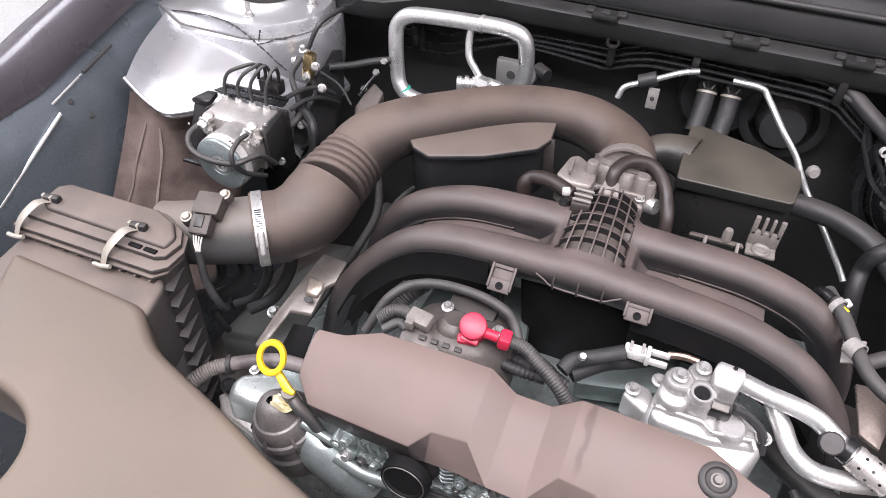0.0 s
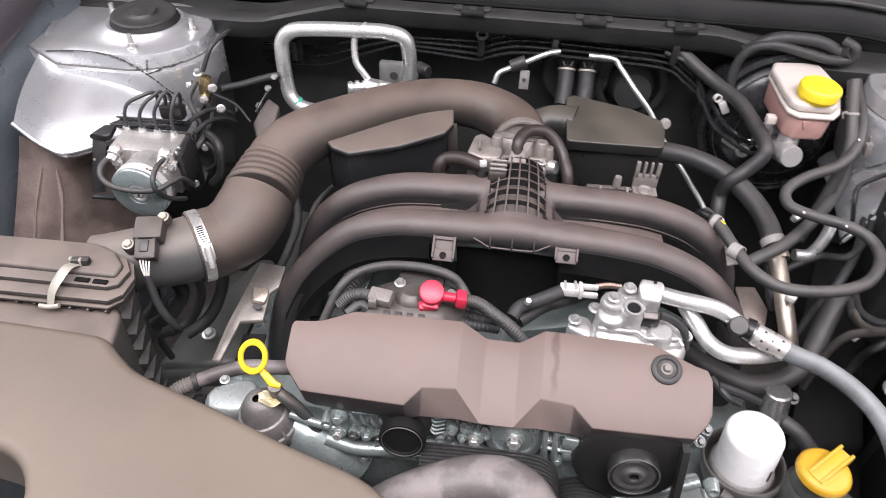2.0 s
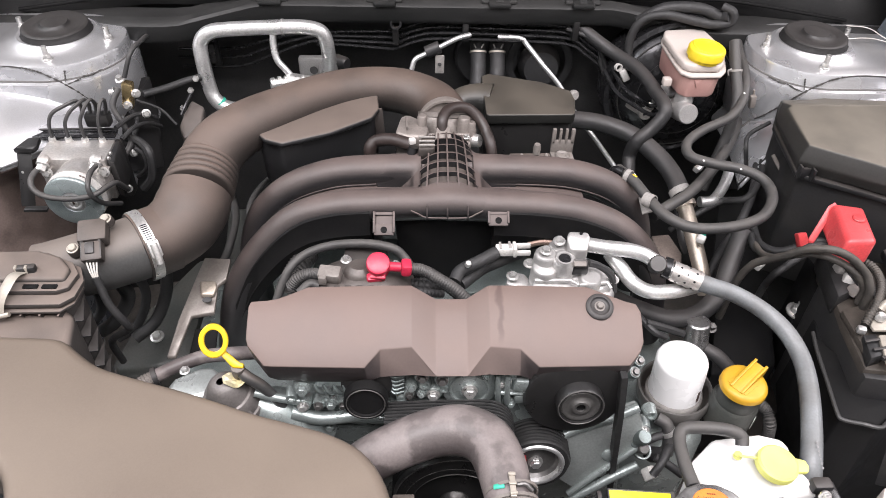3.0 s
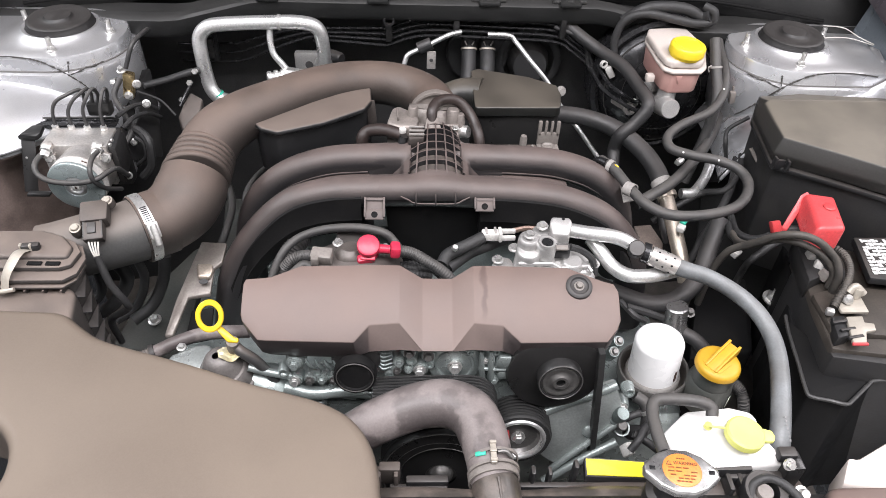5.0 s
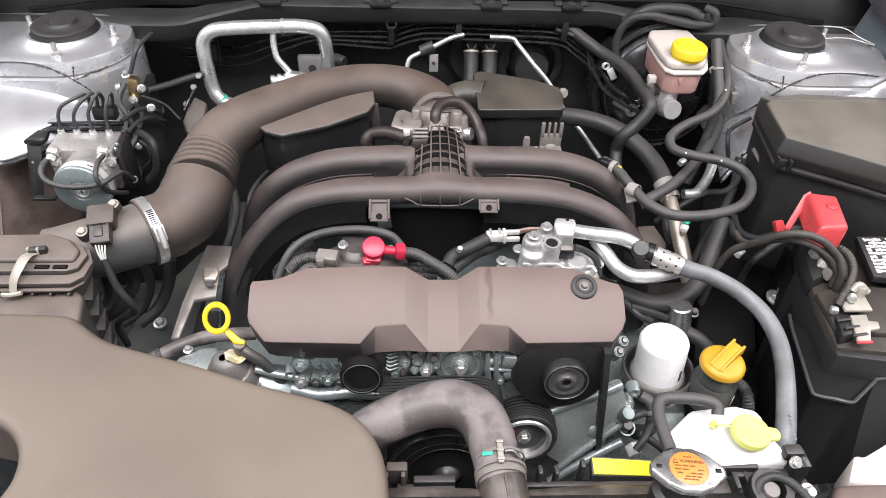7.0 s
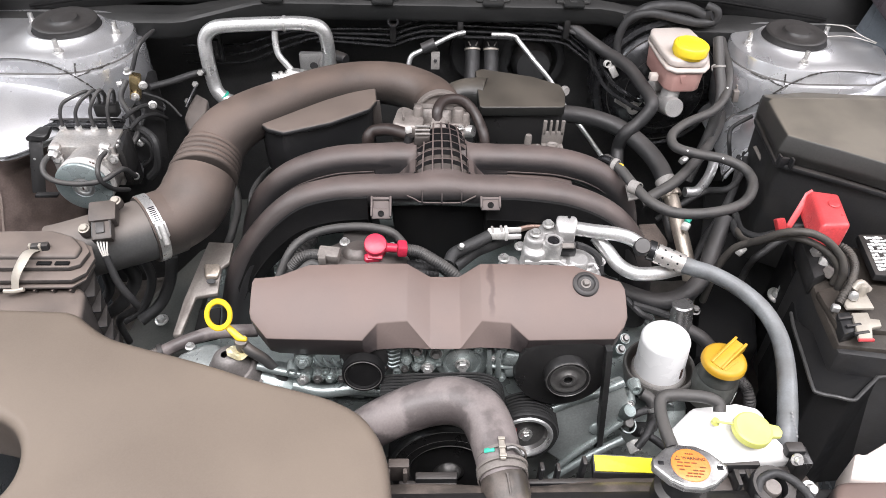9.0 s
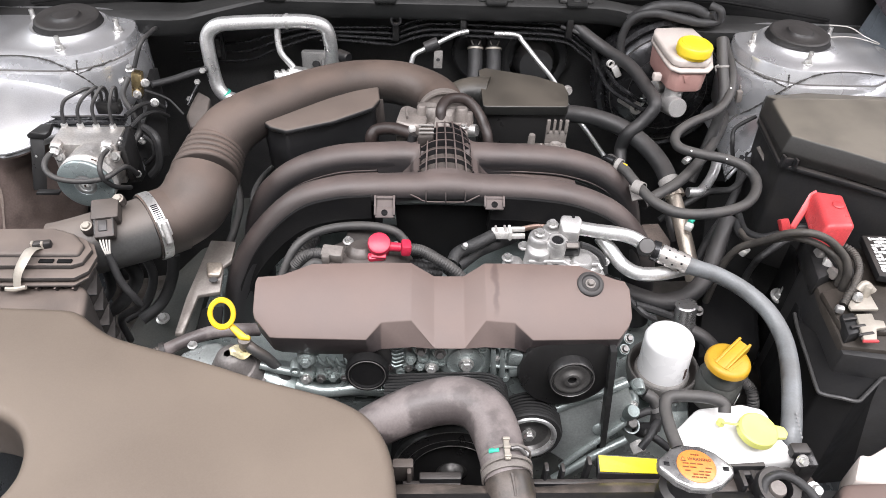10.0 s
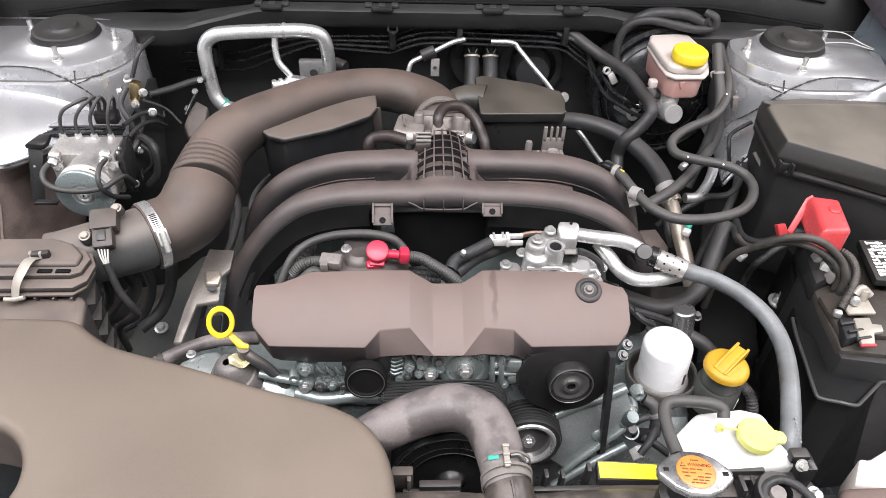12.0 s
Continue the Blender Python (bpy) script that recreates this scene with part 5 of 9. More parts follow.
for p in ((-0.4836, 0.0222, 1.003), (-0.4232, 0.0258, 1.003)):
    part("port_boss", lathe([(0, 0.0016), (0.0058, 0.0016), (0.0068, 0.0008), (0.007, -0.004)], facing(p, (0, -0.35, 1)), 24), M_BLOCKAL, absu)
part("lower_flange", slab([(-0.4847, 0.019, 0.9917), (-0.4763, 0.019, 0.9918), (-0.481, 0.019, 0.9816), (-0.4882, 0.019, 0.9833)], (0, 0.006, 0), 0.001), M_BLOCKAL, absu)
part("lower_flange", slab([(-0.4192, 0.019, 0.9915), (-0.4078, 0.019, 0.9925), (-0.4099, 0.019, 0.9848), (-0.42, 0.019, 0.9839)], (0, 0.006, 0), 0.001), M_BLOCKAL, absu)
for p in ((-0.4059, 0.03, 1.0072), (-0.4048, 0.02, 1.0069)):
    part("side_screw", lathe([(0, 0.002), (0.002, 0.0018), (0.0024, 0)], facing(p, (1, -0.3, 0.1)), 10), M_STEEL, absu)
for p in ((-0.4085, 0.0499, 0.94), (-0.4195, 0.1172, 0.95)):
    hex_bolt(absu, p, (0.5, -0.8, 0.3), r=0.0035, h=0.007)

# ---- brass fitting and lines beside the tower ----
fit_ = thing("brass_line_fitting", (-0.42, 0.155, 0.99), "small brass pipe fitting with bolts on a bracket", "fitting")
part("fitting_body", box((-0.42, 0.154, 1.018), (0.014, 0.014, 0.038), 0.003, (0, 12, 0)), M_BRASS, fit_)
for c, w in (((-0.435, 0.15, 1.024), (-1, -0.2, 0)), ((-0.408, 0.15, 1.022), (0.6, -0.8, 0.2)), ((-0.421, 0.147, 1.006), (0, -1, 0.2)), ((-0.424, 0.152, 1.04), (0, -0.3, 1)), ((-0.402, 0.15, 0.992), (0.4, -0.8, 0.3))):
    hex_bolt(fit_, c, w, r=0.004, h=0.007)
hose("brake_line", [(-0.419, 0.155, 1.042), (-0.408, 0.17, 1.07), (-0.4, 0.2, 1.075), (-0.402, 0.22, 1.07)], 0.003, M_RUBBER, "thin black line rising from the brass fitting")
hose("brake_line", [(-0.428, 0.15, 1.03), (-0.436, 0.135, 1.01), (-0.424, 0.125, 0.985), (-0.42, 0.12, 0.965), (-0.43, 0.1, 0.95)], 0.004, M_HOSE, "thin grey line bending down from the brass fitting")
hose("harness_bar", [(-0.4198, 0.2, 0.9932), (-0.3946, 0.22, 0.9923), (-0.3704, 0.24, 0.9935), (-0.3516, 0.25, 0.9944)], 0.005, M_HARNESS, "black wrapped harness arm across to the firewall")
for p in ((-0.3554, 0.24, 0.9974), (-0.3632, 0.23, 0.9839), (-0.3728, 0.21, 0.9663)):
    single("stud_nut", join(lathe([(0, 0.006), (0.0037, 0.006), (0.0045, 0.004), (0.0045, 0)], facing(p, (0, -1, 0.3)), 6)), M_STEEL, "small bright steel nut on a bracket", "nut", "bracket nuts")
lvr = thing("sensor_bracket", (-0.3746, 0.2387, 0.93), "dusty brown steel bracket below the harness arm", "bracket")
part("arm", slab([(-0.3623, 0.2185, 0.975), (-0.3415, 0.2074, 0.97), (-0.3446, 0.1759, 0.95), (-0.3655, 0.1631, 0.945), (-0.377, 0.1867, 0.95), (-0.3723, 0.2027, 0.96)], 0.018, 0.003), M_DUSTBLK, lvr)
part("leg", tube([(-0.3599, 0.2173, 0.985), (-0.3663, 0.2011, 0.975), (-0.3718, 0.192, 0.965)], 0.0022, 8, 4), M_DARKSTEEL, lvr)

# wires between modulator and tower
single("gap_sheet", slab([(-0.4431, 0.16, 0.9738), (-0.4404, 0.185, 0.9773), (-0.4339, 0.21, 0.9878), (-0.4261, 0.222, 1.0072), (-0.4199, 0.232, 1.0041), (-0.4215, 0.232, 0.9479), (-0.4048, 0.16, 0.8976), (-0.4288, 0.105, 0.9268), (-0.4383, 0.13, 0.9502)], (0, 0.006, -0.003), 0.002), M_BATT, "black sheet in the gap beside the strut tower", "shield", kind="structure")
for i, pts in enumerate(([(-0.4238, 0.0993, 1), (-0.4146, 0.1253, 1), (-0.4069, 0.1529, 0.99), (-0.3999, 0.1758, 0.97)], [(-0.423, 0.1037, 0.98), (-0.4124, 0.1255, 0.985), (-0.4045, 0.154, 0.975), (-0.4017, 0.1862, 0.95)],
                         [(-0.4268, 0.1248, 0.97), (-0.4092, 0.1214, 0.965), (-0.3946, 0.1081, 0.955), (-0.3987, 0.1041, 0.92), (-0.4148, 0.1047, 0.9)], [(-0.4154, 0.1145, 0.96), (-0.405, 0.113, 0.95), (-0.406, 0.1105, 0.93), (-0.4245, 0.1186, 0.91)],
                         [(-0.427, 0.1888, 0.99), (-0.3954, 0.1828, 0.98), (-0.3749, 0.1743, 0.96)], [(-0.4315, 0.1728, 0.985), (-0.424, 0.1672, 0.97), (-0.4305, 0.1535, 0.95), (-0.4344, 0.1602, 0.92)])):
    hose("wiring_loom", pts, (0.003, 0.003, 0.0058, 0.0028, 0.0018, 0.004)[i], M_HARNESS, "black wiring loom beside the brake modulator", seg=8)

# ---- dipstick, plate and hoses in front of the manifold's side ----
dip = thing("oil_dipstick", (-0.215, -0.24, 0.9), "yellow plastic oil dipstick with a ring handle", "dipstick")
dr = Vector((-0.2327, -0.233, 0.966))
dw = Vector((0.12, -0.75, 0.62)).normalized()
dm = facing(dr, dw)
part("ring", lathe([(0.0095, -0.002), (0.0095, 0.002), (0.0105, 0.003), (0.0135, 0.003), (0.0145, 0.002), (0.0145, -0.002), (0.0135, -0.003), (0.0105, -0.003), (0.0095, -0.002)], dm @ Matrix.Diagonal((0.95, 1.15, 1, 1)), 36), M_YELLOW, dip)
part("stem", slab([(-0.2288, -0.2403, 0.957), (-0.2247, -0.2356, 0.957), (-0.2098, -0.2425, 0.945), (-0.2053, -0.2432, 0.944), (-0.2059, -0.2476, 0.942), (-0.216, -0.2477, 0.943)], (0, 0.003, -0.005), 0.0015), M_YELLOW, dip)
part("tube_top", lathe([(0.0, 0.003), (0.0065, 0.003), (0.007, 0.0), (0.0055, -0.008), (0.0055, -0.03)], facing((-0.2124, -0.244, 0.938), (0.2, -0.2, 1)), 18), M_GREYPL, dip, "dull dipstick tube collar")
part("guide_tube", tube([(-0.2115, -0.2425, 0.932), (-0.2035, -0.2465, 0.926), (-0.1894, -0.2475, 0.911), (-0.1713, -0.2475, 0.8734), (-0.154, -0.2475, 0.83)], [0.0055, 0.006, 0.0058, 0.005, 0.0048], 16, 5), M_OUTLET, dip, "dark coated dipstick tube")
mp_ = thing("engine_mount_plate", (-0.29, -0.1, 0.85), "dusty brown pressed steel bracket plate", "bracket")
part("plate", slab([(-0.2969, -0.0444, 0.905), (-0.2643, -0.0465, 0.905), (-0.2661, -0.0732, 0.896), (-0.2749, -0.0804, 0.893), (-0.2749, -0.1135, 0.88), (-0.3019, -0.1154, 0.876), (-0.313, -0.1603, 0.856), (-0.323, -0.1602, 0.856), (-0.3159, -0.1202, 0.875), (-0.3031, -0.0658, 0.895)], 0.006, 0.0016), M_PLATE, mp_)
part("bulge", slab([(-0.2957, -0.0787, 0.899), (-0.2769, -0.0787, 0.899), (-0.2745, -0.0858, 0.896), (-0.2768, -0.097, 0.893), (-0.2919, -0.097, 0.893)], 0.006, 0.003, 0.06, 3), M_TANSTEEL, mp_, "polished raised pad", smooth=60)
part("slot", lathe([(0, 0.0), (0.004, 0.0), (0.0045, -0.001)], facing((-0.2827, -0.1046, 0.8925), (0, -0.4, 1)) @ Matrix.Diagonal((1.3, 0.8, 1, 1)), 16), M_FIREWALL, mp_)
part("inner_bracket", slab([(-0.3038, -0.1122, 0.85), (-0.2763, -0.1092, 0.852), (-0.2792, -0.1365, 0.825), (-0.31, -0.1458, 0.825)], 0.004, 0.0015), M_PITCH, mp_, "black inner bracket")
hose("coolant_hose", [(-0.317, -0.2035, 0.876), (-0.292, -0.194, 0.883), (-0.266, -0.187, 0.888), (-0.2379, -0.1835, 0.888), (-0.2165, -0.1752, 0.88)], 0.0078, M_RADHOSE, "dusty wrapped hose crossing below the dipstick")
cdt = thing("hose_conduit", (-0.335, -0.22, 0.86), "grey corrugated conduit sleeve with a black end band", "conduit")
part("sleeve", tube([(-0.366, -0.246, 0.845), (-0.3475, -0.2265, 0.864), (-0.334, -0.2135, 0.872), (-0.3195, -0.205, 0.8755)], 0.0078, 20, 8, ribs=(0.003, 0.0005)), M_GREYPL, cdt)
part("end_band", ring_band((-0.3185, -0.2045, 0.8757), (0.9, 0.42, 0.12), 0.0081, 0.005, 0.0022), M_RUBBER, cdt, "black end band")
flt = thing("oil_fill_pipe", (-0.221, -0.247, 0.84), "dull grey cast oil neck below the dipstick", "oil pipe")
nm = facing((-0.2265, -0.2445, 0.891), (-0.12, -0.16, 1))
part("neck", lathe([(0.004, 0.034), (0.0095, 0.033), (0.0145, 0.0285), (0.019, 0.021), (0.0215, 0.014), (0.0222, 0.0125), (0.0245, 0.0118), (0.0262, 0.009), (0.0285, 0.003), (0.0295, -0.003), (0.0297, -0.0045), (0.032, -0.0055), (0.033, -0.008), (0.033, -0.014), (0.0312, -0.0155), (0.0318, -0.03), (0.0345, -0.033), (0.035, -0.06)], nm, 44), M_NECK, flt, smooth=35)
for deg in (-150, -95, -40):
    part("neck_rib", moved(slab([(0.0215, -0.0016, 0.014), (0.0215, 0.0016, 0.014), (0.034, 0.0016, -0.006), (0.034, -0.0016, -0.006)], 0.012, 0.0006), nm @ pose(0, 0, 0, 0, 0, deg)), M_NECK, flt)
part("tag", sheet(lambda u, v: (-0.229 + 0.02 * u + 0.004 * v, -0.246 - 0.011 * v + 0.004 * u, 0.9265 + 0.0035 * math.sin(5 * u + 2 * v) + 0.0025 * math.sin(9 * v + 3 * u)), np.linspace(0, 1, 9), np.linspace(0, 1, 7), 0.0007), M_FOIL, flt, "crumpled pale foil tag", smooth=10)
cam = thing("cam_carrier", (-0.276, -0.226, 0.85), "shiny greenish cast cam cover with a bright flange", "cam cover")
part("cover", slab([(-0.3005, -0.226, 0.886), (-0.293, -0.2155, 0.89), (-0.27, -0.203, 0.891), (-0.254, -0.2, 0.89), (-0.243, -0.212, 0.89), (-0.2445, -0.237, 0.886), (-0.268, -0.2425, 0.884), (-0.294, -0.244, 0.882)], (0.002, -0.008, -0.05), 0.011, -0.05, 4), M_CAMCOVER, cam, smooth=60)
part("flange", slab([(-0.318, -0.232, 0.858), (-0.3, -0.212, 0.861), (-0.25, -0.206, 0.862), (-0.238, -0.238, 0.858), (-0.247, -0.262, 0.854), (-0.263, -0.256, 0.855), (-0.304, -0.247, 0.856)], 0.009, 0.0025, 0.0, 3), M_BLOCKAL, cam, "bright machined flange edge")
part("breather_hole", lathe([(0, -0.001), (0.0052, -0.001), (0.0064, 0.0012), (0.0078, 0.0012), (0.0088, -0.003)], facing((-0.3085, -0.2245, 0.8715), (-0.2, -0.3, 1)), 24), M_DARKSTEEL, cam, "dark open hole")
hex_bolt(cam, (-0.2835, -0.2075, 0.8885), (0, -0.1, 1), r=0.0036, h=0.005)
bl = thing("frame_bolt", (-0.3871, -0.0483, 0.764), "zinc bolt on the dark frame rail", "bolt")
hex_bolt(bl, (-0.3871, -0.0483, 0.764), (0, -0.2, 1), r=0.0062, h=0.007)
single("frame_rail", slab([(-0.3616, 0.0953, 0.78), (-0.3358, 0.0954, 0.78), (-0.3446, -0.0763, 0.74), (-0.4501, -0.0963, 0.74), (-0.426, -0.0076, 0.76)], 0.05, 0.01), M_RAIL, "dark greenish painted frame rail", "frame rail", kind="structure")
for pts, r in (([(-0.3939, -0.0781, 0.9), (-0.3883, -0.0768, 0.87), (-0.4071, -0.0873, 0.84), (-0.4303, -0.0881, 0.82)], 0.0085), ([(-0.39, -0.0392, 0.88), (-0.3836, -0.0449, 0.84), (-0.4008, -0.0582, 0.8), (-0.4245, -0.0749, 0.79)], 0.006),
               ([(-0.3593, -0.0219, 0.86), (-0.3643, -0.0342, 0.83), (-0.3797, -0.0528, 0.8), (-0.4021, -0.0749, 0.79)], 0.008), ([(-0.4144, -0.0885, 0.9), (-0.4194, -0.0871, 0.86), (-0.4357, -0.0974, 0.84)], 0.006)):
    hose("wiring_loom", pts, r, M_HARNESS, "taped black wiring loom low beside the air box")

# dried dirt on the inner panel
for pts in streaks:
    single("dirt_streak", tube([Vector(p) + Vector((0, -0.0006, 0.0004)) for p in pts], [0.0012, 0.0042, 0.0018, 0.0036, 0.0008, 0.0026], 8, 8, flat=0.12), M_STREAK, "pale dried dirt streak on the brown panel", "dirt", "dirt streaks")
# pipes and looms in the pit between the intake elbow and the manifold
single("engine_ledge", slab([(-0.3206, 0.1519, 0.83), (-0.2849, 0.1523, 0.83), (-0.2758, 0.0184, 0.81), (-0.306, 0.0134, 0.81)], 0.05, 0.006), M_RAIL, "greenish cast ledge of the engine beside the manifold", "engine ledge")
for pts, r in (([(-0.3152, 0.1276, 0.9), (-0.2932, 0.092, 0.9), (-0.2827, 0.0584, 0.885), (-0.2853, 0.0201, 0.87), (-0.2949, 0.0015, 0.85)], 0.0055), ([(-0.225, 0.135, 0.915), (-0.252, 0.105, 0.905), (-0.2645, 0.075, 0.895), (-0.2637, 0.0456, 0.88), (-0.2652, 0.008, 0.865)], 0.004)):
    hose("wiring_loom", pts, r, M_HOSE, "grey loom in the pit beside the manifold", seg=10)


# ---- pipes and hoses on the firewall ----
acp = thing("air_con_pipe", (-0.25, 0.28, 0.9), "bright aluminium air-conditioning pipe bent into a rectangle", "pipe")
part("pipe", tube([(-0.1893, 0.285, 0.9519), (-0.1704, 0.285, 0.9863), (-0.1675, 0.28, 1.026), (-0.1744, 0.278, 1.0527), (-0.1992, 0.275, 1.0614), (-0.2403, 0.272, 1.062), (-0.3024, 0.27, 1.0592), (-0.3308, 0.268, 1.0553), (-0.3462, 0.266, 1.0411), (-0.3481, 0.262, 1.0179), (-0.3437, 0.255, 0.9751),
                  (-0.3365, 0.25, 0.9567), (-0.3214, 0.248, 0.9462), (-0.2909, 0.246, 0.9438), (-0.2376, 0.246, 0.9503)], 0.0105, 16, 8), M_PIPE, acp)
part("branch", tube([(-0.2432, 0.272, 1.0524), (-0.2438, 0.268, 1.0365), (-0.2402, 0.262, 1.0177), (-0.2287, 0.258, 1.0033), (-0.2156, 0.255, 0.9863)], 0.005, 12, 6), M_PIPE, acp)
part("joint_band", ring_band((-0.228, 0.273, 1.0618), (1, 0, 0), 0.0108, 0.004, 0.0008), M_CAST, acp)
part("tape_mark", ring_band((-0.332, 0.25, 0.9528), (0.6, 0, -0.8), 0.0106, 0.004, 0.0004), M_TEAL, acp, "small teal paint mark")
val = thing("expansion_valve", (-0.2071, 0.33, 0.9638), "dull aluminium expansion valve block at the firewall", "valve")
part("plate", box((-0.1947, 0.32, 0.9757), (0.05, 0.012, 0.04), 0.004), M_CAST, val)
part("plate_hole", lathe([(0, 0.0005), (0.006, 0.0005), (0.0068, -0.001)], facing(Vector((-0.1967, 0.3135, 0.9749)), (0, -1, 0.05)), 18), M_FIREWALL, val)
part("ring", lathe([(0.009, 0.008), (0.013, 0.008), (0.014, 0.004), (0.014, -0.004), (0.009, -0.004)], facing((-0.1736, 0.312, 0.9799), (0, -1, 0.1)), 20), M_CAST, val)
part("knob", lathe([(0, 0.012), (0.008, 0.012), (0.01, 0.008), (0.01, -0.01)], facing((-0.154, 0.32, 0.9861), (0.8, -0.6, 0)), 18), M_BLACK, val, "black valve cap")
fit2 = thing("pressure_plug", (-0.2252, 0.25, 0.9868), "pale grey pressure switch with a hex fitting", "sensor")
part("plug", lathe([(0, 0.016), (0.008, 0.016), (0.0095, 0.014), (0.0095, 0.01), (0.0075, 0.009), (0.0075, 0.006), (0.0105, 0.005), (0.0105, 0.0), (0.0078, -0.001), (0.0078, -0.004), (0.0105, -0.005), (0.0105, -0.012), (0, -0.012)], facing((-0.2356, 0.25, 0.9857), (-1, -0.35, 0.05)), 24), M_STEEL, fit2, "knurled steel plug")
part("hex", lathe([(0, 0.012), (0.008, 0.012), (0.01, 0.01), (0.01, -0.01), (0, -0.01)], facing((-0.2145, 0.25, 0.9907), (1, -0.3, 0)), 6), M_STEEL, fit2)
part("boot", lathe([(0, 0.014), (0.0075, 0.012), (0.0085, -0.01), (0, -0.01)], facing((-0.2016, 0.255, 0.9883), (1, -0.2, 0)), 14), M_STEEL, fit2)
for pts, r, nm in (([(-0.0447, 0.3, 0.9846), (-0.0393, 0.305, 0.9987), (-0.025, 0.31, 1.0051), (-0.0089, 0.315, 1.0107), (0.0249, 0.32, 1.0268), (0.045, 0.33, 1.0284)], 0.004, "small bright aluminium pipe at the firewall"),
                   ([(0.0885, 0.33, 1.0253), (0.1215, 0.325, 1.0261), (0.1336, 0.32, 1.0172), (0.1594, 0.29, 0.9952), (0.1827, 0.28, 0.9713), (0.1959, 0.272, 0.9518), (0.2114, 0.265, 0.9314), (0.2387, 0.24, 0.9056), (0.2689, 0.215, 0.8734), (0.278, 0.205, 0.8627)], 0.0039, "long bright aluminium pipe running down the firewall")):
    single("aluminium_pipe", tube(pts, r, 12, 7), M_PIPE, nm, "pipe")
pc = thing("pipe_clamp", (-0.0015, 0.31, 0.9959), "black rubber pipe clamp on a pale steel tab", "clamp")
part("rubber", tube([(-0.0223, 0.312, 1.0071), (-0.0018, 0.314, 1.0159)], 0.0095, 12, 6), M_RUBBER, pc)
part("tab", box((-0.0014, 0.31, 0.9891), (0.014, 0.003, 0.03), 0.001), M_CONN, pc)
part("tab_hole", lathe([(0, 0), (0.0025, 0), (0.003, -0.001)], facing((-0.0014, 0.3075, 0.9894), (0, -1, 0)), 12), M_FIREWALL, pc)

# brake and fuel lines along the top of the firewall
starts = ([(-0.4224, 0.385, 0.9747), (-0.3333, 0.382, 0.9774), (-0.2862, 0.372, 0.9935), (-0.2383, 0.362, 1.0102), (-0.1915, 0.358, 1.0174)], [(-0.4257, 0.385, 0.9596), (-0.3301, 0.382, 0.9624), (-0.2804, 0.372, 0.9817), (-0.2301, 0.362, 1.0016), (-0.1875, 0.358, 1.0108)],
          [(-0.4233, 0.385, 0.9442), (-0.325, 0.382, 0.9471), (-0.2745, 0.372, 0.9698), (-0.2237, 0.362, 0.993), (-0.1835, 0.358, 1.0041)], [(-0.1937, 0.36, 0.9953), (-0.1657, 0.358, 0.9976)])
for i in range(4):
    dz, dy = -0.0085 * i, -0.002 * i
    pts = starts[i] + [(-0.09, 0.358 + dy, 1.02 + dz), (-0.07, 0.358 + dy, 1.02 + dz), (-0.04, 0.356 + dy, 1.032 + dz), (0.0, 0.356 + dy, 1.038 + dz), (0.12, 0.355 + dy, 1.036 + dz),
           (0.2, 0.35 + dy, 1.034 + dz), (0.23, 0.345 + dy, 1.02 + dz), (0.27, 0.335 + dy, 0.99 + dz), (0.29, 0.33 + dy, 0.95 + dz)]
    single("brake_line", tube(pts, 0.0026, 8, 5), M_DARKSTEEL, "thin glossy black line along the firewall", "pipe", "firewall lines")
single("line_comb", box((-0.3602, 0.375, 0.9752), (0.012, 0.01, 0.05), 0.003), M_BLACK, "ribbed black clip holding the lines", "clip", "line clips")
for p in ((-0.0697, 0.348, 1.0188), (0.0385, 0.345, 1.0284), (-0.3586, 0.35, 0.9847), (0.2091, 0.34, 1.0333)):
    single("line_clip", box(p, (0.01, 0.011, 0.032), 0.002), M_SOOT, "black plastic clip holding the firewall lines", "clip", "line clips")
single("round_clip", lathe([(0.006, -0.004), (0.009, -0.004), (0.009, 0.004), (0.006, 0.004), (0.006, -0.004)], facing((-0.069, 0.34, 1.0409), (0, -1, 0.1)), 20), M_BLACK, "black ring clip under the cowl lip", "clip")
# heater hoses with spring clamps through a round grommet
single("firewall_grommet", lathe([(0, 0.006), (0.05, 0.006), (0.054, 0.002), (0.055, -0.01), (0, -0.01)], facing((0.0802, 0.392, 0.9658), (0, -1, 0.05)), 36), M_RUBBER, "round black rubber grommet on the firewall", "grommet")
ring2 = thing("firewall_grommet", (0.1777, 0.39, 0.9661), "large ring-shaped grommet with a dusty rim on the firewall", "grommet")
part("rim", lathe([(0.044, 0.006), (0.049, 0.008), (0.056, 0.006), (0.058, 0), (0.044, 0)], facing((0.1671, 0.39, 0.9556), (0, -1, 0.05)), 40), M_RUBBER, ring2)
part("boss", lathe([(0, 0.03), (0.028, 0.028), (0.036, 0.0), (0, 0)], facing((0.1673, 0.39, 0.9535), (0, -1, 0.1)), 30), M_RUBBER, ring2)
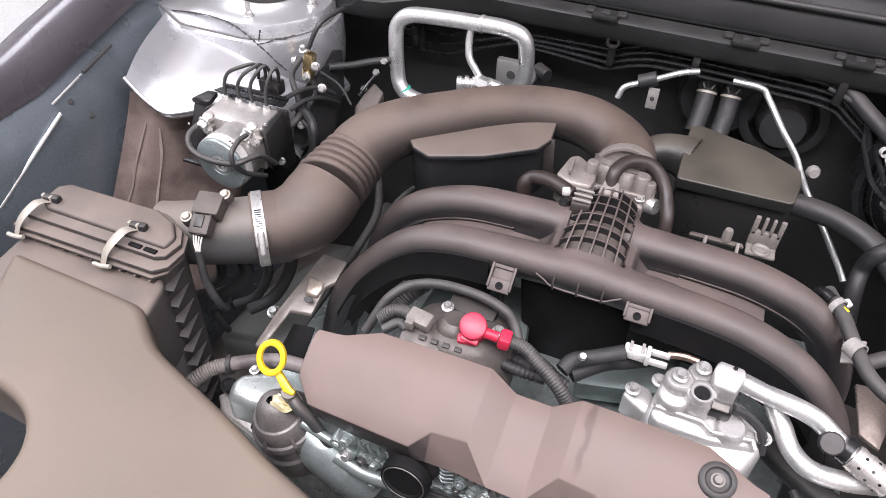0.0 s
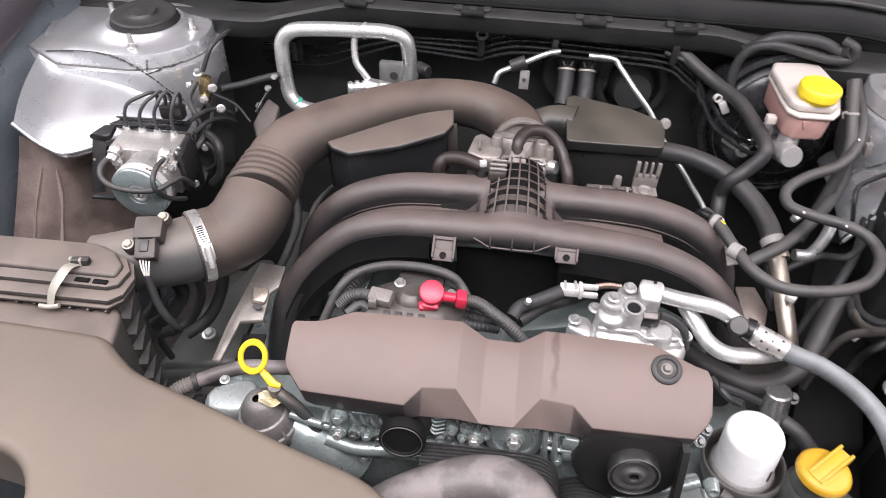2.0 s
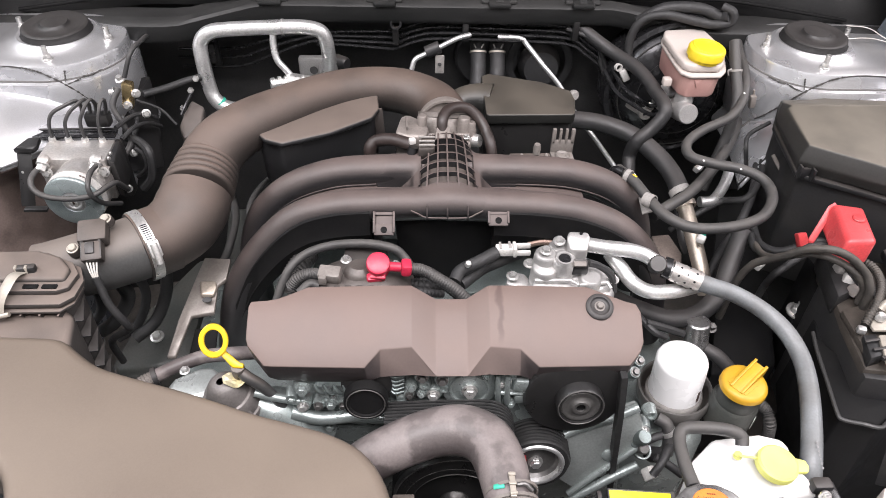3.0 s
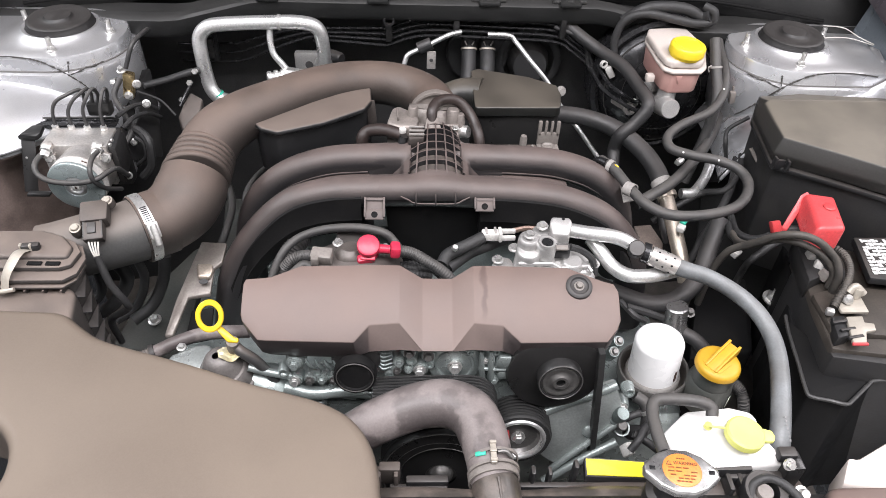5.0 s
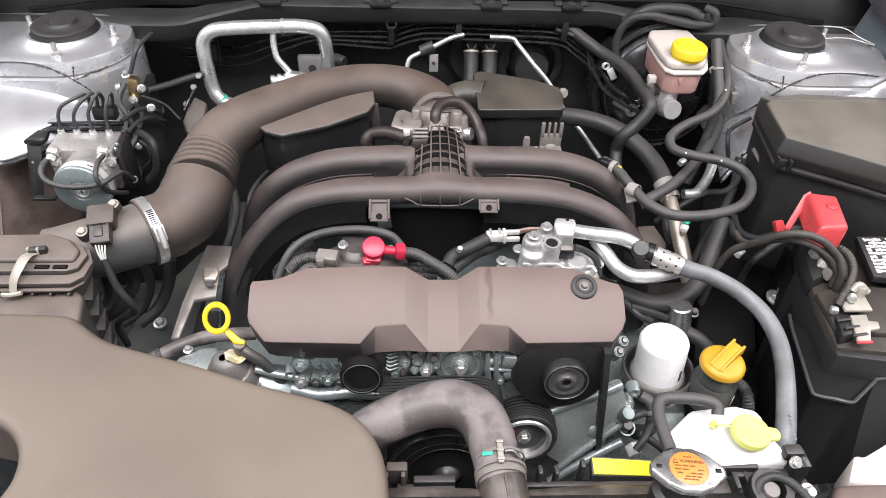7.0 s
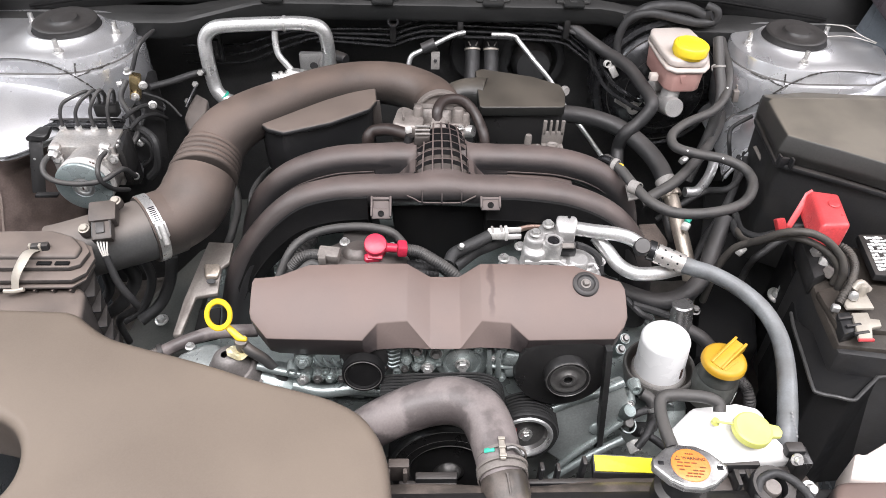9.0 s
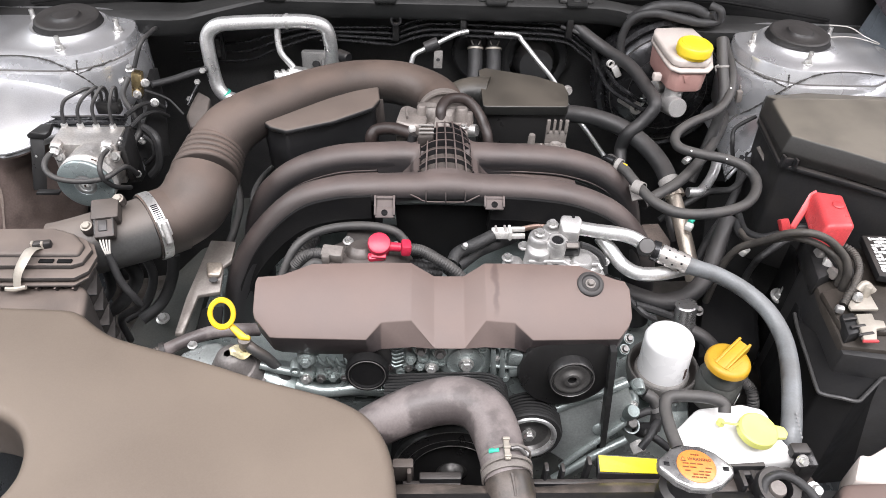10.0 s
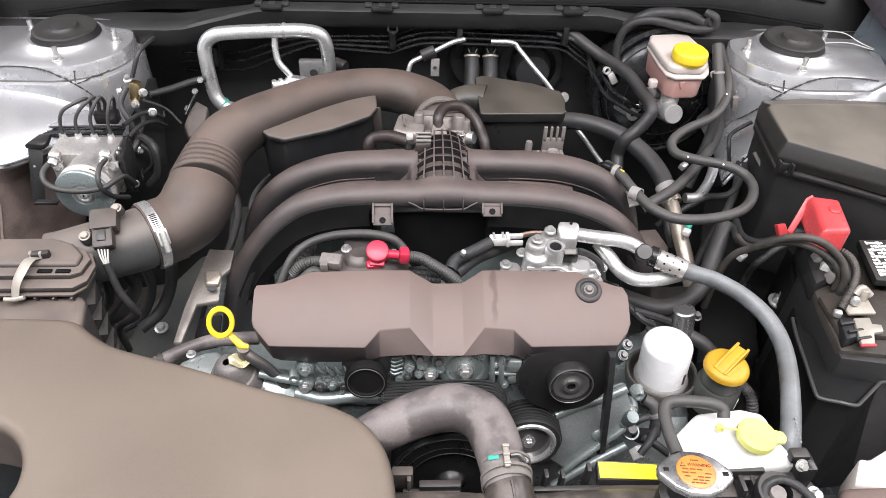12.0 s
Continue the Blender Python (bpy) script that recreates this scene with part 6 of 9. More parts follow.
for x in (833, 866):
    h = thing("heater_hose", (0.0617, 0.36, 0.9683), "dusty black heater hose with a spring clamp", "hose", "heater hoses")
    dx = (x - 833) * 0.00094
    o = Vector((dx, 0, 0))
    part("hose", tube([Vector((0.0616, 0.38, 0.9913)) + o, Vector((0.062, 0.362, 0.9825)) + o, Vector((0.0618, 0.345, 0.9673)) + o, Vector((0.06, 0.325, 0.9446)) + o], 0.0122, 16, 6), M_HARNESS, h)
    c0 = Vector((0.062, 0.364, 0.9845)) + o
    part("spring_clamp", ring_band(c0, (0, -0.55, -0.85), 0.0124, 0.003, 0.0012), M_LEAD, h, "bright spring clamp")
    for d in (-1, 1):
        part("clamp_ear", box(c0 + Vector((0.006 * d, -0.006, 0.013)), (0.0022, 0.002, 0.008), 0.0005, (0, 25 * d, 0)), M_CONN, h)
single("pipe_nut", lathe([(0, 0.008), (0.006, 0.008), (0.0085, 0.004), (0.0085, 0)], facing((0.2092, 0.29, 0.9495), (0.3, -1, 0.2)), 12), M_CONN, "dusty round bracket boss beside the pipe", "bracket")
hose("cable", [(0.196, 0.345, 1.0338), (0.2378, 0.335, 1.0198), (0.2611, 0.33, 0.9854), (0.2724, 0.325, 0.9578), (0.301, 0.31, 0.9401), (0.3193, 0.29, 0.9303)], 0.0035, M_HARNESS, "thin black cable bending down the firewall")
hose("cable", [(0.2219, 0.345, 1.0266), (0.249, 0.335, 1.0074), (0.259, 0.33, 0.9754), (0.2845, 0.315, 0.9425), (0.3156, 0.29, 0.925)], 0.0035, M_HARNESS, "thin black cable bending down the firewall")
sw = thing("wiring_plug", (0.284, 0.31, 0.9805), "small pale plug on a black cable", "connector")
part("plug", box((0.2809, 0.31, 0.9873), (0.008, 0.008, 0.014), 0.002, (0, 25, 0)), M_PALECONN, sw)
part("plug_tip", box((0.2903, 0.308, 0.9746), (0.01, 0.01, 0.016), 0.002, (0, 25, 0)), M_PALECONN, sw)
hose("wiring_loom", [(0.2883, 0.3, 1.0048), (0.2862, 0.305, 1.0356), (0.2973, 0.305, 1.0649), (0.327, 0.3, 1.0763), (0.371, 0.295, 1.0702), (0.4012, 0.29, 1.0665), (0.424, 0.29, 1.0696), (0.425, 0.29, 1.0846), (0.411, 0.3, 1.09)], 0.0065, M_HARNESS, "black taped loom curling under the cowl")
hose("wiring_loom", [(0.2934, 0.31, 1.0592), (0.3285, 0.31, 1.0812), (0.3791, 0.305, 1.084), (0.411, 0.3, 1.0742), (0.421, 0.29, 1.0801)], 0.009, M_HARNESS, "thick black loom along the cowl lip")


# ---- brake booster, master cylinder and reservoir ----
booster = thing("brake_booster", (0.375, 0.33, 0.82), "round black steel brake booster at the firewall", "brake booster")
bo = Vector((0.37, 0.30, 0.955))
bw = Vector((0, -1, 0.08))
part("shell", lathe([(0, 0.03), (0.03, 0.03), (0.05, 0.024), (0.075, 0.02), (0.09, 0.01), (0.098, -0.004), (0.106, -0.006), (0.108, -0.012), (0.108, -0.06), (0, -0.06)], facing(bo, bw), 56), M_DARKSTEEL, booster)
# Thin lighter rings put in as the highlights on the booster's pressings.
for rr in (0.052, 0.064, 0.09):
    part("highlight_ring", lathe([(rr - 0.001, -0.004), (rr - 0.0004, 0.0012), (rr + 0.0004, 0.0012), (rr + 0.001, -0.004)], facing(bo + Vector((0, -0.022 if rr < 0.06 else -0.021 if rr < 0.08 else -0.011, 0)), bw), 56), M_HUB, booster)
part("rim", lathe([(0.098, 0.0), (0.103, 0.003), (0.11, 0.0), (0.112, -0.012), (0.104, -0.014)], facing(bo + Vector((0, -0.003, 0)), bw), 56), M_DARKSTEEL, booster)
mcyl = thing("master_cylinder", (0.355, 0.2, 0.95), "cast aluminium brake master cylinder", "brake master cylinder")
mce = Vector((0.349, 0.172, 0.9849))
part("bore", lathe([(0, 0.001), (0.0135, 0.001), (0.015, -0.001), (0.015, -0.018), (0.0155, -0.02), (0.0155, -0.045), (0.014, -0.048), (0.014, -0.12)], facing(mce, (0.05, -0.94, 0.3)) @ Matrix.Scale(0.98, 4), 32), M_CAST, mcyl)
part("port", lathe([(0, 0.02), (0.012, 0.02), (0.0135, 0.016), (0.0135, -0.02)], pose(*(0.3506, 0.205, 0.9924)), 20), M_CAST, mcyl)
part("side_port", lathe([(0, 0.012), (0.009, 0.012), (0.01, 0.009), (0.01, -0.01)], facing((0.3329, 0.23, 0.9894), (-0.7, -0.6, 0.3)), 18), M_CAST, mcyl)
part("flange", box((0.3436, 0.235, 0.9676), (0.034, 0.016, 0.03), 0.004, (0, 20, 0)), M_CAST, mcyl)
for p in ((0.3276, 0.215, 0.9839), (0.3302, 0.215, 0.9646), (0.321, 0.25, 0.9522)):
    hex_bolt(mcyl, p, (-0.6, -0.8, 0.2), r=0.005, h=0.01, flange=1.35)
part("brake_line", tube([(0.3322, 0.225, 0.9748), (0.3161, 0.235, 0.9623), (0.2914, 0.23, 0.9774), (0.2752, 0.26, 0.9808), (0.2655, 0.3, 0.99)], 0.0032, 8, 6), M_DARKSTEEL, mcyl, "thin steel brake line")
part("brake_line", tube([(0.3303, 0.212, 0.9683), (0.3138, 0.215, 0.9586), (0.2893, 0.23, 0.9657), (0.268, 0.26, 0.971), (0.2553, 0.3, 0.985)], 0.0032, 8, 6), M_DARKSTEEL, mcyl, "thin steel brake line")
res = thing("brake_fluid_reservoir", (0.355, 0.21, 1.0), "translucent pinkish brake fluid reservoir with a yellow cap", "fluid reservoir")
def oval(points, n=4):
    p = spline(points + [points[0]], n)
    return p[:-1]


part("upper_tank", slab([(0.3316, 0.2952, 1.056), (0.3919, 0.3031, 1.056), (0.4012, 0.2416, 1.056), (0.39, 0.1957, 1.054), (0.3815, 0.1864, 1.053), (0.341, 0.1862, 1.053), (0.3317, 0.1945, 1.054), (0.3277, 0.2165, 1.055), (0.3242, 0.2737, 1.056)], 0.012, 0.004, 0.0, 3), M_RESLID, res, smooth=50)
part("seam", slab([(0.3316, 0.2977, 1.044), (0.396, 0.3057, 1.044), (0.4104, 0.2471, 1.043), (0.3956, 0.1956, 1.041), (0.3849, 0.1827, 1.04), (0.3421, 0.1807, 1.04), (0.3298, 0.1906, 1.041), (0.3266, 0.216, 1.042), (0.3242, 0.2764, 1.044)], 0.0055, 0.0022), M_RESLID, res, smooth=50)
part("lower_tank", slab([(0.3323, 0.2923, 1.039), (0.3929, 0.3, 1.039), (0.4041, 0.2419, 1.038), (0.3877, 0.1928, 1.036), (0.3786, 0.1852, 1.036), (0.344, 0.1836, 1.036), (0.3336, 0.1938, 1.036), (0.3299, 0.2174, 1.037), (0.3259, 0.2714, 1.039)], 0.034, 0.0045, -0.05, 3), M_RESERVOIR, res, "pink-stained lower tank", smooth=50)
part("tank_foot", box((0.3781, 0.2167, 1), (0.03, 0.016, 0.008), 0.002), M_RESERVOIR, res)
part("tank_rib", slab([(0.3493, 0.183, 1.0311), (0.3592, 0.183, 1.0313), (0.3551, 0.183, 1.0187)], (0, 0.02, 0), 0.0008), M_RESERVOIR, res)
part("tank_spout", box((0.3192, 0.205, 1.0185), (0.012, 0.012, 0.011), 0.002), M_RESLID, res, "pale hose spout")
capm = facing((0.3642, 0.2053, 1.072), (0.05, -0.05, 1))
capbm = lathe([(0, 0.0), (0.0215, 0.0), (0.0245, -0.0016), (0.0255, -0.004), (0.0255, -0.0135), (0.022, -0.0135), (0.022, -0.019), (0, -0.019)], capm, 40)
rcap = part("cap", capbm, M_YELLOWCAP, res, "yellow screw cap")
part("cap_rib", lathe([(0.017, 0.0), (0.0175, 0.001), (0.0205, 0.001), (0.021, 0.0)], capm, 36), M_YELLOWCAP, rcap)

sw = thing("wire_connector", (0.2802, 0.29, 0.9896), "pale plastic wire connector beside the booster", "connector")
part("plug_body", box((0.2823, 0.285, 0.9872), (0.011, 0.01, 0.02), 0.002, (0, -32, 0)), M_PALECONN, sw)
part("plug_latch", ring_band((0.2707, 0.285, 0.9995), (0.3, -1, 0.2), 0.0042, 0.006, 0.0016), M_PALECONN, sw)
ear = thing("mounting_ear", (0.3097, 0.235, 0.9489), "dull cast mounting ear on the booster", "bracket")
part("ear_ring", lathe([(0.0035, 0.002), (0.0085, 0.002), (0.0095, 0.0), (0.0095, -0.006), (0.0035, -0.006), (0.0035, 0.002)], facing((0.3108, 0.235, 0.948), (-0.1, -1, 0.2)), 24), M_CONN, ear)
part("ear_arm", slab([(0.2841, 0.245, 0.9657), (0.3028, 0.24, 0.957), (0.3031, 0.24, 0.943), (0.282, 0.245, 0.9538)], (0, 0.006, 0), 0.0015), M_CONN, ear)
spc = thing("spring_clamp", (0.4513, 0.2769, 1), "pale wire spring clamp on the heater hose", "clamp")
part("clamp_wire", ring_band((0.4127, 0.204, 1.0367), (0.05, -0.5, -0.9), 0.0082, 0.003, 0.001), M_CONN, spc)
part("clamp_ear", tube([(0.4023, 0.196, 1.0431), (0.3972, 0.194, 1.0414), (0.4, 0.194, 1.0343)], 0.0011, 6, 4), M_CONN, spc)
pck = thing("hose_clip", (0.4415, 0.1839, 1), "small dark clip holding the hose at the tower", "clip")
part("clip_body", box((0.4364, 0.1744, 1.005), (0.008, 0.008, 0.018), 0.0015, (0, -8, 0)), M_GREYPL, pck)
part("clip_tongue", box((0.4386, 0.182, 1.012), (0.0025, 0.004, 0.014), 0.0008, (0, -12, 0)), M_GREYPL, pck)
# ---- hoses of the right-hand side ----
h1 = [(0.4482, 0.3049, 1.04), (0.4399, 0.2601, 1.035), (0.4339, 0.2139, 1.025), (0.4205, 0.1718, 1.01), (0.3944, 0.1396, 1), (0.3491, 0.1127, 0.995), (0.322, 0.0888, 0.99), (0.32, 0.0664, 0.985), (0.3407, 0.0498, 0.985), (0.3781, 0.0353, 0.985), (0.4023, 0.0178, 0.98), (0.4026, -0.0121, 0.975),
      (0.3749, -0.0497, 0.975), (0.3317, -0.0684, 0.975), (0.2858, -0.0699, 0.975), (0.2583, -0.0525, 0.978), (0.2443, -0.0209, 0.98), (0.2334, 0.0057, 0.985), (0.2265, 0.0212, 0.985), (0.2213, 0.042, 0.98)]
vh = thing("vacuum_hose", (0.33, 0.03, 0.95), "long grey rubber vacuum hose looping across the bay", "hose")
part("hose", tube(h1, 0.0066, 16, 7), M_HOSE, vh)
for p in ((0.328, 0.0412, 0.994), (0.3697, 0.0229, 0.994), (0.4186, 0.1699, 1.02)):
    part("dot", lathe([(0, 0.0004), (0.0012, 0.0003), (0.0014, 0)], facing(p, (0, -0.6, 0.8)), 10), M_WHITEINK, vh, "white paint dot")
vc = thing("hose_bracket", (0.2447, -0.0054, 0.96), "dusty steel bracket holding the vacuum hose", "bracket")
part("arm", slab([(0.2399, -0.0004, 0.968), (0.2598, 0.0024, 0.968), (0.2577, -0.0218, 0.964), (0.2384, -0.0292, 0.964)], 0.003, 0.001), M_CONN, vc)
part("band", ring_band((0.2442, -0.0245, 0.98), (0.5, -0.6, 0.1), 0.0076, 0.012, 0.0012), M_CONN, vc)
part("end_clip", ring_band((0.2274, 0.0186, 0.985), (0.5, -0.5, 0), 0.0076, 0.006, 0.0014), M_CONN, vc)
part("end_pipe", tube([(0.2225, 0.024, 0.987), (0.2155, 0.0315, 0.986), (0.2125, 0.0365, 0.978), (0.2125, 0.038, 0.95)], 0.0052, 14, 5), M_DARKSTEEL, vc, "black steel pipe stub")
part("paint_mark", box((0.2325, 0.0102, 0.9918), (0.0065, 0.0022, 0.0008), 0.0003, (20, 0, -45)), M_YELLOW, vc, "yellow paint mark on the hose")
hose("brake_hose", [(0.1976, 0.36, 1.0389), (0.2201, 0.35, 1.0321), (0.2461, 0.33, 1.0192), (0.2695, 0.31, 1.0095), (0.2965, 0.265, 1.0055), (0.3108, 0.215, 0.9969), (0.3156, 0.18, 0.9932), (0.313, 0.17, 0.9819), (0.2988, 0.165, 0.9638), (0.2806, 0.16, 0.9472), (0.2764, 0.165, 0.9213), (0.2754, 0.15, 0.9004), (0.2807, 0.14, 0.8707), (0.2903, 0.13, 0.8235)], 0.0098, M_RUBBER, "thick black rubber hose bending past the booster", seg=16)
hose("coolant_hose", [(0.1854, 0.2064, 0.955), (0.2339, 0.2042, 0.95), (0.2778, 0.1799, 0.945), (0.3088, 0.1392, 0.935), (0.3236, 0.1064, 0.925), (0.329, 0.078, 0.915), (0.3366, 0.0684, 0.9)], 0.0132, M_RUBBER, "thick black coolant hose behind the manifold", seg=18)
cp = thing("coolant_pipe", (0.342, 0.0439, 0.88), "tan-grey metal coolant pipe with a pale clamp", "pipe")
part("pipe", tube([(0.329, 0.078, 0.915), (0.333, 0.0442, 0.9), (0.3356, 0.0119, 0.885), (0.3394, -0.0249, 0.865), (0.3466, -0.0435, 0.84)], 0.0105, 16, 6), M_TANSTEEL, cp)
part("clamp_ring", ring_band((0.3277, 0.078, 0.917), (0.2, -0.7, -0.3), 0.0136, 0.01, 0.0012), M_CONN, cp)
part("bead", ring_band((0.333, 0.0616, 0.907), (0.2, -0.8, -0.4), 0.011, 0.008, 0.003), M_TANSTEEL, cp)
tag = part("teal_tag", tube([(0.3375, 0.0005, 0.905), (0.3425, 0.006, 0.907)], 0.0042, 10, 4), M_TEAL, cp, "teal plastic clip")
part("tag_body", box((0.3355, -0.0045, 0.902), (0.011, 0.012, 0.008), 0.002, (0, 0, -35)), M_PALECONN, tag)
hose("coolant_hose", [(0.2695, 0.009, 0.93), (0.2864, 0.019, 0.935), (0.325, 0.0439, 0.942), (0.3719, 0.0961, 0.945), (0.4128, 0.1532, 0.945), (0.4402, 0.2032, 0.95), (0.4542, 0.2479, 0.96)], 0.0076, M_HOSE, "dark grey hose running back along the tower", seg=16)
hose("coolant_hose", [(0.3771, -0.0196, 0.93), (0.3598, -0.0478, 0.905), (0.3421, -0.0807, 0.885), (0.3129, -0.1049, 0.87), (0.2756, -0.1121, 0.865), (0.2361, -0.0937, 0.865), (0.2122, -0.0705, 0.86)], 0.0115, M_RUBBER, "black hose curving in front of the engine", seg=16)
hose("heater_hose", [(0.4136, 0.235, 1.0665), (0.4126, 0.205, 1.038), (0.4149, 0.18, 1.0101), (0.4118, 0.165, 0.9859), (0.4058, 0.155, 0.9536), (0.3964, 0.145, 0.9202), (0.3831, 0.13, 0.8839)], 0.0078, M_HOSE, "grey-black heater hose beside the strut tower", seg=16)
hose("cable", [(0.4594, 0.1512, 0.985), (0.4364, 0.1437, 0.975), (0.4254, 0.1345, 0.97), (0.4222, 0.1213, 0.96), (0.4326, 0.1228, 0.93)], 0.003, M_HARNESS, "thin black cable dropping beside the fuse box")
sp = thing("steel_pipe", (0.3934, 0.1072, 0.9), "polished bent steel pipe end beside the tower", "pipe")
part("pipe", tube([(0.3593, 0.0783, 0.9), (0.3786, 0.0813, 0.9), (0.3966, 0.1001, 0.905), (0.4109, 0.1224, 0.91), (0.418, 0.1378, 0.915)], 0.0075, 14, 6), M_PIPE, sp)

# ---- aluminium air-conditioning lines in front ----
acl = thing("air_con_line", (0.2, -0.11, 0.9), "bright aluminium air-conditioning lines with a crimped hose", "pipe")
part("upper_line", tube([(0.1564, -0.0916, 0.968), (0.1779, -0.0968, 0.968), (0.2052, -0.0983, 0.965), (0.224, -0.1006, 0.96), (0.2387, -0.1092, 0.955), (0.2589, -0.1217, 0.95)], 0.0086, 16, 6), M_PIPE, acl)
part("lower_line", tube([(0.1879, -0.0856, 0.95), (0.1997, -0.1025, 0.942), (0.2109, -0.1202, 0.935), (0.2288, -0.1296, 0.93), (0.2571, -0.1274, 0.928), (0.2909, -0.1173, 0.928)], 0.0086, 16, 6), M_PIPE, acl)
ca1, ca2 = Vector((0.2522, -0.1191, 0.953)), Vector((0.2821, -0.1328, 0.9475))
crimp = part("crimp", tube([ca1, ca1.lerp(ca2, 0.5), ca2], 0.0116, 24, 6), M_BLOCKAL, acl, "crimped steel ferrule")
for i in range(4):
    part("crimp_ring", ring_band(ca1.lerp(ca2, 0.1 + 0.27 * i), ca2 - ca1, 0.0113, 0.0016, 0.0008), M_BLOCKAL, crimp)
for i in range(3):
    for k in range(7):
        spot = facing(ca1.lerp(ca2, 0.235 + 0.27 * i), ca2 - ca1) @ pose(0, 0, 0, 0, 0, 51.4 * k + 25 * i) @ Matrix.Translation((0.0116, 0, 0)) @ pose(0, 0, 0, 0, 90, 0)
        part("crimp_dent", lathe([(0, 0.0003), (0.0011, 0.0003), (0.0014, 0)], spot, 8), M_DARKSTEEL, crimp)
part("service_cap", lathe([(0, 0.009), (0.0085, 0.009), (0.0098, 0.0075), (0.0098, -0.009), (0, -0.009)], facing((0.2315, -0.124, 0.966), (-0.2, -0.6, 0.75)), 18), M_BLACK, acl, "black knurled service cap")
part("dark_collar", ring_band((0.2478, -0.115, 0.953), (1, -0.4, -0.1), 0.0098, 0.008, 0.0025), M_DARKSTEEL, acl)
part("rubber_hose", tube([(0.2803, -0.1318, 0.9475), (0.2942, -0.1369, 0.945), (0.3185, -0.1431, 0.94), (0.3484, -0.1584, 0.93), (0.3696, -0.1816, 0.92), (0.3786, -0.2108, 0.91), (0.3731, -0.2475, 0.905), (0.3606, -0.2925, 0.895), (0.3501, -0.3237, 0.885), (0.3488, -0.3371, 0.87)], [0.0102, 0.0096, 0.0096, 0.0098, 0.0102, 0.0108], 18, 7), M_HOSEBLUE, acl, "pale blue-grey rubber hose")
for i in range(7):
    part("hose_print", box(Vector((0.351, -0.3165, 0.901)) + Vector((0.0006 * i, 0.0042 * i - 0.02, 0.0007 * i - 0.0025)), (0.0024, 0.0022, 0.0003), 0, (30, 25, 0)), M_HOSEPRINT, acl, "faint grey print")

# ---- fuse box ----
fuse = thing("fuse_box", (0.55, 0.08, 0.9), "black plastic fuse box with a dusty olive-grey lid", "fuse box")
lid_low = [(0.4534, 0.1304, 0.995), (0.4377, 0.017, 0.995), (0.497, -0.0254, 1), (0.5417, -0.0601, 1.002), (0.6061, -0.105, 1.005), (0.7575, 0.1279, 1.02), (0.5241, 0.1555, 1.02), (0.468, 0.1602, 1.015)]
lid_mid = [(0.4423, 0.1115, 1.012), (0.4324, 0.0147, 1.012), (0.4888, -0.0291, 1.016), (0.5343, -0.0604, 1.018), (0.5993, -0.1031, 1.02), (0.7401, 0.1131, 1.035), (0.5076, 0.1302, 1.035), (0.4525, 0.1285, 1.03)]
lid_top = [(0.4468, 0.1049, 1.034), (0.4389, 0.0172, 1.034), (0.4864, -0.0168, 1.036), (0.5299, -0.0516, 1.038), (0.5935, -0.0954, 1.04), (0.7301, 0.1031, 1.042), (0.4923, 0.1007, 1.042), (0.4514, 0.1019, 1.04)]
part("lid", soften(loft([lid_low, lid_mid, lid_top]), 0.005, 3, 20), M_BLACKLID, fuse, smooth=50)
part("lid_skirt", slab([(0.4464, 0.1188, 0.998), (0.4339, 0.0102, 0.996), (0.4957, -0.0299, 0.998), (0.541, -0.0632, 1), (0.6048, -0.1088, 1.003), (0.7608, 0.1289, 1.015), (0.5264, 0.1565, 1.015), (0.4669, 0.1593, 1.01)], 0.006, 0.0015), M_BLACK, fuse)
part("case", slab([(0.454, 0.1233, 0.99), (0.4413, 0.0144, 0.988), (0.5008, -0.0259, 0.99), (0.5467, -0.0592, 0.992), (0.6127, -0.1029, 0.995), (0.7673, 0.1306, 1.005), (0.5308, 0.1583, 1.005), (0.4734, 0.1611, 1)], 0.16, 0.004, -0.03), M_BATT, fuse)
part("catch", join(box((0.4438, 0.0069, 1), (0.02, 0.005, 0.014), 0.0012), box((0.4352, 0.0077, 1.002), (0.003, 0.008, 0.016), 0.0008), box((0.4483, 0, 1.002), (0.003, 0.008, 0.016), 0.0008), box((0.4458, 0.0068, 0.994), (0.024, 0.004, 0.004), 0.001)), M_BLACK, fuse)
part("prop", tube([(0.4409, 0.0842, 0.975), (0.4478, 0.0767, 0.965), (0.4541, 0.0636, 0.955)], 0.0026, 8, 4), M_GREYPL, fuse)

# ---- battery ----
batt = thing("battery", (0.5, -0.16, 0.73), "black car battery with beige terminals and a warning label", "battery")
part("case", slab([(0.4409, -0.1032, 0.925), (0.6086, -0.1233, 0.925), (0.5455, -0.2726, 0.925), (0.423, -0.2504, 0.925)], 0.19, 0.006, -0.02), M_BATT, batt)
part("lid", slab([(0.4463, -0.0878, 0.932), (0.5121, -0.0811, 0.934), (0.6103, -0.1126, 0.934), (0.5476, -0.2631, 0.932), (0.4241, -0.2436, 0.93), (0.4314, -0.1824, 0.931)], 0.022, 0.004), M_BATTLID, batt)
part("lid_step", slab([(0.4325, -0.1665, 0.938), (0.4761, -0.1523, 0.938), (0.5767, -0.1664, 0.938), (0.5544, -0.2365, 0.938), (0.4302, -0.2264, 0.938)], 0.01, 0.003), M_BATTLID, batt)
part("terminal_well", slab([(0.448, -0.0725, 0.945), (0.4942, -0.0633, 0.945), (0.4896, -0.1253, 0.945), (0.4316, -0.155, 0.945)], 0.03, 0.005), M_BATT, batt)
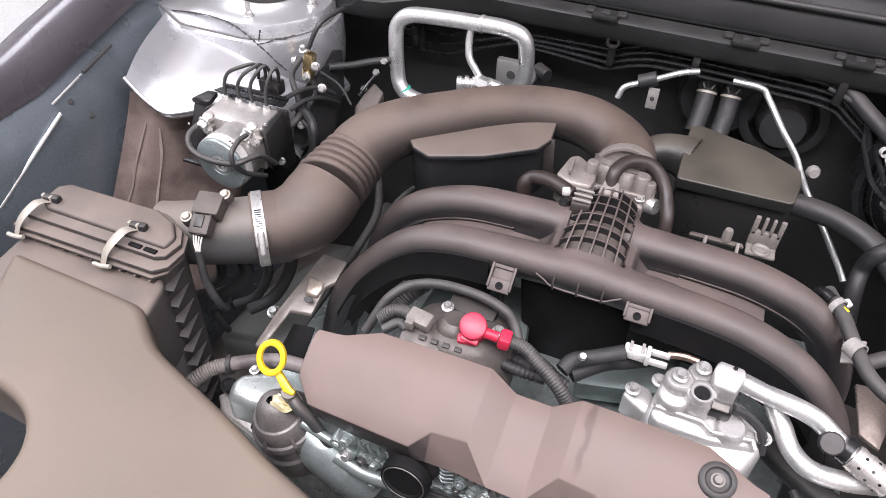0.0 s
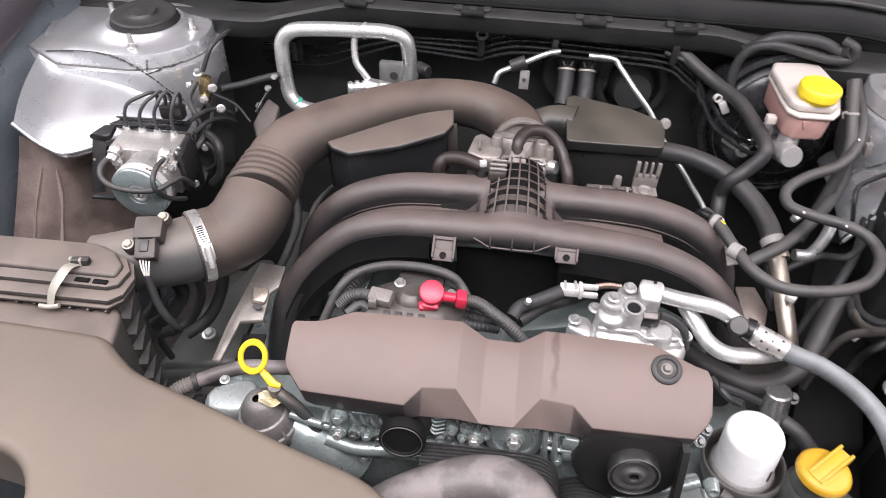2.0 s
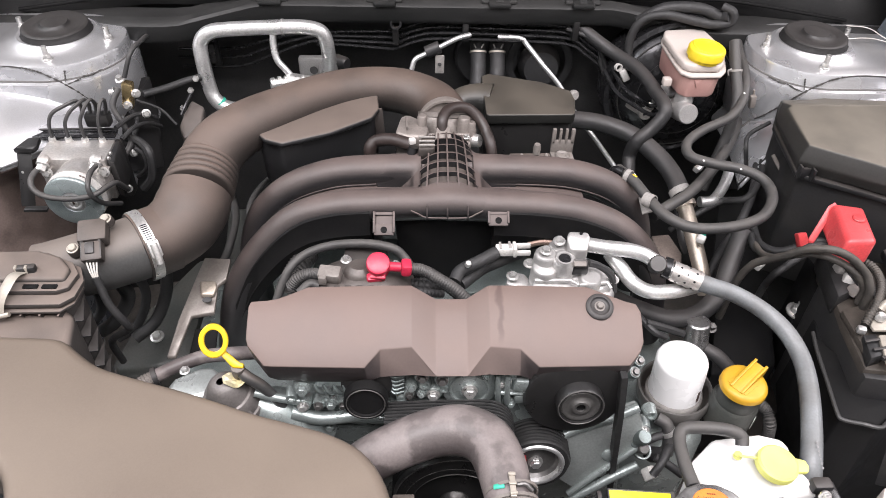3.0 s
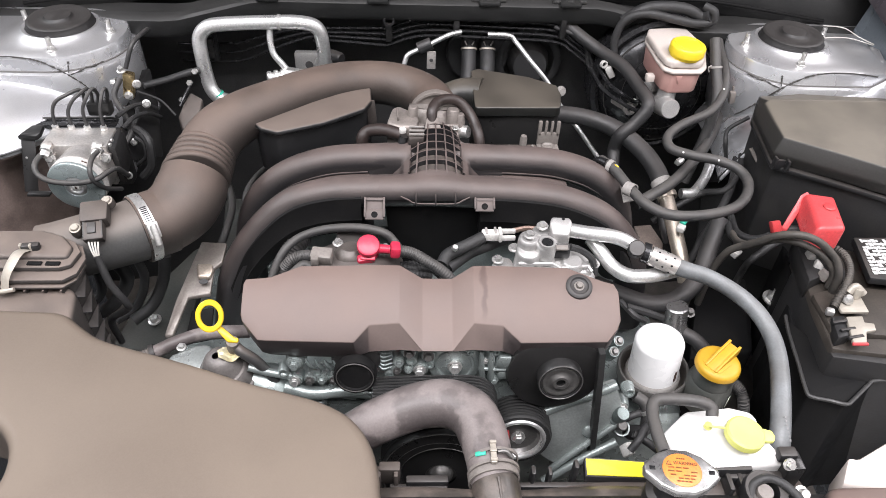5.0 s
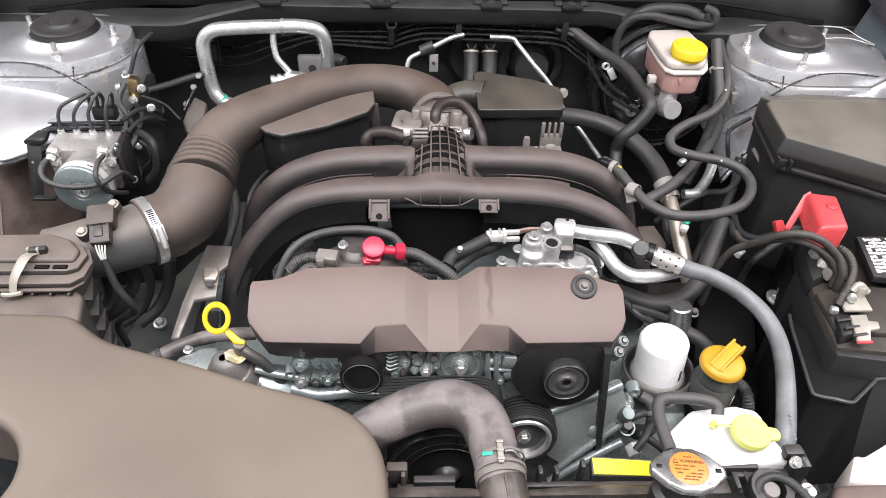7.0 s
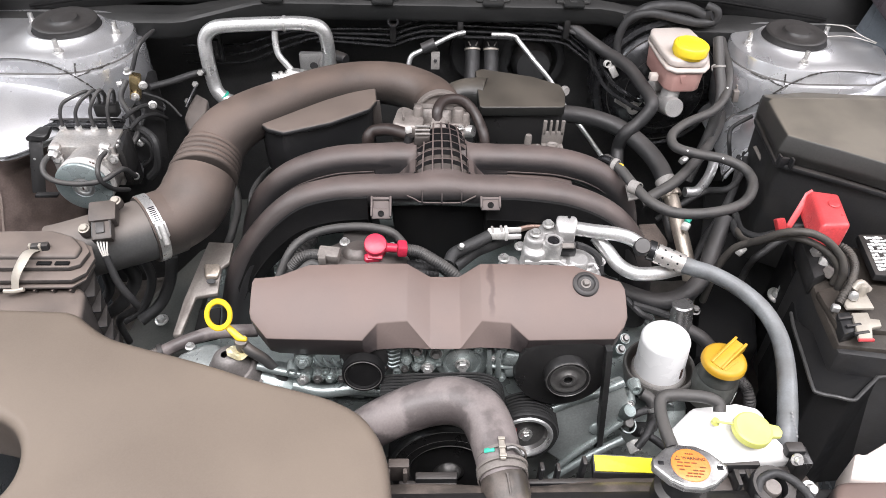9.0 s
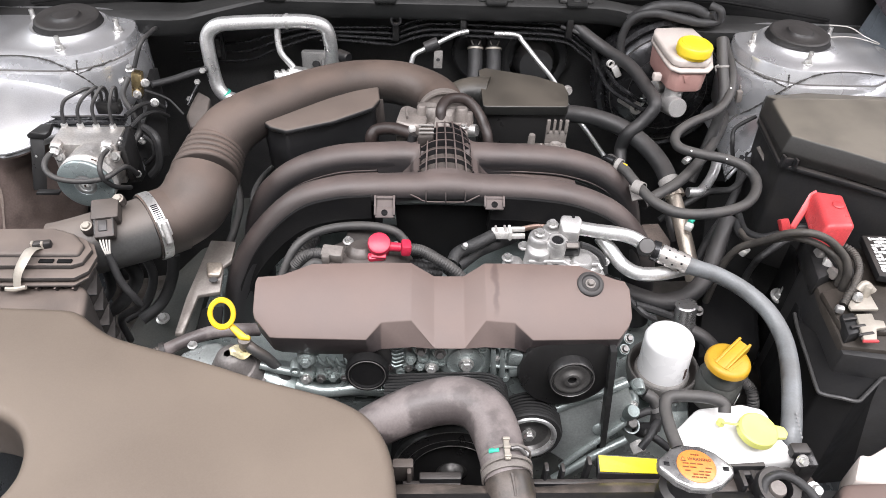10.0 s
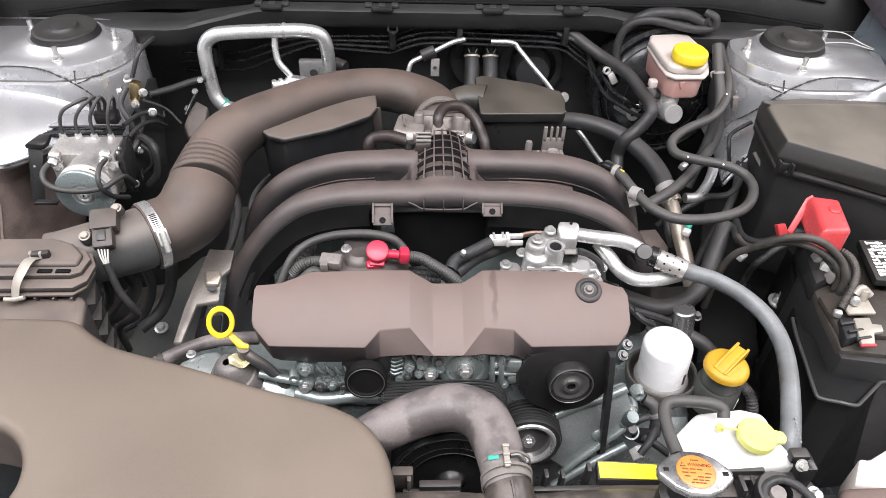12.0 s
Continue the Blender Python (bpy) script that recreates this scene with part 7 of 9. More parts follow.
part("label_plate", slab([(0.5139, -0.0843, 0.955), (0.6023, -0.0837, 0.955), (0.5793, -0.17, 0.955), (0.4982, -0.1579, 0.955)], 0.01, 0.002), M_BLACK, batt, "black label plate")
la, lb = Vector((0.5156, -0.0904, 0.9556)), Vector((0.5019, -0.1528, 0.9556))
for i in range(10):
    x0 = 0.003
    for j in range(9):
        w = (0.0028, 0.0045, 0.0034, 0.0052)[(i * 5 + j * 3) % 4]
        if (i * 3 + j * 5) % 11 != 3:
            part("print_bar", box(la.lerp(lb, 0.03 + 0.102 * i) + Vector((x0 + w / 2, 0, 0)), (w, 0.0036 if (i + j) % 3 else 0.0058, 0.0005), 0), M_WHITEINK, batt, "white print")
        x0 += w + 0.0008
cl = part("terminal_clamp", slab([(0.4433, -0.2006, 0.95), (0.4535, -0.1863, 0.95), (0.4766, -0.1844, 0.95), (0.4744, -0.2075, 0.95), (0.4431, -0.2076, 0.95)], 0.004, 0.0012), M_LEAD, batt, "beige battery terminal clamp")
part("clamp_strap", slab([(0.4466, -0.2125, 0.948), (0.4655, -0.2116, 0.948), (0.4633, -0.221, 0.948), (0.4731, -0.2226, 0.948), (0.4704, -0.2326, 0.948), (0.4598, -0.2334, 0.947), (0.453, -0.2487, 0.946), (0.4382, -0.2487, 0.946)], 0.005, 0.0012), M_LEAD, cl)
part("clamp_post", lathe([(0, 0.008), (0.0042, 0.008), (0.005, 0.006), (0.0055, 0.0), (0.0055, -0.01)], pose(*(0.4693, -0.1841, 0.955)), 20), M_LEAD, cl)
part("clamp_saddle", tube([(0.4601, -0.1834, 0.956), (0.4663, -0.1806, 0.963), (0.4762, -0.1851, 0.956)], 0.0042, 10, 5), M_LEAD, cl)
part("clamp_nut", lathe([(0, 0.008), (0.0035, 0.008), (0.0055, 0.005), (0.0055, 0)], pose(*(0.4548, -0.1937, 0.952)), 6), M_STEEL, cl)
part("red_strip", box((0.4448, -0.2506, 0.9455), (0.017, 0.003, 0.003), 0.0005), M_RED, cl, "thin red strip below the clamp")
part("tray", slab([(0.468, -0.0297, 0.9), (0.4693, -0.0752, 0.9), (0.4401, -0.2355, 0.9), (0.4718, -0.2555, 0.86), (0.4232, -0.2473, 0.86), (0.4218, -0.1837, 0.88)], 0.14, 0.004), M_PITCH, batt, "black battery tray side")
part("tray_edge", tube([(0.4152, -0.1659, 0.9), (0.4079, -0.193, 0.9), (0.4026, -0.2328, 0.897), (0.3978, -0.2704, 0.893), (0.4011, -0.278, 0.892), (0.4196, -0.2833, 0.892), (0.4347, -0.2878, 0.892), (0.4442, -0.2827, 0.893), (0.4689, -0.2648, 0.897), (0.478, -0.2611, 0.898), (0.5293, -0.2583, 0.9)], 0.0022, 8, 3), M_TRAYEDGE, batt, "worn grey tray edge")
part("tray_front", slab([(0.4184, -0.1657, 0.895), (0.4012, -0.2719, 0.889), (0.4382, -0.2834, 0.889), (0.4779, -0.2586, 0.894), (0.5331, -0.255, 0.896), (0.5421, -0.2359, 0.9), (0.4459, -0.2232, 0.9)], (0, -0.01, -0.2), 0.003), M_PITCH, batt, "black moulded tray front")
redc = thing("terminal_cover", (0.4874, -0.057, 0.96), "red plastic positive terminal cover with a hinged arm", "terminal cover")
part("cover", slab([(0.4502, -0.0534, 1), (0.4833, -0.0611, 1), (0.4718, -0.12, 0.997), (0.438, -0.1194, 0.997)], (-0.006, -0.003, -0.03), 0.005, 0.08, 4), M_RED, redc, smooth=60)
part("boss", lathe([(0, 0.0012), (0.006, 0.0016), (0.0068, 0.0012), (0.0075, 0.0)], pose(*(0.4675, -0.0819, 0.9992)), 24), M_RED, redc)
part("arm", slab([(0.4436, -0.0568, 0.998), (0.4547, -0.0499, 0.999), (0.4559, -0.0553, 0.997), (0.43, -0.0802, 0.962), (0.424, -0.0758, 0.962)], 0.006, 0.0014), M_RED, redc)
part("hinge", slab([(0.4086, -0.0774, 0.972), (0.4205, -0.074, 0.972), (0.4261, -0.0758, 0.962), (0.4254, -0.0795, 0.956), (0.4175, -0.0812, 0.952)], (0.0, 0.008, -0.006), 0.0016), M_RED, redc)
for pts, r in (([(0.3837, -0.0268, 0.93), (0.3798, -0.0548, 0.93), (0.3893, -0.0763, 0.935), (0.4061, -0.0838, 0.945), (0.4286, -0.0793, 0.955), (0.4474, -0.0842, 0.96), (0.4599, -0.099, 0.958), (0.4664, -0.1205, 0.955), (0.4725, -0.1409, 0.95), (0.4705, -0.1549, 0.945)], 0.0044),
               ([(0.402, -0.0657, 0.84), (0.4019, -0.0697, 0.88), (0.3906, -0.0949, 0.925), (0.4, -0.0936, 0.935), (0.4121, -0.0902, 0.945), (0.4274, -0.0891, 0.955), (0.4459, -0.0926, 0.958), (0.456, -0.1093, 0.956), (0.459, -0.1264, 0.953), (0.4626, -0.139, 0.95)], 0.0044),
               ([(0.3967, -0.007, 0.925), (0.3928, -0.0394, 0.925), (0.4031, -0.0616, 0.932), (0.4185, -0.0705, 0.945), (0.4304, -0.0715, 0.955), (0.4513, -0.0801, 0.962), (0.466, -0.0973, 0.962)], 0.0046)):
    hose("battery_cable", pts, r, M_HARNESS, "black taped battery cable", seg=12, steps=8)
hose("battery_cable", [(0.456, -0.1066, 0.96), (0.468, -0.112, 0.962), (0.4768, -0.1213, 0.963), (0.4778, -0.1375, 0.963), (0.4718, -0.1568, 0.961), (0.4593, -0.1762, 0.957), (0.4477, -0.1884, 0.952), (0.4395, -0.1977, 0.947)], 0.0044, M_DUSTCABLE, "ribbed dusty conduit curving to the battery terminal", seg=14, steps=8, ribs=(0.0036, 0.0005))
for pts, r in (([(0.35, -0.086, 0.84), (0.3525, -0.0865, 0.9), (0.36, -0.0915, 0.936), (0.372, -0.102, 0.955), (0.38, -0.113, 0.97), (0.39, -0.121, 0.985), (0.401, -0.13, 0.995), (0.415, -0.136, 0.998), (0.431, -0.141, 0.993), (0.444, -0.146, 0.984), (0.453, -0.153, 0.974), (0.457, -0.161, 0.96), (0.4575, -0.164, 0.938)], 0.0046),
               ([(0.382, -0.047, 0.93), (0.377, -0.077, 0.94), (0.38, -0.1, 0.955), (0.389, -0.114, 0.972), (0.402, -0.123, 0.982), (0.417, -0.134, 0.985), (0.432, -0.14, 0.98), (0.445, -0.148, 0.972), (0.455, -0.154, 0.958), (0.456, -0.156, 0.938)], 0.0042)):
    hose("battery_cable", pts, r, M_DUSTCABLE, "dusty black cable arching over the battery", seg=12, steps=7)
part("cable_lug", box((0.4332, -0.2037, 0.946), (0.009, 0.008, 0.008), 0.002, (0, 0, -20)), M_STEEL, batt, "bright cable lug")
part("terminal_block", slab([(0.4336, -0.2087, 0.944), (0.449, -0.2061, 0.944), (0.4432, -0.2356, 0.944), (0.4265, -0.2405, 0.944)], 0.016, 0.002), M_BATT, batt, "black moulded terminal block")
for k in range(3):
    part("block_rib", box(Vector((0.4377, -0.2187, 0.9455)) + Vector((0.0035 * k, -0.011 * k, 0)), (0.018, 0.0035, 0.004), 0.0008, (0, 0, 10)), M_BLACK, batt)
for i, p in enumerate(((0.4585, -0.1101, 0.945), (0.4598, -0.1401, 0.942), (0.4589, -0.1232, 0.943))):
    single("cable_fitting", box(p, (0.022, 0.014, 0.012), 0.003, (10, 20, 30 * i)), (M_CONN, M_GREYPL, M_PALECONN)[i], "small dusty cable fitting on the battery lid", "fitting", "battery fittings")
hb = thing("bracket_bolt", (0.457, -0.0744, 0.84), "zinc bolt on a black bracket beside the battery", "bolt")
part("bracket", slab([(0.4547, -0.0549, 0.835), (0.4878, -0.0515, 0.835), (0.4883, -0.0826, 0.83), (0.4512, -0.0879, 0.83)], 0.008, 0.002), M_BLACK, hb)
hex_bolt(hb, (0.4584, -0.0725, 0.836), (0, -0.2, 1), r=0.009, h=0.01)
part("stud", lathe([(0, 0.014), (0.0035, 0.014), (0.0035, 0)], pose(*(0.4567, -0.0753, 0.842)), 10), M_STEEL, hb)
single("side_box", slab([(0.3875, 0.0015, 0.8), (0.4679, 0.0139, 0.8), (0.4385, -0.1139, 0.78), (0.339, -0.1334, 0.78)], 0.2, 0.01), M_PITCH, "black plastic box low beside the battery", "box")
for pts in ([(0.5436, 0.2366, 1.066), (0.5801, 0.2434, 1.068), (0.625, 0.2541, 1.064), (0.6636, 0.2408, 1.058)], [(0.5966, 0.2849, 1.07), (0.6259, 0.2775, 1.07), (0.6398, 0.2541, 1.066), (0.6599, 0.2422, 1.06)]):
    single("thin_wire", tube(pts, 0.0008, 6, 6), M_WIRE, "thin pale loose wire lying over the strut tower", "wire", "loose wires")


# ---- oil filter, filler cap, expansion tank ----
oilf = thing("oil_filter", (0.245, -0.195, 0.8), "glossy white oil filter standing in a drip tray", "oil filter")
fa = Vector((-0.07, 0.0, 1)).normalized()
ft = Vector((0.2604, -0.1923, 0.888))
fm = facing(ft, fa) @ Matrix.Scale(0.84, 4)
part("can", lathe([(0, 0.002), (0.02, 0.002), (0.029, 0.001), (0.0325, -0.002), (0.034, -0.006), (0.0348, -0.061), (0.0358, -0.065), (0.0358, -0.07), (0, -0.07)], fm, 48), M_WHITE, oilf)
part("gasket_rim", lathe([(0.0355, -0.0645), (0.0378, -0.067), (0.0388, -0.0705), (0.0388, -0.08), (0, -0.08)], fm, 48), M_CONN, oilf, "pale sealing ring at the base")
for i in range(5):
    mark = moved(box((0.035, 0, -0.041 - 0.0042 * i), (0.0008, 0.0042 + 0.001 * (i % 2), 0.0028), 0), fm @ pose(0, 0, 0, 0, 0, -52))
    part("print_bar", mark, M_INK, oilf, "small dark print")
part("tray_floor", lathe([(0.03, -0.0785), (0.0405, -0.076), (0.0438, -0.07), (0.0452, -0.0625)], fm, 56), M_TRAY, oilf, "dusty dished tray floor")
part("drip_tray", lathe([(0.036, -0.0795), (0.0412, -0.077), (0.0445, -0.071), (0.0458, -0.0615), (0.0472, -0.0592), (0.0495, -0.0594), (0.051, -0.0622), (0.0505, -0.074), (0.0465, -0.09), (0.038, -0.102), (0.028, -0.104)], fm, 56), M_TRAYRIM, oilf, "dusty grey dished drip tray")
oc = thing("oil_filler_cap", (0.318, -0.23, 0.84), "amber yellow oil filler cap with a raised grip", "oil filler cap")
om = facing((0.319, -0.2255, 0.8865), (0.0, -0.03, 1))
part("disc", lathe([(0, 0.002), (0.0205, 0.002), (0.0238, 0.0), (0.025, -0.0025), (0.0252, -0.0075), (0.0228, -0.009), (0, -0.009)], om, 40), M_ORANGE, oc)
for gy in (-0.0065, 0.0065):
    part("grip_wall", moved(slab([(-0.018, gy - 0.0016, 0.004), (0.006, gy - 0.0016, 0.011), (0.026, gy - 0.0016, 0.014), (0.026, gy + 0.0016, 0.014), (0.006, gy + 0.0016, 0.011), (-0.018, gy + 0.0016, 0.004)], 0.012, 0.0008), om @ pose(0, 0, 0, 0, 0, 38)), M_ORANGE, oc)
part("grip_floor", moved(slab([(-0.018, -0.0065, 0.003), (0.006, -0.0065, 0.009), (0.024, -0.0065, 0.0115), (0.024, 0.0065, 0.0115), (0.006, 0.0065, 0.009), (-0.018, 0.0065, 0.003)], 0.009, 0.0005), om @ pose(0, 0, 0, 0, 0, 38)), M_ORANGE, oc)
part("grip_web", moved(slab([(-0.016, -0.012, 0.0028), (0.008, -0.012, 0.0028), (0.008, 0.012, 0.0028), (-0.016, 0.012, 0.0028)], 0.003, 0.0012), om @ pose(0, 0, 0, 0, 0, 35)), M_ORANGE, oc)
part("neck", lathe([(0.0205, -0.008), (0.021, -0.022), (0.0228, -0.025), (0.0225, -0.03), (0.0255, -0.034), (0.0255, -0.07), (0, -0.07)], om, 30), M_RAIL, oc, "dark filler neck")
part("neck_print", moved(box((0.0263, 0, -0.052), (0.0006, 0.008, 0.014), 0), om @ pose(0, 0, 0, 0, 0, -40)), M_WHITEINK, oc)
hose("corrugated_conduit", [(0.3435, -0.2227, 0.85), (0.3565, -0.2289, 0.84), (0.3603, -0.24, 0.83), (0.3685, -0.2382, 0.8)], 0.0065, M_HOSE, "grey corrugated conduit beside the filler neck", seg=14, ribs=(0.003, 0.0006))
hose("coolant_hose", [(0.3145, -0.1377, 0.84), (0.331, -0.1476, 0.835), (0.3478, -0.158, 0.82)], 0.009, M_RUBBER, "short black hose behind the oil filter", seg=12)

tank = thing("coolant_overflow_tank", (0.275, -0.34, 0.85), "white plastic coolant overflow tank with a lime cap", "expansion tank")
part("tank_body", slab([(0.2373, -0.3268, 0.935), (0.2825, -0.3217, 0.935), (0.3018, -0.3272, 0.935), (0.3061, -0.3364, 0.935), (0.3051, -0.3472, 0.932), (0.3151, -0.3651, 0.928), (0.3282, -0.3663, 0.925), (0.3215, -0.3762, 0.92), (0.2568, -0.3803, 0.92), (0.2197, -0.3725, 0.925), (0.2102, -0.3488, 0.93)], 0.085, 0.009, -0.05, 4), M_TANK, tank)
tm = facing((0.2832, -0.3577, 0.942), (0.02, -0.06, 1), -8)
tcap = part("cap", lathe([(0, 0.003), (0.012, 0.003), (0.0165, 0.0035), (0.0185, 0.002), (0.019, -0.001), (0.019, -0.005), (0, -0.005)], tm @ Matrix.Scale(0.95, 4), 40), M_LIME, tank, "translucent lime yellow cap")
part("cap_tab", moved(slab([(0.013, -0.0075, 0.002), (0.025, -0.006, 0.002), (0.0275, 0.0, 0.002), (0.025, 0.006, 0.002), (0.013, 0.0075, 0.002)], 0.005, 0.0015), tm), M_LIME, tcap)
part("cap_strap", moved(box((-0.025, 0.003, 0.0), (0.016, 0.002, 0.0015), 0.0004), tm), M_LIME, tcap)
part("strap_pin", lathe([(0, 0.004), (0.0035, 0.004), (0.004, 0.0)], pose(*(0.2523, -0.3471, 0.937)), 12), M_LIME, tcap)
hose("overflow_hose", [(0.2538, -0.3443, 0.95), (0.2535, -0.3377, 0.955), (0.2416, -0.3334, 0.958), (0.2208, -0.3307, 0.958), (0.2032, -0.3311, 0.957), (0.1966, -0.3412, 0.955), (0.1947, -0.3641, 0.955), (0.1957, -0.3864, 0.955)], 0.0058, M_HOSE, "grey rubber overflow hose from the radiator neck to the tank", seg=14)
blk = thing("tank_mount", (0.3376, -0.3656, 0.9), "black plastic tank mounting block with a bolt", "mount")
part("block", box((0.3267, -0.3772, 0.912), (0.016, 0.02, 0.034), 0.002), M_SOOT, blk)
part("block_top", box((0.3218, -0.3712, 0.928), (0.018, 0.012, 0.012), 0.003), M_BLACK, blk)
hex_bolt(blk, (0.3158, -0.3857, 0.935), (0.1, -0.8, 0.5), r=0.004, h=0.006)

# ---- radiator neck, cap and label ----
rad = thing("radiator_pressure_cap", (0.207, -0.41, 0.93), "polished steel radiator cap with an orange warning label", "radiator cap")
rm = facing((0.2027, -0.4092, 0.962), (0.0, 0.0, 1), -6) @ Matrix.Diagonal((0.96, 0.92, 1, 1))
part("wing_plate", moved(slab([(-0.033, -0.004, 0.002), (-0.02, -0.017, 0.002), (-0.008, -0.0225, 0.002), (0.008, -0.0225, 0.002), (0.02, -0.017, 0.002), (0.033, -0.004, 0.002), (0.033, 0.004, 0.002), (0.02, 0.017, 0.002),
                               (0.008, 0.0225, 0.002), (-0.008, 0.0225, 0.002), (-0.02, 0.017, 0.002), (-0.033, 0.004, 0.002)], 0.009, 0.0025, 0.03, 3), rm), M_CAPSTEEL, rad)
rl = rm @ Matrix.Diagonal((0.84, 0.84, 1, 1))
part("label_disc", lathe([(0, 0.0032), (0.0195, 0.0032), (0.0205, 0.0026), (0.0205, 0.0015)], rl, 44), M_LABELO, rad, "round orange warning label")
part("neck", lathe([(0.018, -0.004), (0.018, -0.03), (0.024, -0.034), (0.024, -0.05)], rm, 30), M_BLACK, rad, "black radiator neck")
words = bpy.data.curves.new("warning_text", "FONT")
words.body, words.size, words.extrude, words.align_x = "WARNING", 0.0052, 0.0001, "CENTER"
txt = new("warning_text", words)
dep = bpy.context.evaluated_depsgraph_get()
flat = bpy.data.meshes.new_from_object(txt.evaluated_get(dep))
bpy.data.objects.remove(txt)
wb = bmesh.new()
wb.from_mesh(flat)
part("warning_text", moved(wb, rl @ pose(0.004, 0.006, 0.0035)), M_INK, rad, "the word WARNING in dark print")
part("warning_triangle", moved(slab([(-0.0165, 0.0048, 0.0036), (-0.0105, 0.0048, 0.0036), (-0.0135, 0.0102, 0.0036)], 0.0004, 0), rl), M_INK, rad)
part("triangle_centre", moved(slab([(-0.0154, 0.0055, 0.0039), (-0.0116, 0.0055, 0.0039), (-0.0135, 0.0088, 0.0039)], 0.0003, 0), rl), M_LABELO, rad)
for i, (y, w) in enumerate(((0.0135, 0.009), (0.002, 0.03), (-0.0025, 0.032), (-0.007, 0.028), (-0.011, 0.024), (-0.0145, 0.016))):
    for k in range(4):
        if (i + k) % 5 == 4:
            continue
        part("print_bar", moved(box((-w / 2 + w / 4 * (k + 0.5), y, 0.0034), (w / 4 * 0.8, 0.0014, 0.0004), 0), rl), M_WARNINK, rad)
for s in (-1, 1):
    part("stamp_mark", moved(box((0.0262 * s, 0, 0.0024), (0.005, 0.004, 0.0006), 0.0002), rm), M_DARKSTEEL, rad)
lab = thing("yellow_label", (0.1676, -0.367, 0.9), "plain yellow rectangular sticker on the radiator tank", "label")
part("sticker", slab([(0.1391, -0.3604, 0.9055), (0.1931, -0.3665, 0.9085), (0.1937, -0.3771, 0.9005), (0.1398, -0.3723, 0.8975)], 0.001, 0), M_LABELY, lab)
part("backing", slab([(0.1384, -0.3573, 0.9035), (0.1985, -0.3641, 0.9065), (0.1981, -0.3777, 0.8975), (0.138, -0.3729, 0.8945)], 0.01, 0.001), M_BLACK, lab, "black plastic backing plate")
tk = thing("radiator_tank", (0.05, -0.4, 0.86), "black plastic radiator end tank with moulded ribs", "radiator tank")
def tank_top(u, v):
    x, y = -0.075 + 0.27 * u, -0.38 - 0.09 * v
    return (x, y, 0.899 + 0.004 * math.sin(9 * u) * math.sin(5 * v + 1) - 0.012 * (1 - min(1.0, v / 0.12)) ** 2 + 0.006 * step((v - 0.5) / 0.3))


part("tank_top", sheet(tank_top, np.linspace(0, 1, 24), np.linspace(0, 1, 16), 0.04), M_TANKTOP, tk, "dusty mottled tank top", smooth=60)
part("tank_tube", tube([(0.1, -0.39, 0.868), (0.1699, -0.3841, 0.872), (0.224, -0.3843, 0.876), (0.2703, -0.3871, 0.88), (0.3439, -0.3868, 0.876)], 0.019, 18, 5), M_DUSTBLK, tk)
part("hose_neck", tube([(0.0496, -0.3777, 0.902), (0.0512, -0.3869, 0.899), (0.0535, -0.408, 0.892)], [0.0205, 0.0225, 0.0235], 28, 5), M_TANKTOP, tk)
part("neck_seam", tube([(0.0512, -0.389, 0.9222), (0.0525, -0.398, 0.9195), (0.0535, -0.408, 0.9158)], 0.0014, 8, 4), M_TANKTOP, tk)
for p, sz in (((-0.0475, -0.366, 0.892), (0.02, 0.01, 0.024)), ((-0.058, -0.3705, 0.884), (0.005, 0.012, 0.036)), ((-0.0415, -0.3705, 0.884), (0.0045, 0.012, 0.036)), ((-0.012, -0.373, 0.888), (0.04, 0.008, 0.01)), ((-0.02, -0.3765, 0.878), (0.055, 0.006, 0.016)),
              ((0.0885, -0.3695, 0.884), (0.0045, 0.01, 0.036)), ((0.105, -0.368, 0.883), (0.004, 0.01, 0.03)), ((0.13, -0.3645, 0.884), (0.0045, 0.01, 0.04)), ((0.1, -0.375, 0.875), (0.085, 0.006, 0.02)),
              ((0.272, -0.3755, 0.912), (0.036, 0.012, 0.014)), ((0.2935, -0.382, 0.906), (0.052, 0.008, 0.012)), ((0.2675, -0.388, 0.905), (0.005, 0.02, 0.016)), ((0.2785, -0.389, 0.905), (0.005, 0.02, 0.016)), ((0.29, -0.3895, 0.905), (0.005, 0.016, 0.016))):
    part("tank_clip", box(p, sz, 0.0016), M_DUSTBLK if p[0] < -0.04 else M_BLACK, tk)
cn = thing("round_plug", (0.2952, -0.3996, 0.915), "ribbed black round plug on the radiator support", "plug")
part("ring", lathe([(0.012, 0.004), (0.019, 0.004), (0.02, 0.002), (0.02, -0.01), (0.012, -0.01), (0.012, 0.004)], facing((0.2943, -0.4018, 0.915), (0, -0.2, 1)), 32), M_BLACK, cn)
part("core", lathe([(0, 0.002), (0.007, 0.002), (0.008, 0), (0.008, -0.01)], facing((0.2943, -0.4018, 0.915), (0, -0.2, 1)), 24), M_GREYPL, cn)
hose("battery_cable", [(0.2785, -0.412, 0.912), (0.283, -0.397, 0.918), (0.2975, -0.3915, 0.921), (0.3095, -0.397, 0.922), (0.319, -0.408, 0.92), (0.327, -0.421, 0.914)], 0.0042, M_HARNESS, "black cable looped on the radiator support", seg=10)
single("support_nut", lathe([(0, 0.009), (0.004, 0.009), (0.0048, 0.0075), (0.0048, 0.003), (0.0078, 0.002), (0.0078, 0)], facing((0.326, -0.404, 0.915), (0.1, -0.5, 0.85)), 12), M_STEEL, "bright flanged nut on the radiator support", "nut")
hl = thing("headlamp", (0.4076, -0.3785, 0.9), "back of a headlamp with a clear cover and dark top", "headlamp")
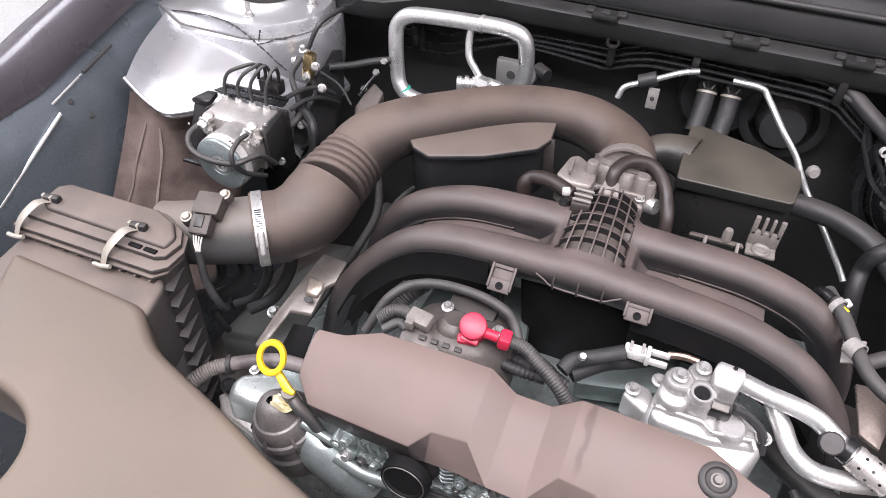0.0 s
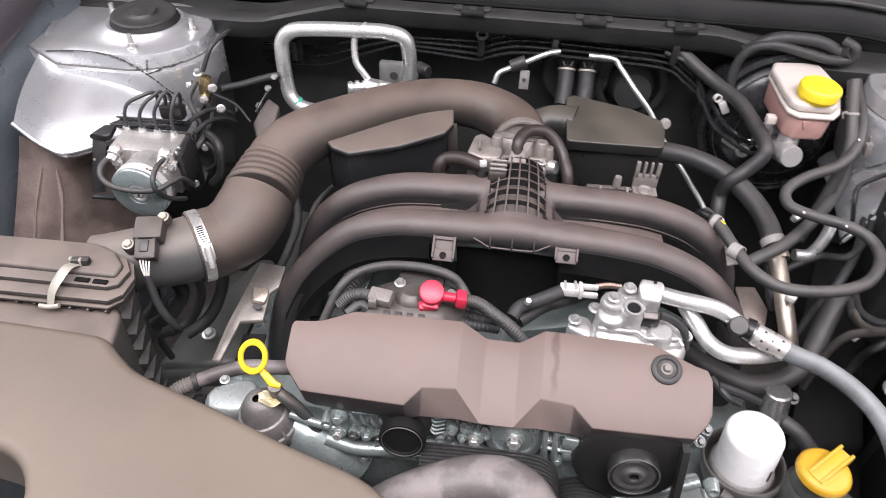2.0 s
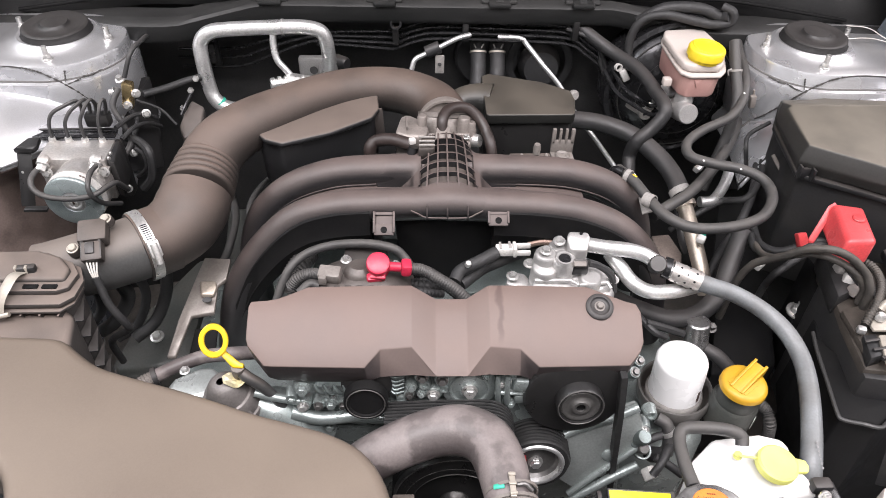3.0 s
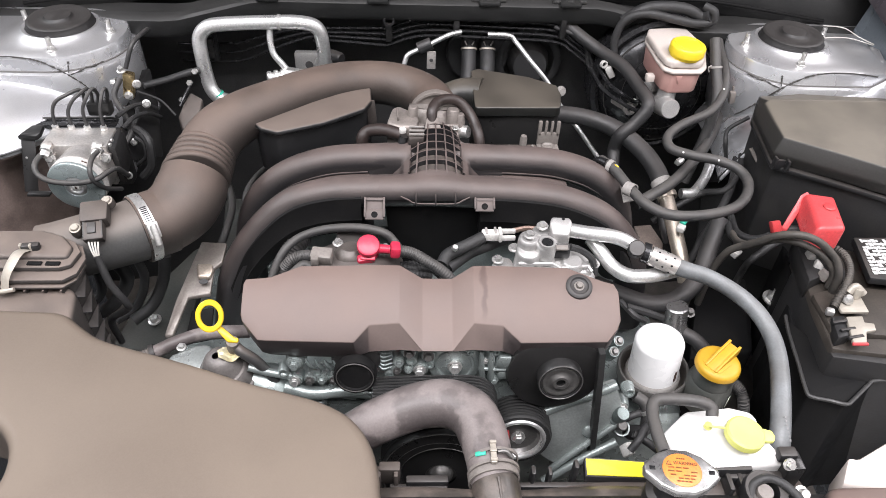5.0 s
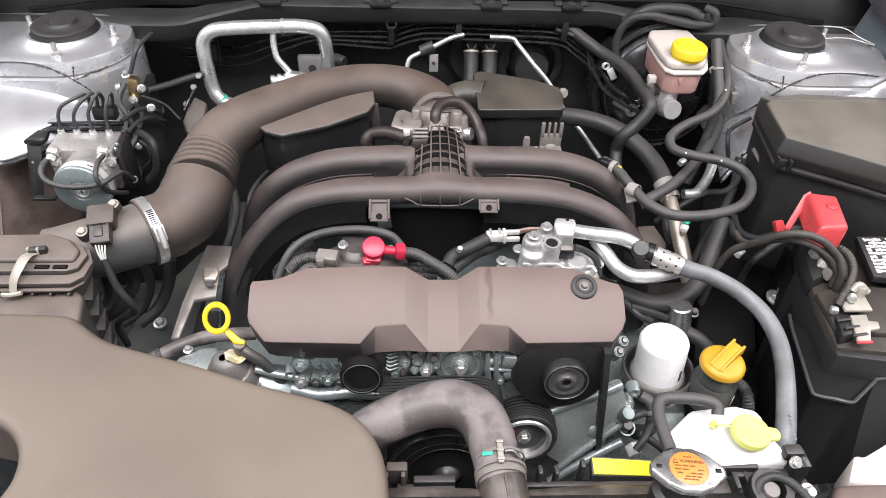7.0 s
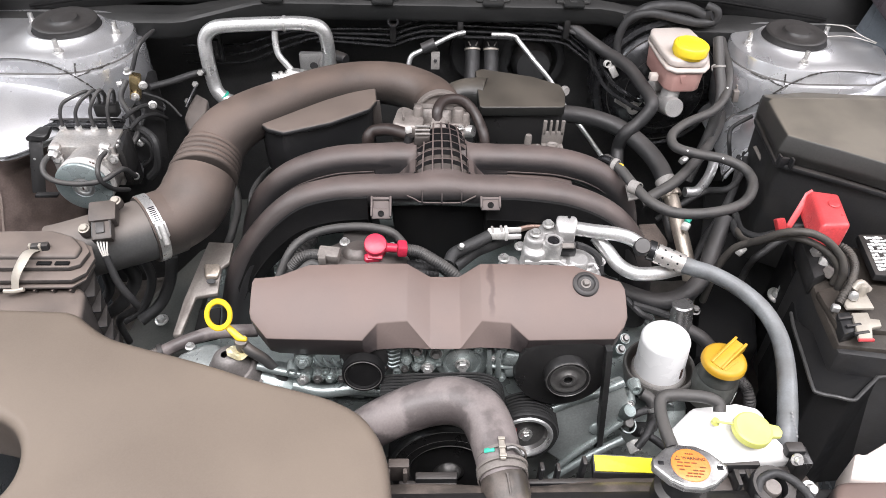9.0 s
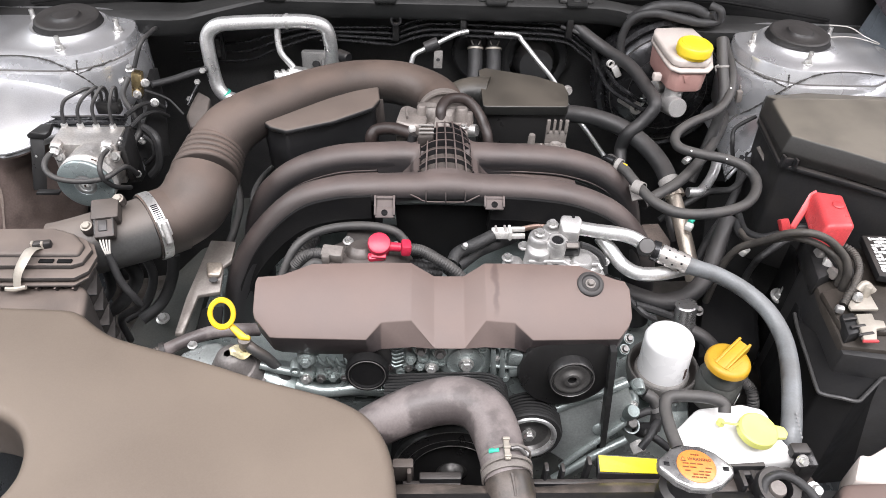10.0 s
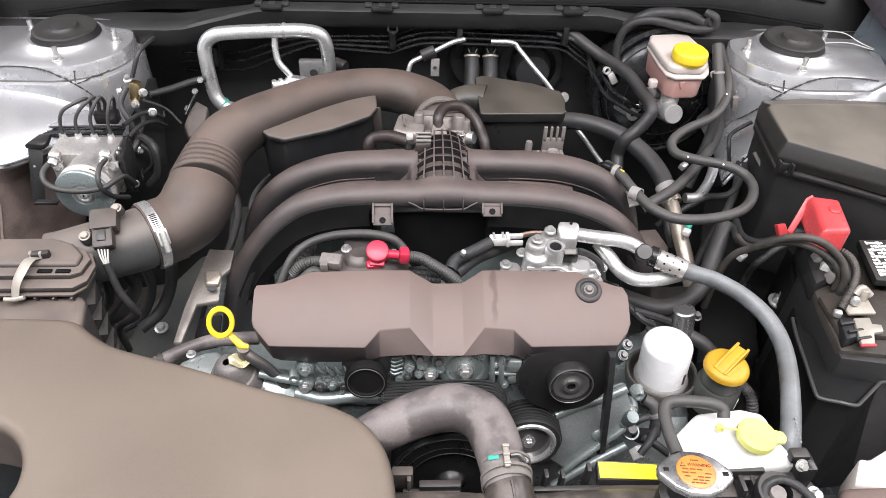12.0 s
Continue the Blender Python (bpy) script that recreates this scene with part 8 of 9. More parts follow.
part("lens_cover", slab([(0.4005, -0.3557, 0.9), (0.4094, -0.3583, 0.9), (0.4553, -0.3383, 0.91), (0.4407, -0.3936, 0.9), (0.3872, -0.38, 0.89)], 0.05, 0.004), M_RESLID, hl)
part("top", slab([(0.3513, -0.4005, 0.925), (0.4144, -0.4, 0.925), (0.3971, -0.4498, 0.925), (0.3188, -0.4487, 0.925)], 0.05, 0.008), M_COVER, hl)

# ---- radiator hose ----
rh = thing("radiator_hose", (0.0, -0.31, 0.86), "thick dusty black upper radiator hose with a wire clamp", "hose")
part("hose", tube([(-0.1087, -0.3131, 0.85), (-0.0786, -0.3064, 0.875), (-0.0495, -0.2986, 0.888), (-0.0176, -0.2928, 0.898), (0.0112, -0.2946, 0.903), (0.0332, -0.3094, 0.905), (0.0427, -0.3347, 0.905), (0.0468, -0.3592, 0.904), (0.0505, -0.3811, 0.9)], [0.0225, 0.023, 0.0235, 0.024, 0.0248, 0.025, 0.024, 0.0225, 0.0222], 36, 8), M_RADHOSE, rh)
hc = Vector((0.0481, -0.3682, 0.904))
for d in (-0.006, 0.006):
    part("clamp_wire", ring_band(hc + Vector((0.0015, d, 0)), (0.08, -1, -0.05), 0.0232, 0.003, 0.0016, 36), M_GREYPL, rh, "dull wire hose clamp")
part("clamp_band", ring_band((0.0497, -0.3775, 0.901), (0.08, -1, -0.05), 0.0226, 0.009, 0.0016, 36), M_GREYPL, rh, "dusty grey band at the hose's end")
lug = part("clamp_lug", box((0.0482, -0.3672, 0.9285), (0.0055, 0.024, 0.0035), 0.001), M_LEAD, rh, "beige clamp lug")
for d in (-0.009, 0.0, 0.009):
    part("lug_step", box((0.0482, -0.3672 + d, 0.9305), (0.0065, 0.003, 0.003), 0.0006), M_LEAD, lug)
part("clamp_tail", tube([(0.052, -0.367, 0.928), (0.06, -0.366, 0.927), (0.066, -0.3695, 0.922)], 0.002, 8, 4), M_HUB, rh)
part("paint_mark", tube([(0.0325, -0.3655, 0.9215), (0.036, -0.3658, 0.9235), (0.0415, -0.3662, 0.9255)], 0.0026, 8, 3, flat=0.5), M_TEAL, rh, "teal paint mark")

# ---- pulleys and belt ----
def pulley(c, r, depth, label, material, ridges=0, hub=None, dish=1.0):
    p = thing("pulley", c, label, "pulley", "belt pulleys")
    m = facing(c, (0, -1, 0.14))
    part("rim", lathe([(0.0, -0.0025), (r * 0.72, -0.0025), (r * 0.78, -0.001), (r * 0.96, -0.0008), (r, -0.003), (r, -depth), (r * 0.4, -depth)], m, 44), material, p)
    part("face_ring", lathe([(r * 0.83, -0.0015), (r * 0.845, 0.0), (r * 0.87, 0.0), (r * 0.885, -0.001)], m, 40), M_HUB, p)
    if hub:
        part("hub", lathe([(0, 0.004), (r * 0.16, 0.004), (r * 0.2, 0.002), (r * 0.42 * dish, 0.0), (r * 0.5 * dish, -0.004 + 0.003 * (dish > 1))], m, 32), hub, p)
        part("hub_bolt", lathe([(0, 0.006), (r * 0.12, 0.006), (r * 0.15, 0.005), (r * 0.15, 0.002)], m, 6), hub, p)
    for i in range(ridges):
        part("groove", lathe([(r + 0.0012, 0), (r + 0.0012, 0.0016), (r, 0.0022), (r, -0.0006), (r + 0.0012, 0)], facing(Vector(c) + Vector((0, 0.004 + 0.0042 * i, 0)), (0, -1, 0.14)), 40), M_BELT, p)
    return p


pulley((-0.086, -0.272, 0.915), 0.0222, 0.012, "black plastic idler pulley with a plain face", M_PITCH)
single("idler_mount", lathe([(0.0, 0.0), (0.02, 0.0), (0.0255, -0.004), (0.0265, -0.02)], facing((-0.086, -0.2555, 0.922), (0, -1, 0.14)), 40), M_SOOT, "black round mount behind the idler pulley", "pulley mount")

tpul = thing("pulley", (0.13, -0.275, 0.92), "black tensioner pulley with a dished steel face", "pulley", "belt pulleys")
tm_ = facing((0.1275, -0.275, 0.9115), (0, -1, 0.14)) @ Matrix.Scale(0.81, 4)
part("rim", lathe([(0.0255, -0.003), (0.0262, 0.0002), (0.0285, 0.0004), (0.0296, -0.0012), (0.0296, -0.016), (0.01, -0.016)], tm_, 52), M_SOOT, tpul)
part("edge_ring", lathe([(0.0272, 0.0004), (0.0278, 0.001), (0.0286, 0.0006), (0.0289, -0.0004)], tm_, 52), M_HUB, tpul, "worn bright edge")
part("face", lathe([(0.0058, -0.001), (0.0062, 0.0012), (0.0098, 0.0012), (0.0112, 0.0), (0.0135, -0.0018), (0.0185, -0.0022), (0.0205, -0.001), (0.0232, -0.0012), (0.0242, -0.003), (0.0258, -0.0035)], tm_, 52), M_HUB, tpul, "dished grey steel face")
part("bore", lathe([(0, -0.004), (0.0052, -0.0038), (0.006, -0.0008)], tm_, 28), M_PITCH, tpul, "dark centre bore")

idler = thing("pulley", (0.0915, -0.285, 0.823), "ribbed black pulley with a polished rim and red paint", "pulley", "belt pulleys")
im_ = facing((0.0915, -0.285, 0.823), (0, -1, 0.14))
part("drum", lathe([(0.029, -0.002), (0.0315, -0.0005), (0.0352, -0.0008), (0.0362, -0.003), (0.0362, -0.034), (0.01, -0.034)], im_, 56), M_BELT, idler)
for i in range(7):
    part("groove", lathe([(0.0360, -0.0008), (0.0376, 0.0), (0.0360, 0.0008)], facing(Vector((0.0915, -0.285, 0.823)) + Vector((0, 0.0045 + 0.0042 * i, 0)), (0, -1, 0.14)), 48), M_BELT, idler)
part("polished_ring", lathe([(0.0248, -0.004), (0.026, 0.0006), (0.0278, 0.0016), (0.0298, 0.0012), (0.0308, -0.001)], im_, 56), M_PIPE, idler, "polished steel rim")
part("dish", lathe([(0, -0.006), (0.008, -0.006), (0.0095, -0.0075), (0.016, -0.009), (0.022, -0.008), (0.0252, -0.004)], im_, 48), M_HUB, idler, "dark dished steel face")
hex_bolt(idler, tuple(im_ @ Vector((0.0, 0.0, -0.006))), (0, -1, 0.14), r=0.0056, h=0.007, flange=1.45)
part("paint_dab", moved(slab([(-0.010, 0.0085, -0.0062), (0.009, 0.0105, -0.0058), (0.0105, 0.0145, -0.0058), (-0.006, 0.0135, -0.006)], 0.0008, 0.0003), im_ @ pose(0, 0, 0, 0, 0, 90)), M_RED, idler, "red paint dab")

steelp = thing("pulley", (0.0178, -0.252, 0.912), "bolted grey steel pulley half hidden behind the belt", "pulley", "belt pulleys")
sm_ = facing((0.0178, -0.252, 0.912), (0, -1, 0.14))
part("disc", lathe([(0, 0.0015), (0.0095, 0.0015), (0.0112, 0.0), (0.0175, -0.0005), (0.0185, 0.0012), (0.0205, 0.0012), (0.0215, -0.001), (0.0262, -0.0015), (0.0285, -0.003), (0.0285, -0.012)], sm_, 48), M_BLOCK, steelp)
hex_bolt(steelp, tuple(sm_ @ Vector((0, 0, 0.0015))), (0, -1, 0.14), r=0.0062, h=0.007, flange=1.3)

crankp = thing("pulley", (0.0063, -0.3, 0.7719), "large black crank pulley behind the hose", "pulley", "belt pulleys")
cm_ = facing((0.0063, -0.3, 0.7719), (0, -1, 0.14))
part("drum", lathe([(0.018, -0.004), (0.03, -0.008), (0.044, -0.008), (0.047, -0.002), (0.056, -0.001), (0.06, -0.003), (0.066, -0.004), (0.068, -0.008), (0.068, -0.04), (0.02, -0.04)], cm_, 60), M_SOOT, crankp)
for rr in (0.0475, 0.0565, 0.0665):
    part("edge_ring", lathe([(rr - 0.0008, -0.004), (rr, -0.0008 if rr < 0.06 else -0.0035), (rr + 0.0008, -0.004)], cm_, 60), M_HUB, crankp)
part("hub", lathe([(0, 0.004), (0.006, 0.004), (0.0085, 0.002), (0.0125, -0.001), (0.0145, -0.006), (0.0195, -0.008)], cm_, 36), M_HUB, crankp, "grey steel hub")
for i in range(6):
    part("groove", lathe([(0.0678, -0.0008), (0.0694, 0.0), (0.0678, 0.0008)], facing(Vector((0.0063, -0.3, 0.7719)) + Vector((0, 0.012 + 0.0042 * i, 0)), (0, -1, 0.14)), 56), M_BELT, crankp)

ten = thing("belt_tensioner", (0.125, -0.25, 0.908), "black round cast belt tensioner housing behind the pulley", "tensioner")
part("housing", lathe([(0, 0.0), (0.046, 0.0), (0.0505, -0.0015), (0.0525, -0.005), (0.0525, -0.014)], facing((0.1245, -0.262, 0.909), (0, -1, 0.1)), 48), M_SOOT, ten)
part("arm", slab([(0.079, -0.258, 0.944), (0.17, -0.258, 0.944), (0.172, -0.258, 0.9), (0.16, -0.258, 0.876), (0.12, -0.258, 0.86), (0.086, -0.258, 0.88)], (0, 0.012, 0), 0.005), M_SOOT, ten)

belt = thing("drive_belt", (-0.0088, -0.27, 0.905), "ribbed black rubber drive belt", "belt")
path = [(-0.068, -0.283, 0.9), (-0.03, -0.283, 0.9025), (0.01, -0.284, 0.905), (0.036, -0.285, 0.9055), (0.051, -0.287, 0.901), (0.0605, -0.29, 0.8885), (0.0645, -0.292, 0.865)]
back = spline([Vector(p) + Vector((0, 0.0105, -0.0012)) for p in path], 6)
part("belt_run", loft([[p + Vector((0, -0.0125, 0)), p + Vector((0, 0.0125, 0.0015)), p + Vector((0, 0.0125, -0.0005)), p + Vector((0, -0.0125, -0.002))] for p in back]), M_BELT, belt)
for k in range(7):
    part("belt_rib", tube([Vector(p) + Vector((0, 0.0037 * k, 0.0003 * k)) for p in path], 0.00135, 6, 6), M_BELT, belt)
part("belt_run", loft([[(x - 0.0032, y - 0.004, z), (x + 0.0032, y - 0.0035, z), (x + 0.0032, y + 0.008, z), (x - 0.0032, y + 0.008, z)] for x, y, z in ((0.1672, -0.262, 0.946), (0.1688, -0.268, 0.92), (0.1722, -0.27, 0.886), (0.1795, -0.27, 0.82), (0.1862, -0.27, 0.755))]), M_BELT, belt)

# ---- castings of the engine's front: plates, rolled edges, fins, bosses and bolts ----
def lean(x, z):
    """The front case's skin, which leans back towards its top."""
    return (x, -0.247 - 0.3 * (0.872 - z), z)


part("front_case", slab([lean(x, z) for x, z in ((0.112, 0.83), (0.15, 0.851), (0.178, 0.862), (0.2, 0.872), (0.21, 0.848), (0.207, 0.824), (0.142, 0.764), (0.122, 0.778))], (0, 0.012, 0), 0.003), M_CAMCOVER, engine, "smooth cast front case")
for line, r in ((((0.106, 0.822), (0.121, 0.837), (0.146, 0.849), (0.176, 0.861), (0.201, 0.873)), 0.0055), (((0.136, 0.758), (0.154, 0.776), (0.178, 0.797), (0.207, 0.822)), 0.004), (((0.129, 0.741), (0.15, 0.757), (0.178, 0.777), (0.21, 0.797)), 0.0052)):
    part("rolled_edge", tube([lean(x, z) for x, z in line], r, 14, 6), M_BLOCK, engine, "bright rolled casting edge")
part("case_boss", lathe([(0, 0.004), (0.005, 0.0035), (0.008, 0.001), (0.0092, -0.006)], facing(lean(0.176, 0.811), (0.1, -1, 0.35)), 24), M_BLOCK, engine)
for line, r in (([(-0.2, -0.249, 0.905), (-0.178, -0.25, 0.898), (-0.156, -0.25, 0.892)], 0.0045), ([(-0.165, -0.252, 0.876), (-0.135, -0.254, 0.868), (-0.1, -0.254, 0.872), (-0.062, -0.254, 0.868), (-0.03, -0.254, 0.872)], 0.0075),
                ([(-0.115, -0.252, 0.878), (-0.104, -0.253, 0.866), (-0.088, -0.253, 0.862)], 0.005)):
    part("rolled_edge", tube(line, r, 14, 6), M_BLOCK, engine, "bright rolled casting edge")
part("cam_cover", tube([(-0.206, -0.24, 0.878), (-0.19, -0.241, 0.866), (-0.168, -0.241, 0.848), (-0.14, -0.238, 0.82)], [0.018, 0.026, 0.028, 0.026], 28, 6), M_BLOCK, engine, "rounded cast cam cover", smooth=60)
for i in range(4):
    x = -0.138 + 0.0095 * i
    part("cast_fin", tube([(x, -0.2535, 0.9245 - 0.001 * i), (x + 0.0035, -0.2555, 0.9165 - 0.001 * i), (x + 0.0095, -0.2535, 0.909 - 0.001 * i)], [0.0012, 0.0022, 0.0016], 8, 4), M_BLOCKSHADE, engine)
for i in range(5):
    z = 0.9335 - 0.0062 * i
    part("cast_fin", tube([(-0.064, -0.2475, z), (-0.058, -0.251, z - 0.0036), (-0.0485, -0.2485, z - 0.0028)], [0.001, 0.0019, 0.0014], 8, 4), M_BLOCKSHADE, engine)
for x in (0.045, 0.0545):
    part("cast_rib", tube([(x, -0.253, 0.936), (x + 0.001, -0.255, 0.916), (x + 0.003, -0.254, 0.893)], [0.0024, 0.003, 0.0034], 10, 5), M_BLOCK, engine)
part("cast_rib", tube([(0.043, -0.2545, 0.9105), (0.062, -0.2545, 0.9085), (0.079, -0.254, 0.909)], 0.0022, 8, 4), M_BLOCK, engine)
part("cast_lug", box((0.0685, -0.251, 0.9225), (0.0145, 0.014, 0.0175), 0.0025, (0, 8, 0)), M_BLOCK, engine)
part("cast_lug", box((0.0705, -0.25, 0.8985), (0.013, 0.012, 0.013), 0.003, (0, -12, 0)), M_BLOCK, engine)
random.seed(11)
for x, z, r in ((-0.15, 0.916, 0.0088), (-0.1525, 0.8875, 0.0075), (-0.1365, 0.8885, 0.0062), (-0.1235, 0.891, 0.007), (-0.1115, 0.889, 0.0055), (-0.041, 0.9175, 0.0058), (-0.0435, 0.905, 0.0052), (-0.0305, 0.9335, 0.0072), (-0.019, 0.9065, 0.0085), (-0.031, 0.9065, 0.005),
                (-0.0105, 0.929, 0.0075), (0.0495, 0.9215, 0.004), (0.061, 0.89, 0.006), (0.2115, 0.8405, 0.0075), (0.2015, 0.8085, 0.006), (-0.075, 0.874, 0.006), (-0.128, 0.852, 0.007)):
    tilt = (random.uniform(-0.12, 0.12), -1, random.uniform(0.1, 0.3))
    place = Vector((x, -0.2535, z))
    part("boss", lathe([(0, 0.0), (r * 0.95, -0.0004), (r * 1.12, -0.003), (r * 1.3, -0.014)], facing(place, tilt), 20), M_BLOCK, engine)
    hex_bolt(engine, place, tilt, r=r * 0.58, h=r * 0.75, flange=1.4, material=random.choice((M_STEEL, M_BLOCK, M_HUB)))
for x, z, r in ((-0.028, 0.9205, 0.006), (-0.0515, 0.897, 0.005), (-0.0085, 0.913, 0.0045), (0.034, 0.9345, 0.005), (0.0595, 0.9345, 0.0045), (-0.163, 0.9, 0.006), (-0.128, 0.9, 0.0045), (0.193, 0.838, 0.005), (0.2145, 0.8655, 0.0065)):
    part("cast_boss", lathe([(0, -0.001), (r * 0.5, -0.001), (r * 0.6, 0.0015), (r * 0.9, 0.0015), (r, 0.0), (r * 1.2, -0.012)], facing((x, -0.2525, z), (0, -1, 0.15)), 20), M_BLOCK, engine)

sn = thing("oil_pressure_plug", (0.2161, -0.2684, 0.8), "white wiring plug on a small engine sensor", "connector")
part("plug", box((0.2195, -0.2815, 0.799), (0.009, 0.014, 0.016), 0.002, (20, 10, 20)), M_PALECONN, sn)
part("sensor", lathe([(0, 0.008), (0.005, 0.008), (0.0065, 0.005), (0.0065, -0.02)], facing((0.212, -0.2631, 0.82), (0, -0.6, 0.8)), 14), M_HUB, sn)
for pts in ([(0.2187, -0.29, 0.81), (0.2282, -0.282, 0.82), (0.2385, -0.2671, 0.82), (0.2555, -0.2485, 0.81)], [(0.2164, -0.2554, 0.82), (0.2315, -0.2513, 0.825), (0.2511, -0.2438, 0.82)], [(0.2255, -0.2711, 0.815), (0.2409, -0.2791, 0.81), (0.255, -0.2838, 0.8)]):
    hose("cable", pts, 0.0045, M_HARNESS, "short dark cable below the oil filter", seg=10)
part("barrel", lathe([(0, 0.012), (0.007, 0.012), (0.0085, 0.009), (0.0085, -0.004), (0.0105, -0.006), (0.0105, -0.016), (0.008, -0.018), (0.008, -0.045)], facing((0.2085, -0.2585, 0.832), (0.15, -0.45, 1)), 20), M_BLOCKSHADE, sn, "dull cast sensor barrel")
part("collar", ring_band((0.2155, -0.2565, 0.806), (0.15, -0.45, 1), 0.0088, 0.006, 0.0018), M_BLOCK, sn)
part("boot", lathe([(0, 0.008), (0.0075, 0.007), (0.009, 0.002), (0.009, -0.014), (0.0065, -0.02)], facing((0.2385, -0.2585, 0.799), (0.5, -0.5, 0.7)), 18), M_HARNESS, sn, "black rubber boot")
part("elbow", tube([(0.231, -0.236, 0.838), (0.2415, -0.243, 0.834), (0.2455, -0.252, 0.818), (0.2455, -0.257, 0.8)], 0.0072, 12, 5), M_HOSE, sn)
part("elbow_band", ring_band((0.2435, -0.2475, 0.828), (0.6, -0.5, -0.8), 0.0075, 0.005, 0.0014), M_STEEL, sn)
for place in ((0.209, -0.2, 0.893), (0.203, -0.21, 0.886)):
    part("boss", lathe([(0, 0.0), (0.006, -0.0004), (0.0068, -0.003), (0.0078, -0.02)], facing(place, (0.1, -0.5, 0.85)), 20), M_BLOCKSHADE, engine)
    hex_bolt(engine, place, (0.1, -0.5, 0.85), r=0.0036, h=0.0045, flange=1.4, material=M_HUB)

# ---- alternator, compressor and plugs under the manifold ----
alt = thing("alternator", (-0.08, -0.1, 0.87), "dusty grey alternator with a red terminal cap", "alternator")
part("housing", lathe([(0, 0.02), (0.03, 0.02), (0.048, 0.012), (0.055, 0.0), (0.055, -0.06), (0, -0.06)], facing((-0.0939, -0.1085, 0.93), (0, 0.45, 0.9)), 36), M_ALT, alt)
part("rear_cover", box((-0.1165, -0.1426, 0.95), (0.055, 0.03, 0.016), 0.003, (15, 0, 0)), M_ALT, alt)
for i in range(4):
    part("vent_slot", box(Vector((-0.1215, -0.1501, 0.9585)) + Vector((0.012 * i, -0.002, 0.0)), (0.007, 0.005, 0.002), 0.0005, (15, 0, 0)), M_BLACK, alt)
part("bearing_cap", lathe([(0, 0.008), (0.012, 0.008), (0.016, 0.004), (0.019, 0.0), (0.02, -0.01)], facing((-0.0978, -0.1266, 0.96), (0, 0.2, 1)), 28), M_ALT, alt)
part("black_plate", box((-0.0946, -0.0865, 0.945), (0.05, 0.026, 0.008), 0.002), M_BLACK, alt)
for p in ((-0.1154, -0.1048, 0.955), (-0.1102, -0.1209, 0.955), (-0.0595, -0.1137, 0.955)):
    hex_bolt(alt, p, (0, -0.1, 1), r=0.0042, h=0.006)
pl_ = part("plug", box((-0.1297, -0.1383, 0.965), (0.024, 0.016, 0.014), 0.002, (10, 0, -8)), M_GREYPL, alt, "grey wiring plug")
part("plug_lug", box((-0.1365, -0.1452, 0.966), (0.008, 0.012, 0.01), 0.001), M_GREYPL, pl_)
rcp = thing("red_cap", (-0.0755, -0.1195, 0.96), "crimson rubber terminal cap on the alternator", "cap")
rcap_pose = facing((-0.0773, -0.1366, 0.979), (0.05, -0.5, 0.86))
part("cap", lathe([(0, 0.0042), (0.0098, 0.0042), (0.0122, 0.0032), (0.013, 0.0014), (0.013, -0.0035), (0.0118, -0.0045), (0.0112, -0.012), (0.0125, -0.0155), (0.0125, -0.018)], rcap_pose, 18), M_REDCAP, rcp, smooth=24)
part("cap_lip", moved(box((0.0, -0.0122, -0.009), (0.017, 0.006, 0.009), 0.0015), rcap_pose), M_REDCAP, rcp)
part("neck", tube([(-0.0699, -0.1354, 0.974), (-0.061, -0.1343, 0.9725), (-0.054, -0.1335, 0.971)], [0.0058, 0.0052, 0.0052], 14, 5), M_REDCAP, rcp)
part("collar", box((-0.0475, -0.1328, 0.97), (0.0115, 0.0165, 0.0145), 0.003, (0, 8, 6)), M_REDCAP, rcp)
part("skirt", box((-0.081, -0.1405, 0.9615), (0.019, 0.01, 0.013), 0.003, (20, 0, 12)), M_REDCAP, rcp)
hose("alternator_cable", [(-0.0472, -0.1303, 0.966), (-0.0298, -0.1286, 0.962), (-0.0104, -0.1363, 0.955), (0.0091, -0.1445, 0.945), (0.0225, -0.1494, 0.93)], 0.0068, M_HOSE, "dusty corrugated cable leaving the red cap", seg=14, ribs=(0.0028, 0.00022))
hose("wiring_loom", [(-0.2, -0.125, 0.9), (-0.1848, -0.1013, 0.932), (-0.1658, -0.0848, 0.945), (-0.1351, -0.0796, 0.955), (-0.0939, -0.0837, 0.962), (-0.0635, -0.0896, 0.96), (-0.0502, -0.0943, 0.95), (-0.04, -0.1064, 0.94)], 0.0052, M_HOSE, "dusty grey loom arching below the manifold", seg=12)
hose("corrugated_conduit", [(-0.1753, -0.1318, 0.94), (-0.1662, -0.1283, 0.95), (-0.153, -0.127, 0.955), (-0.1366, -0.1359, 0.962)], 0.0065, M_HOSE, "grey corrugated conduit to the plug", seg=12, ribs=(0.0026, 0.0004))
hose("corrugated_conduit", [(-0.188, -0.1083, 0.9), (-0.1835, -0.0833, 0.91), (-0.174, -0.0681, 0.92), (-0.1655, -0.0515, 0.92)], 0.0125, M_HOSE, "thick grey corrugated conduit below the manifold", seg=14, ribs=(0.0036, 0.0006))
hose("wiring_loom", [(-0.1631, -0.1522, 0.95), (-0.1511, -0.1425, 0.955), (-0.1399, -0.1463, 0.955)], 0.005, M_HOSE, "short grey loom behind the cover", seg=10)
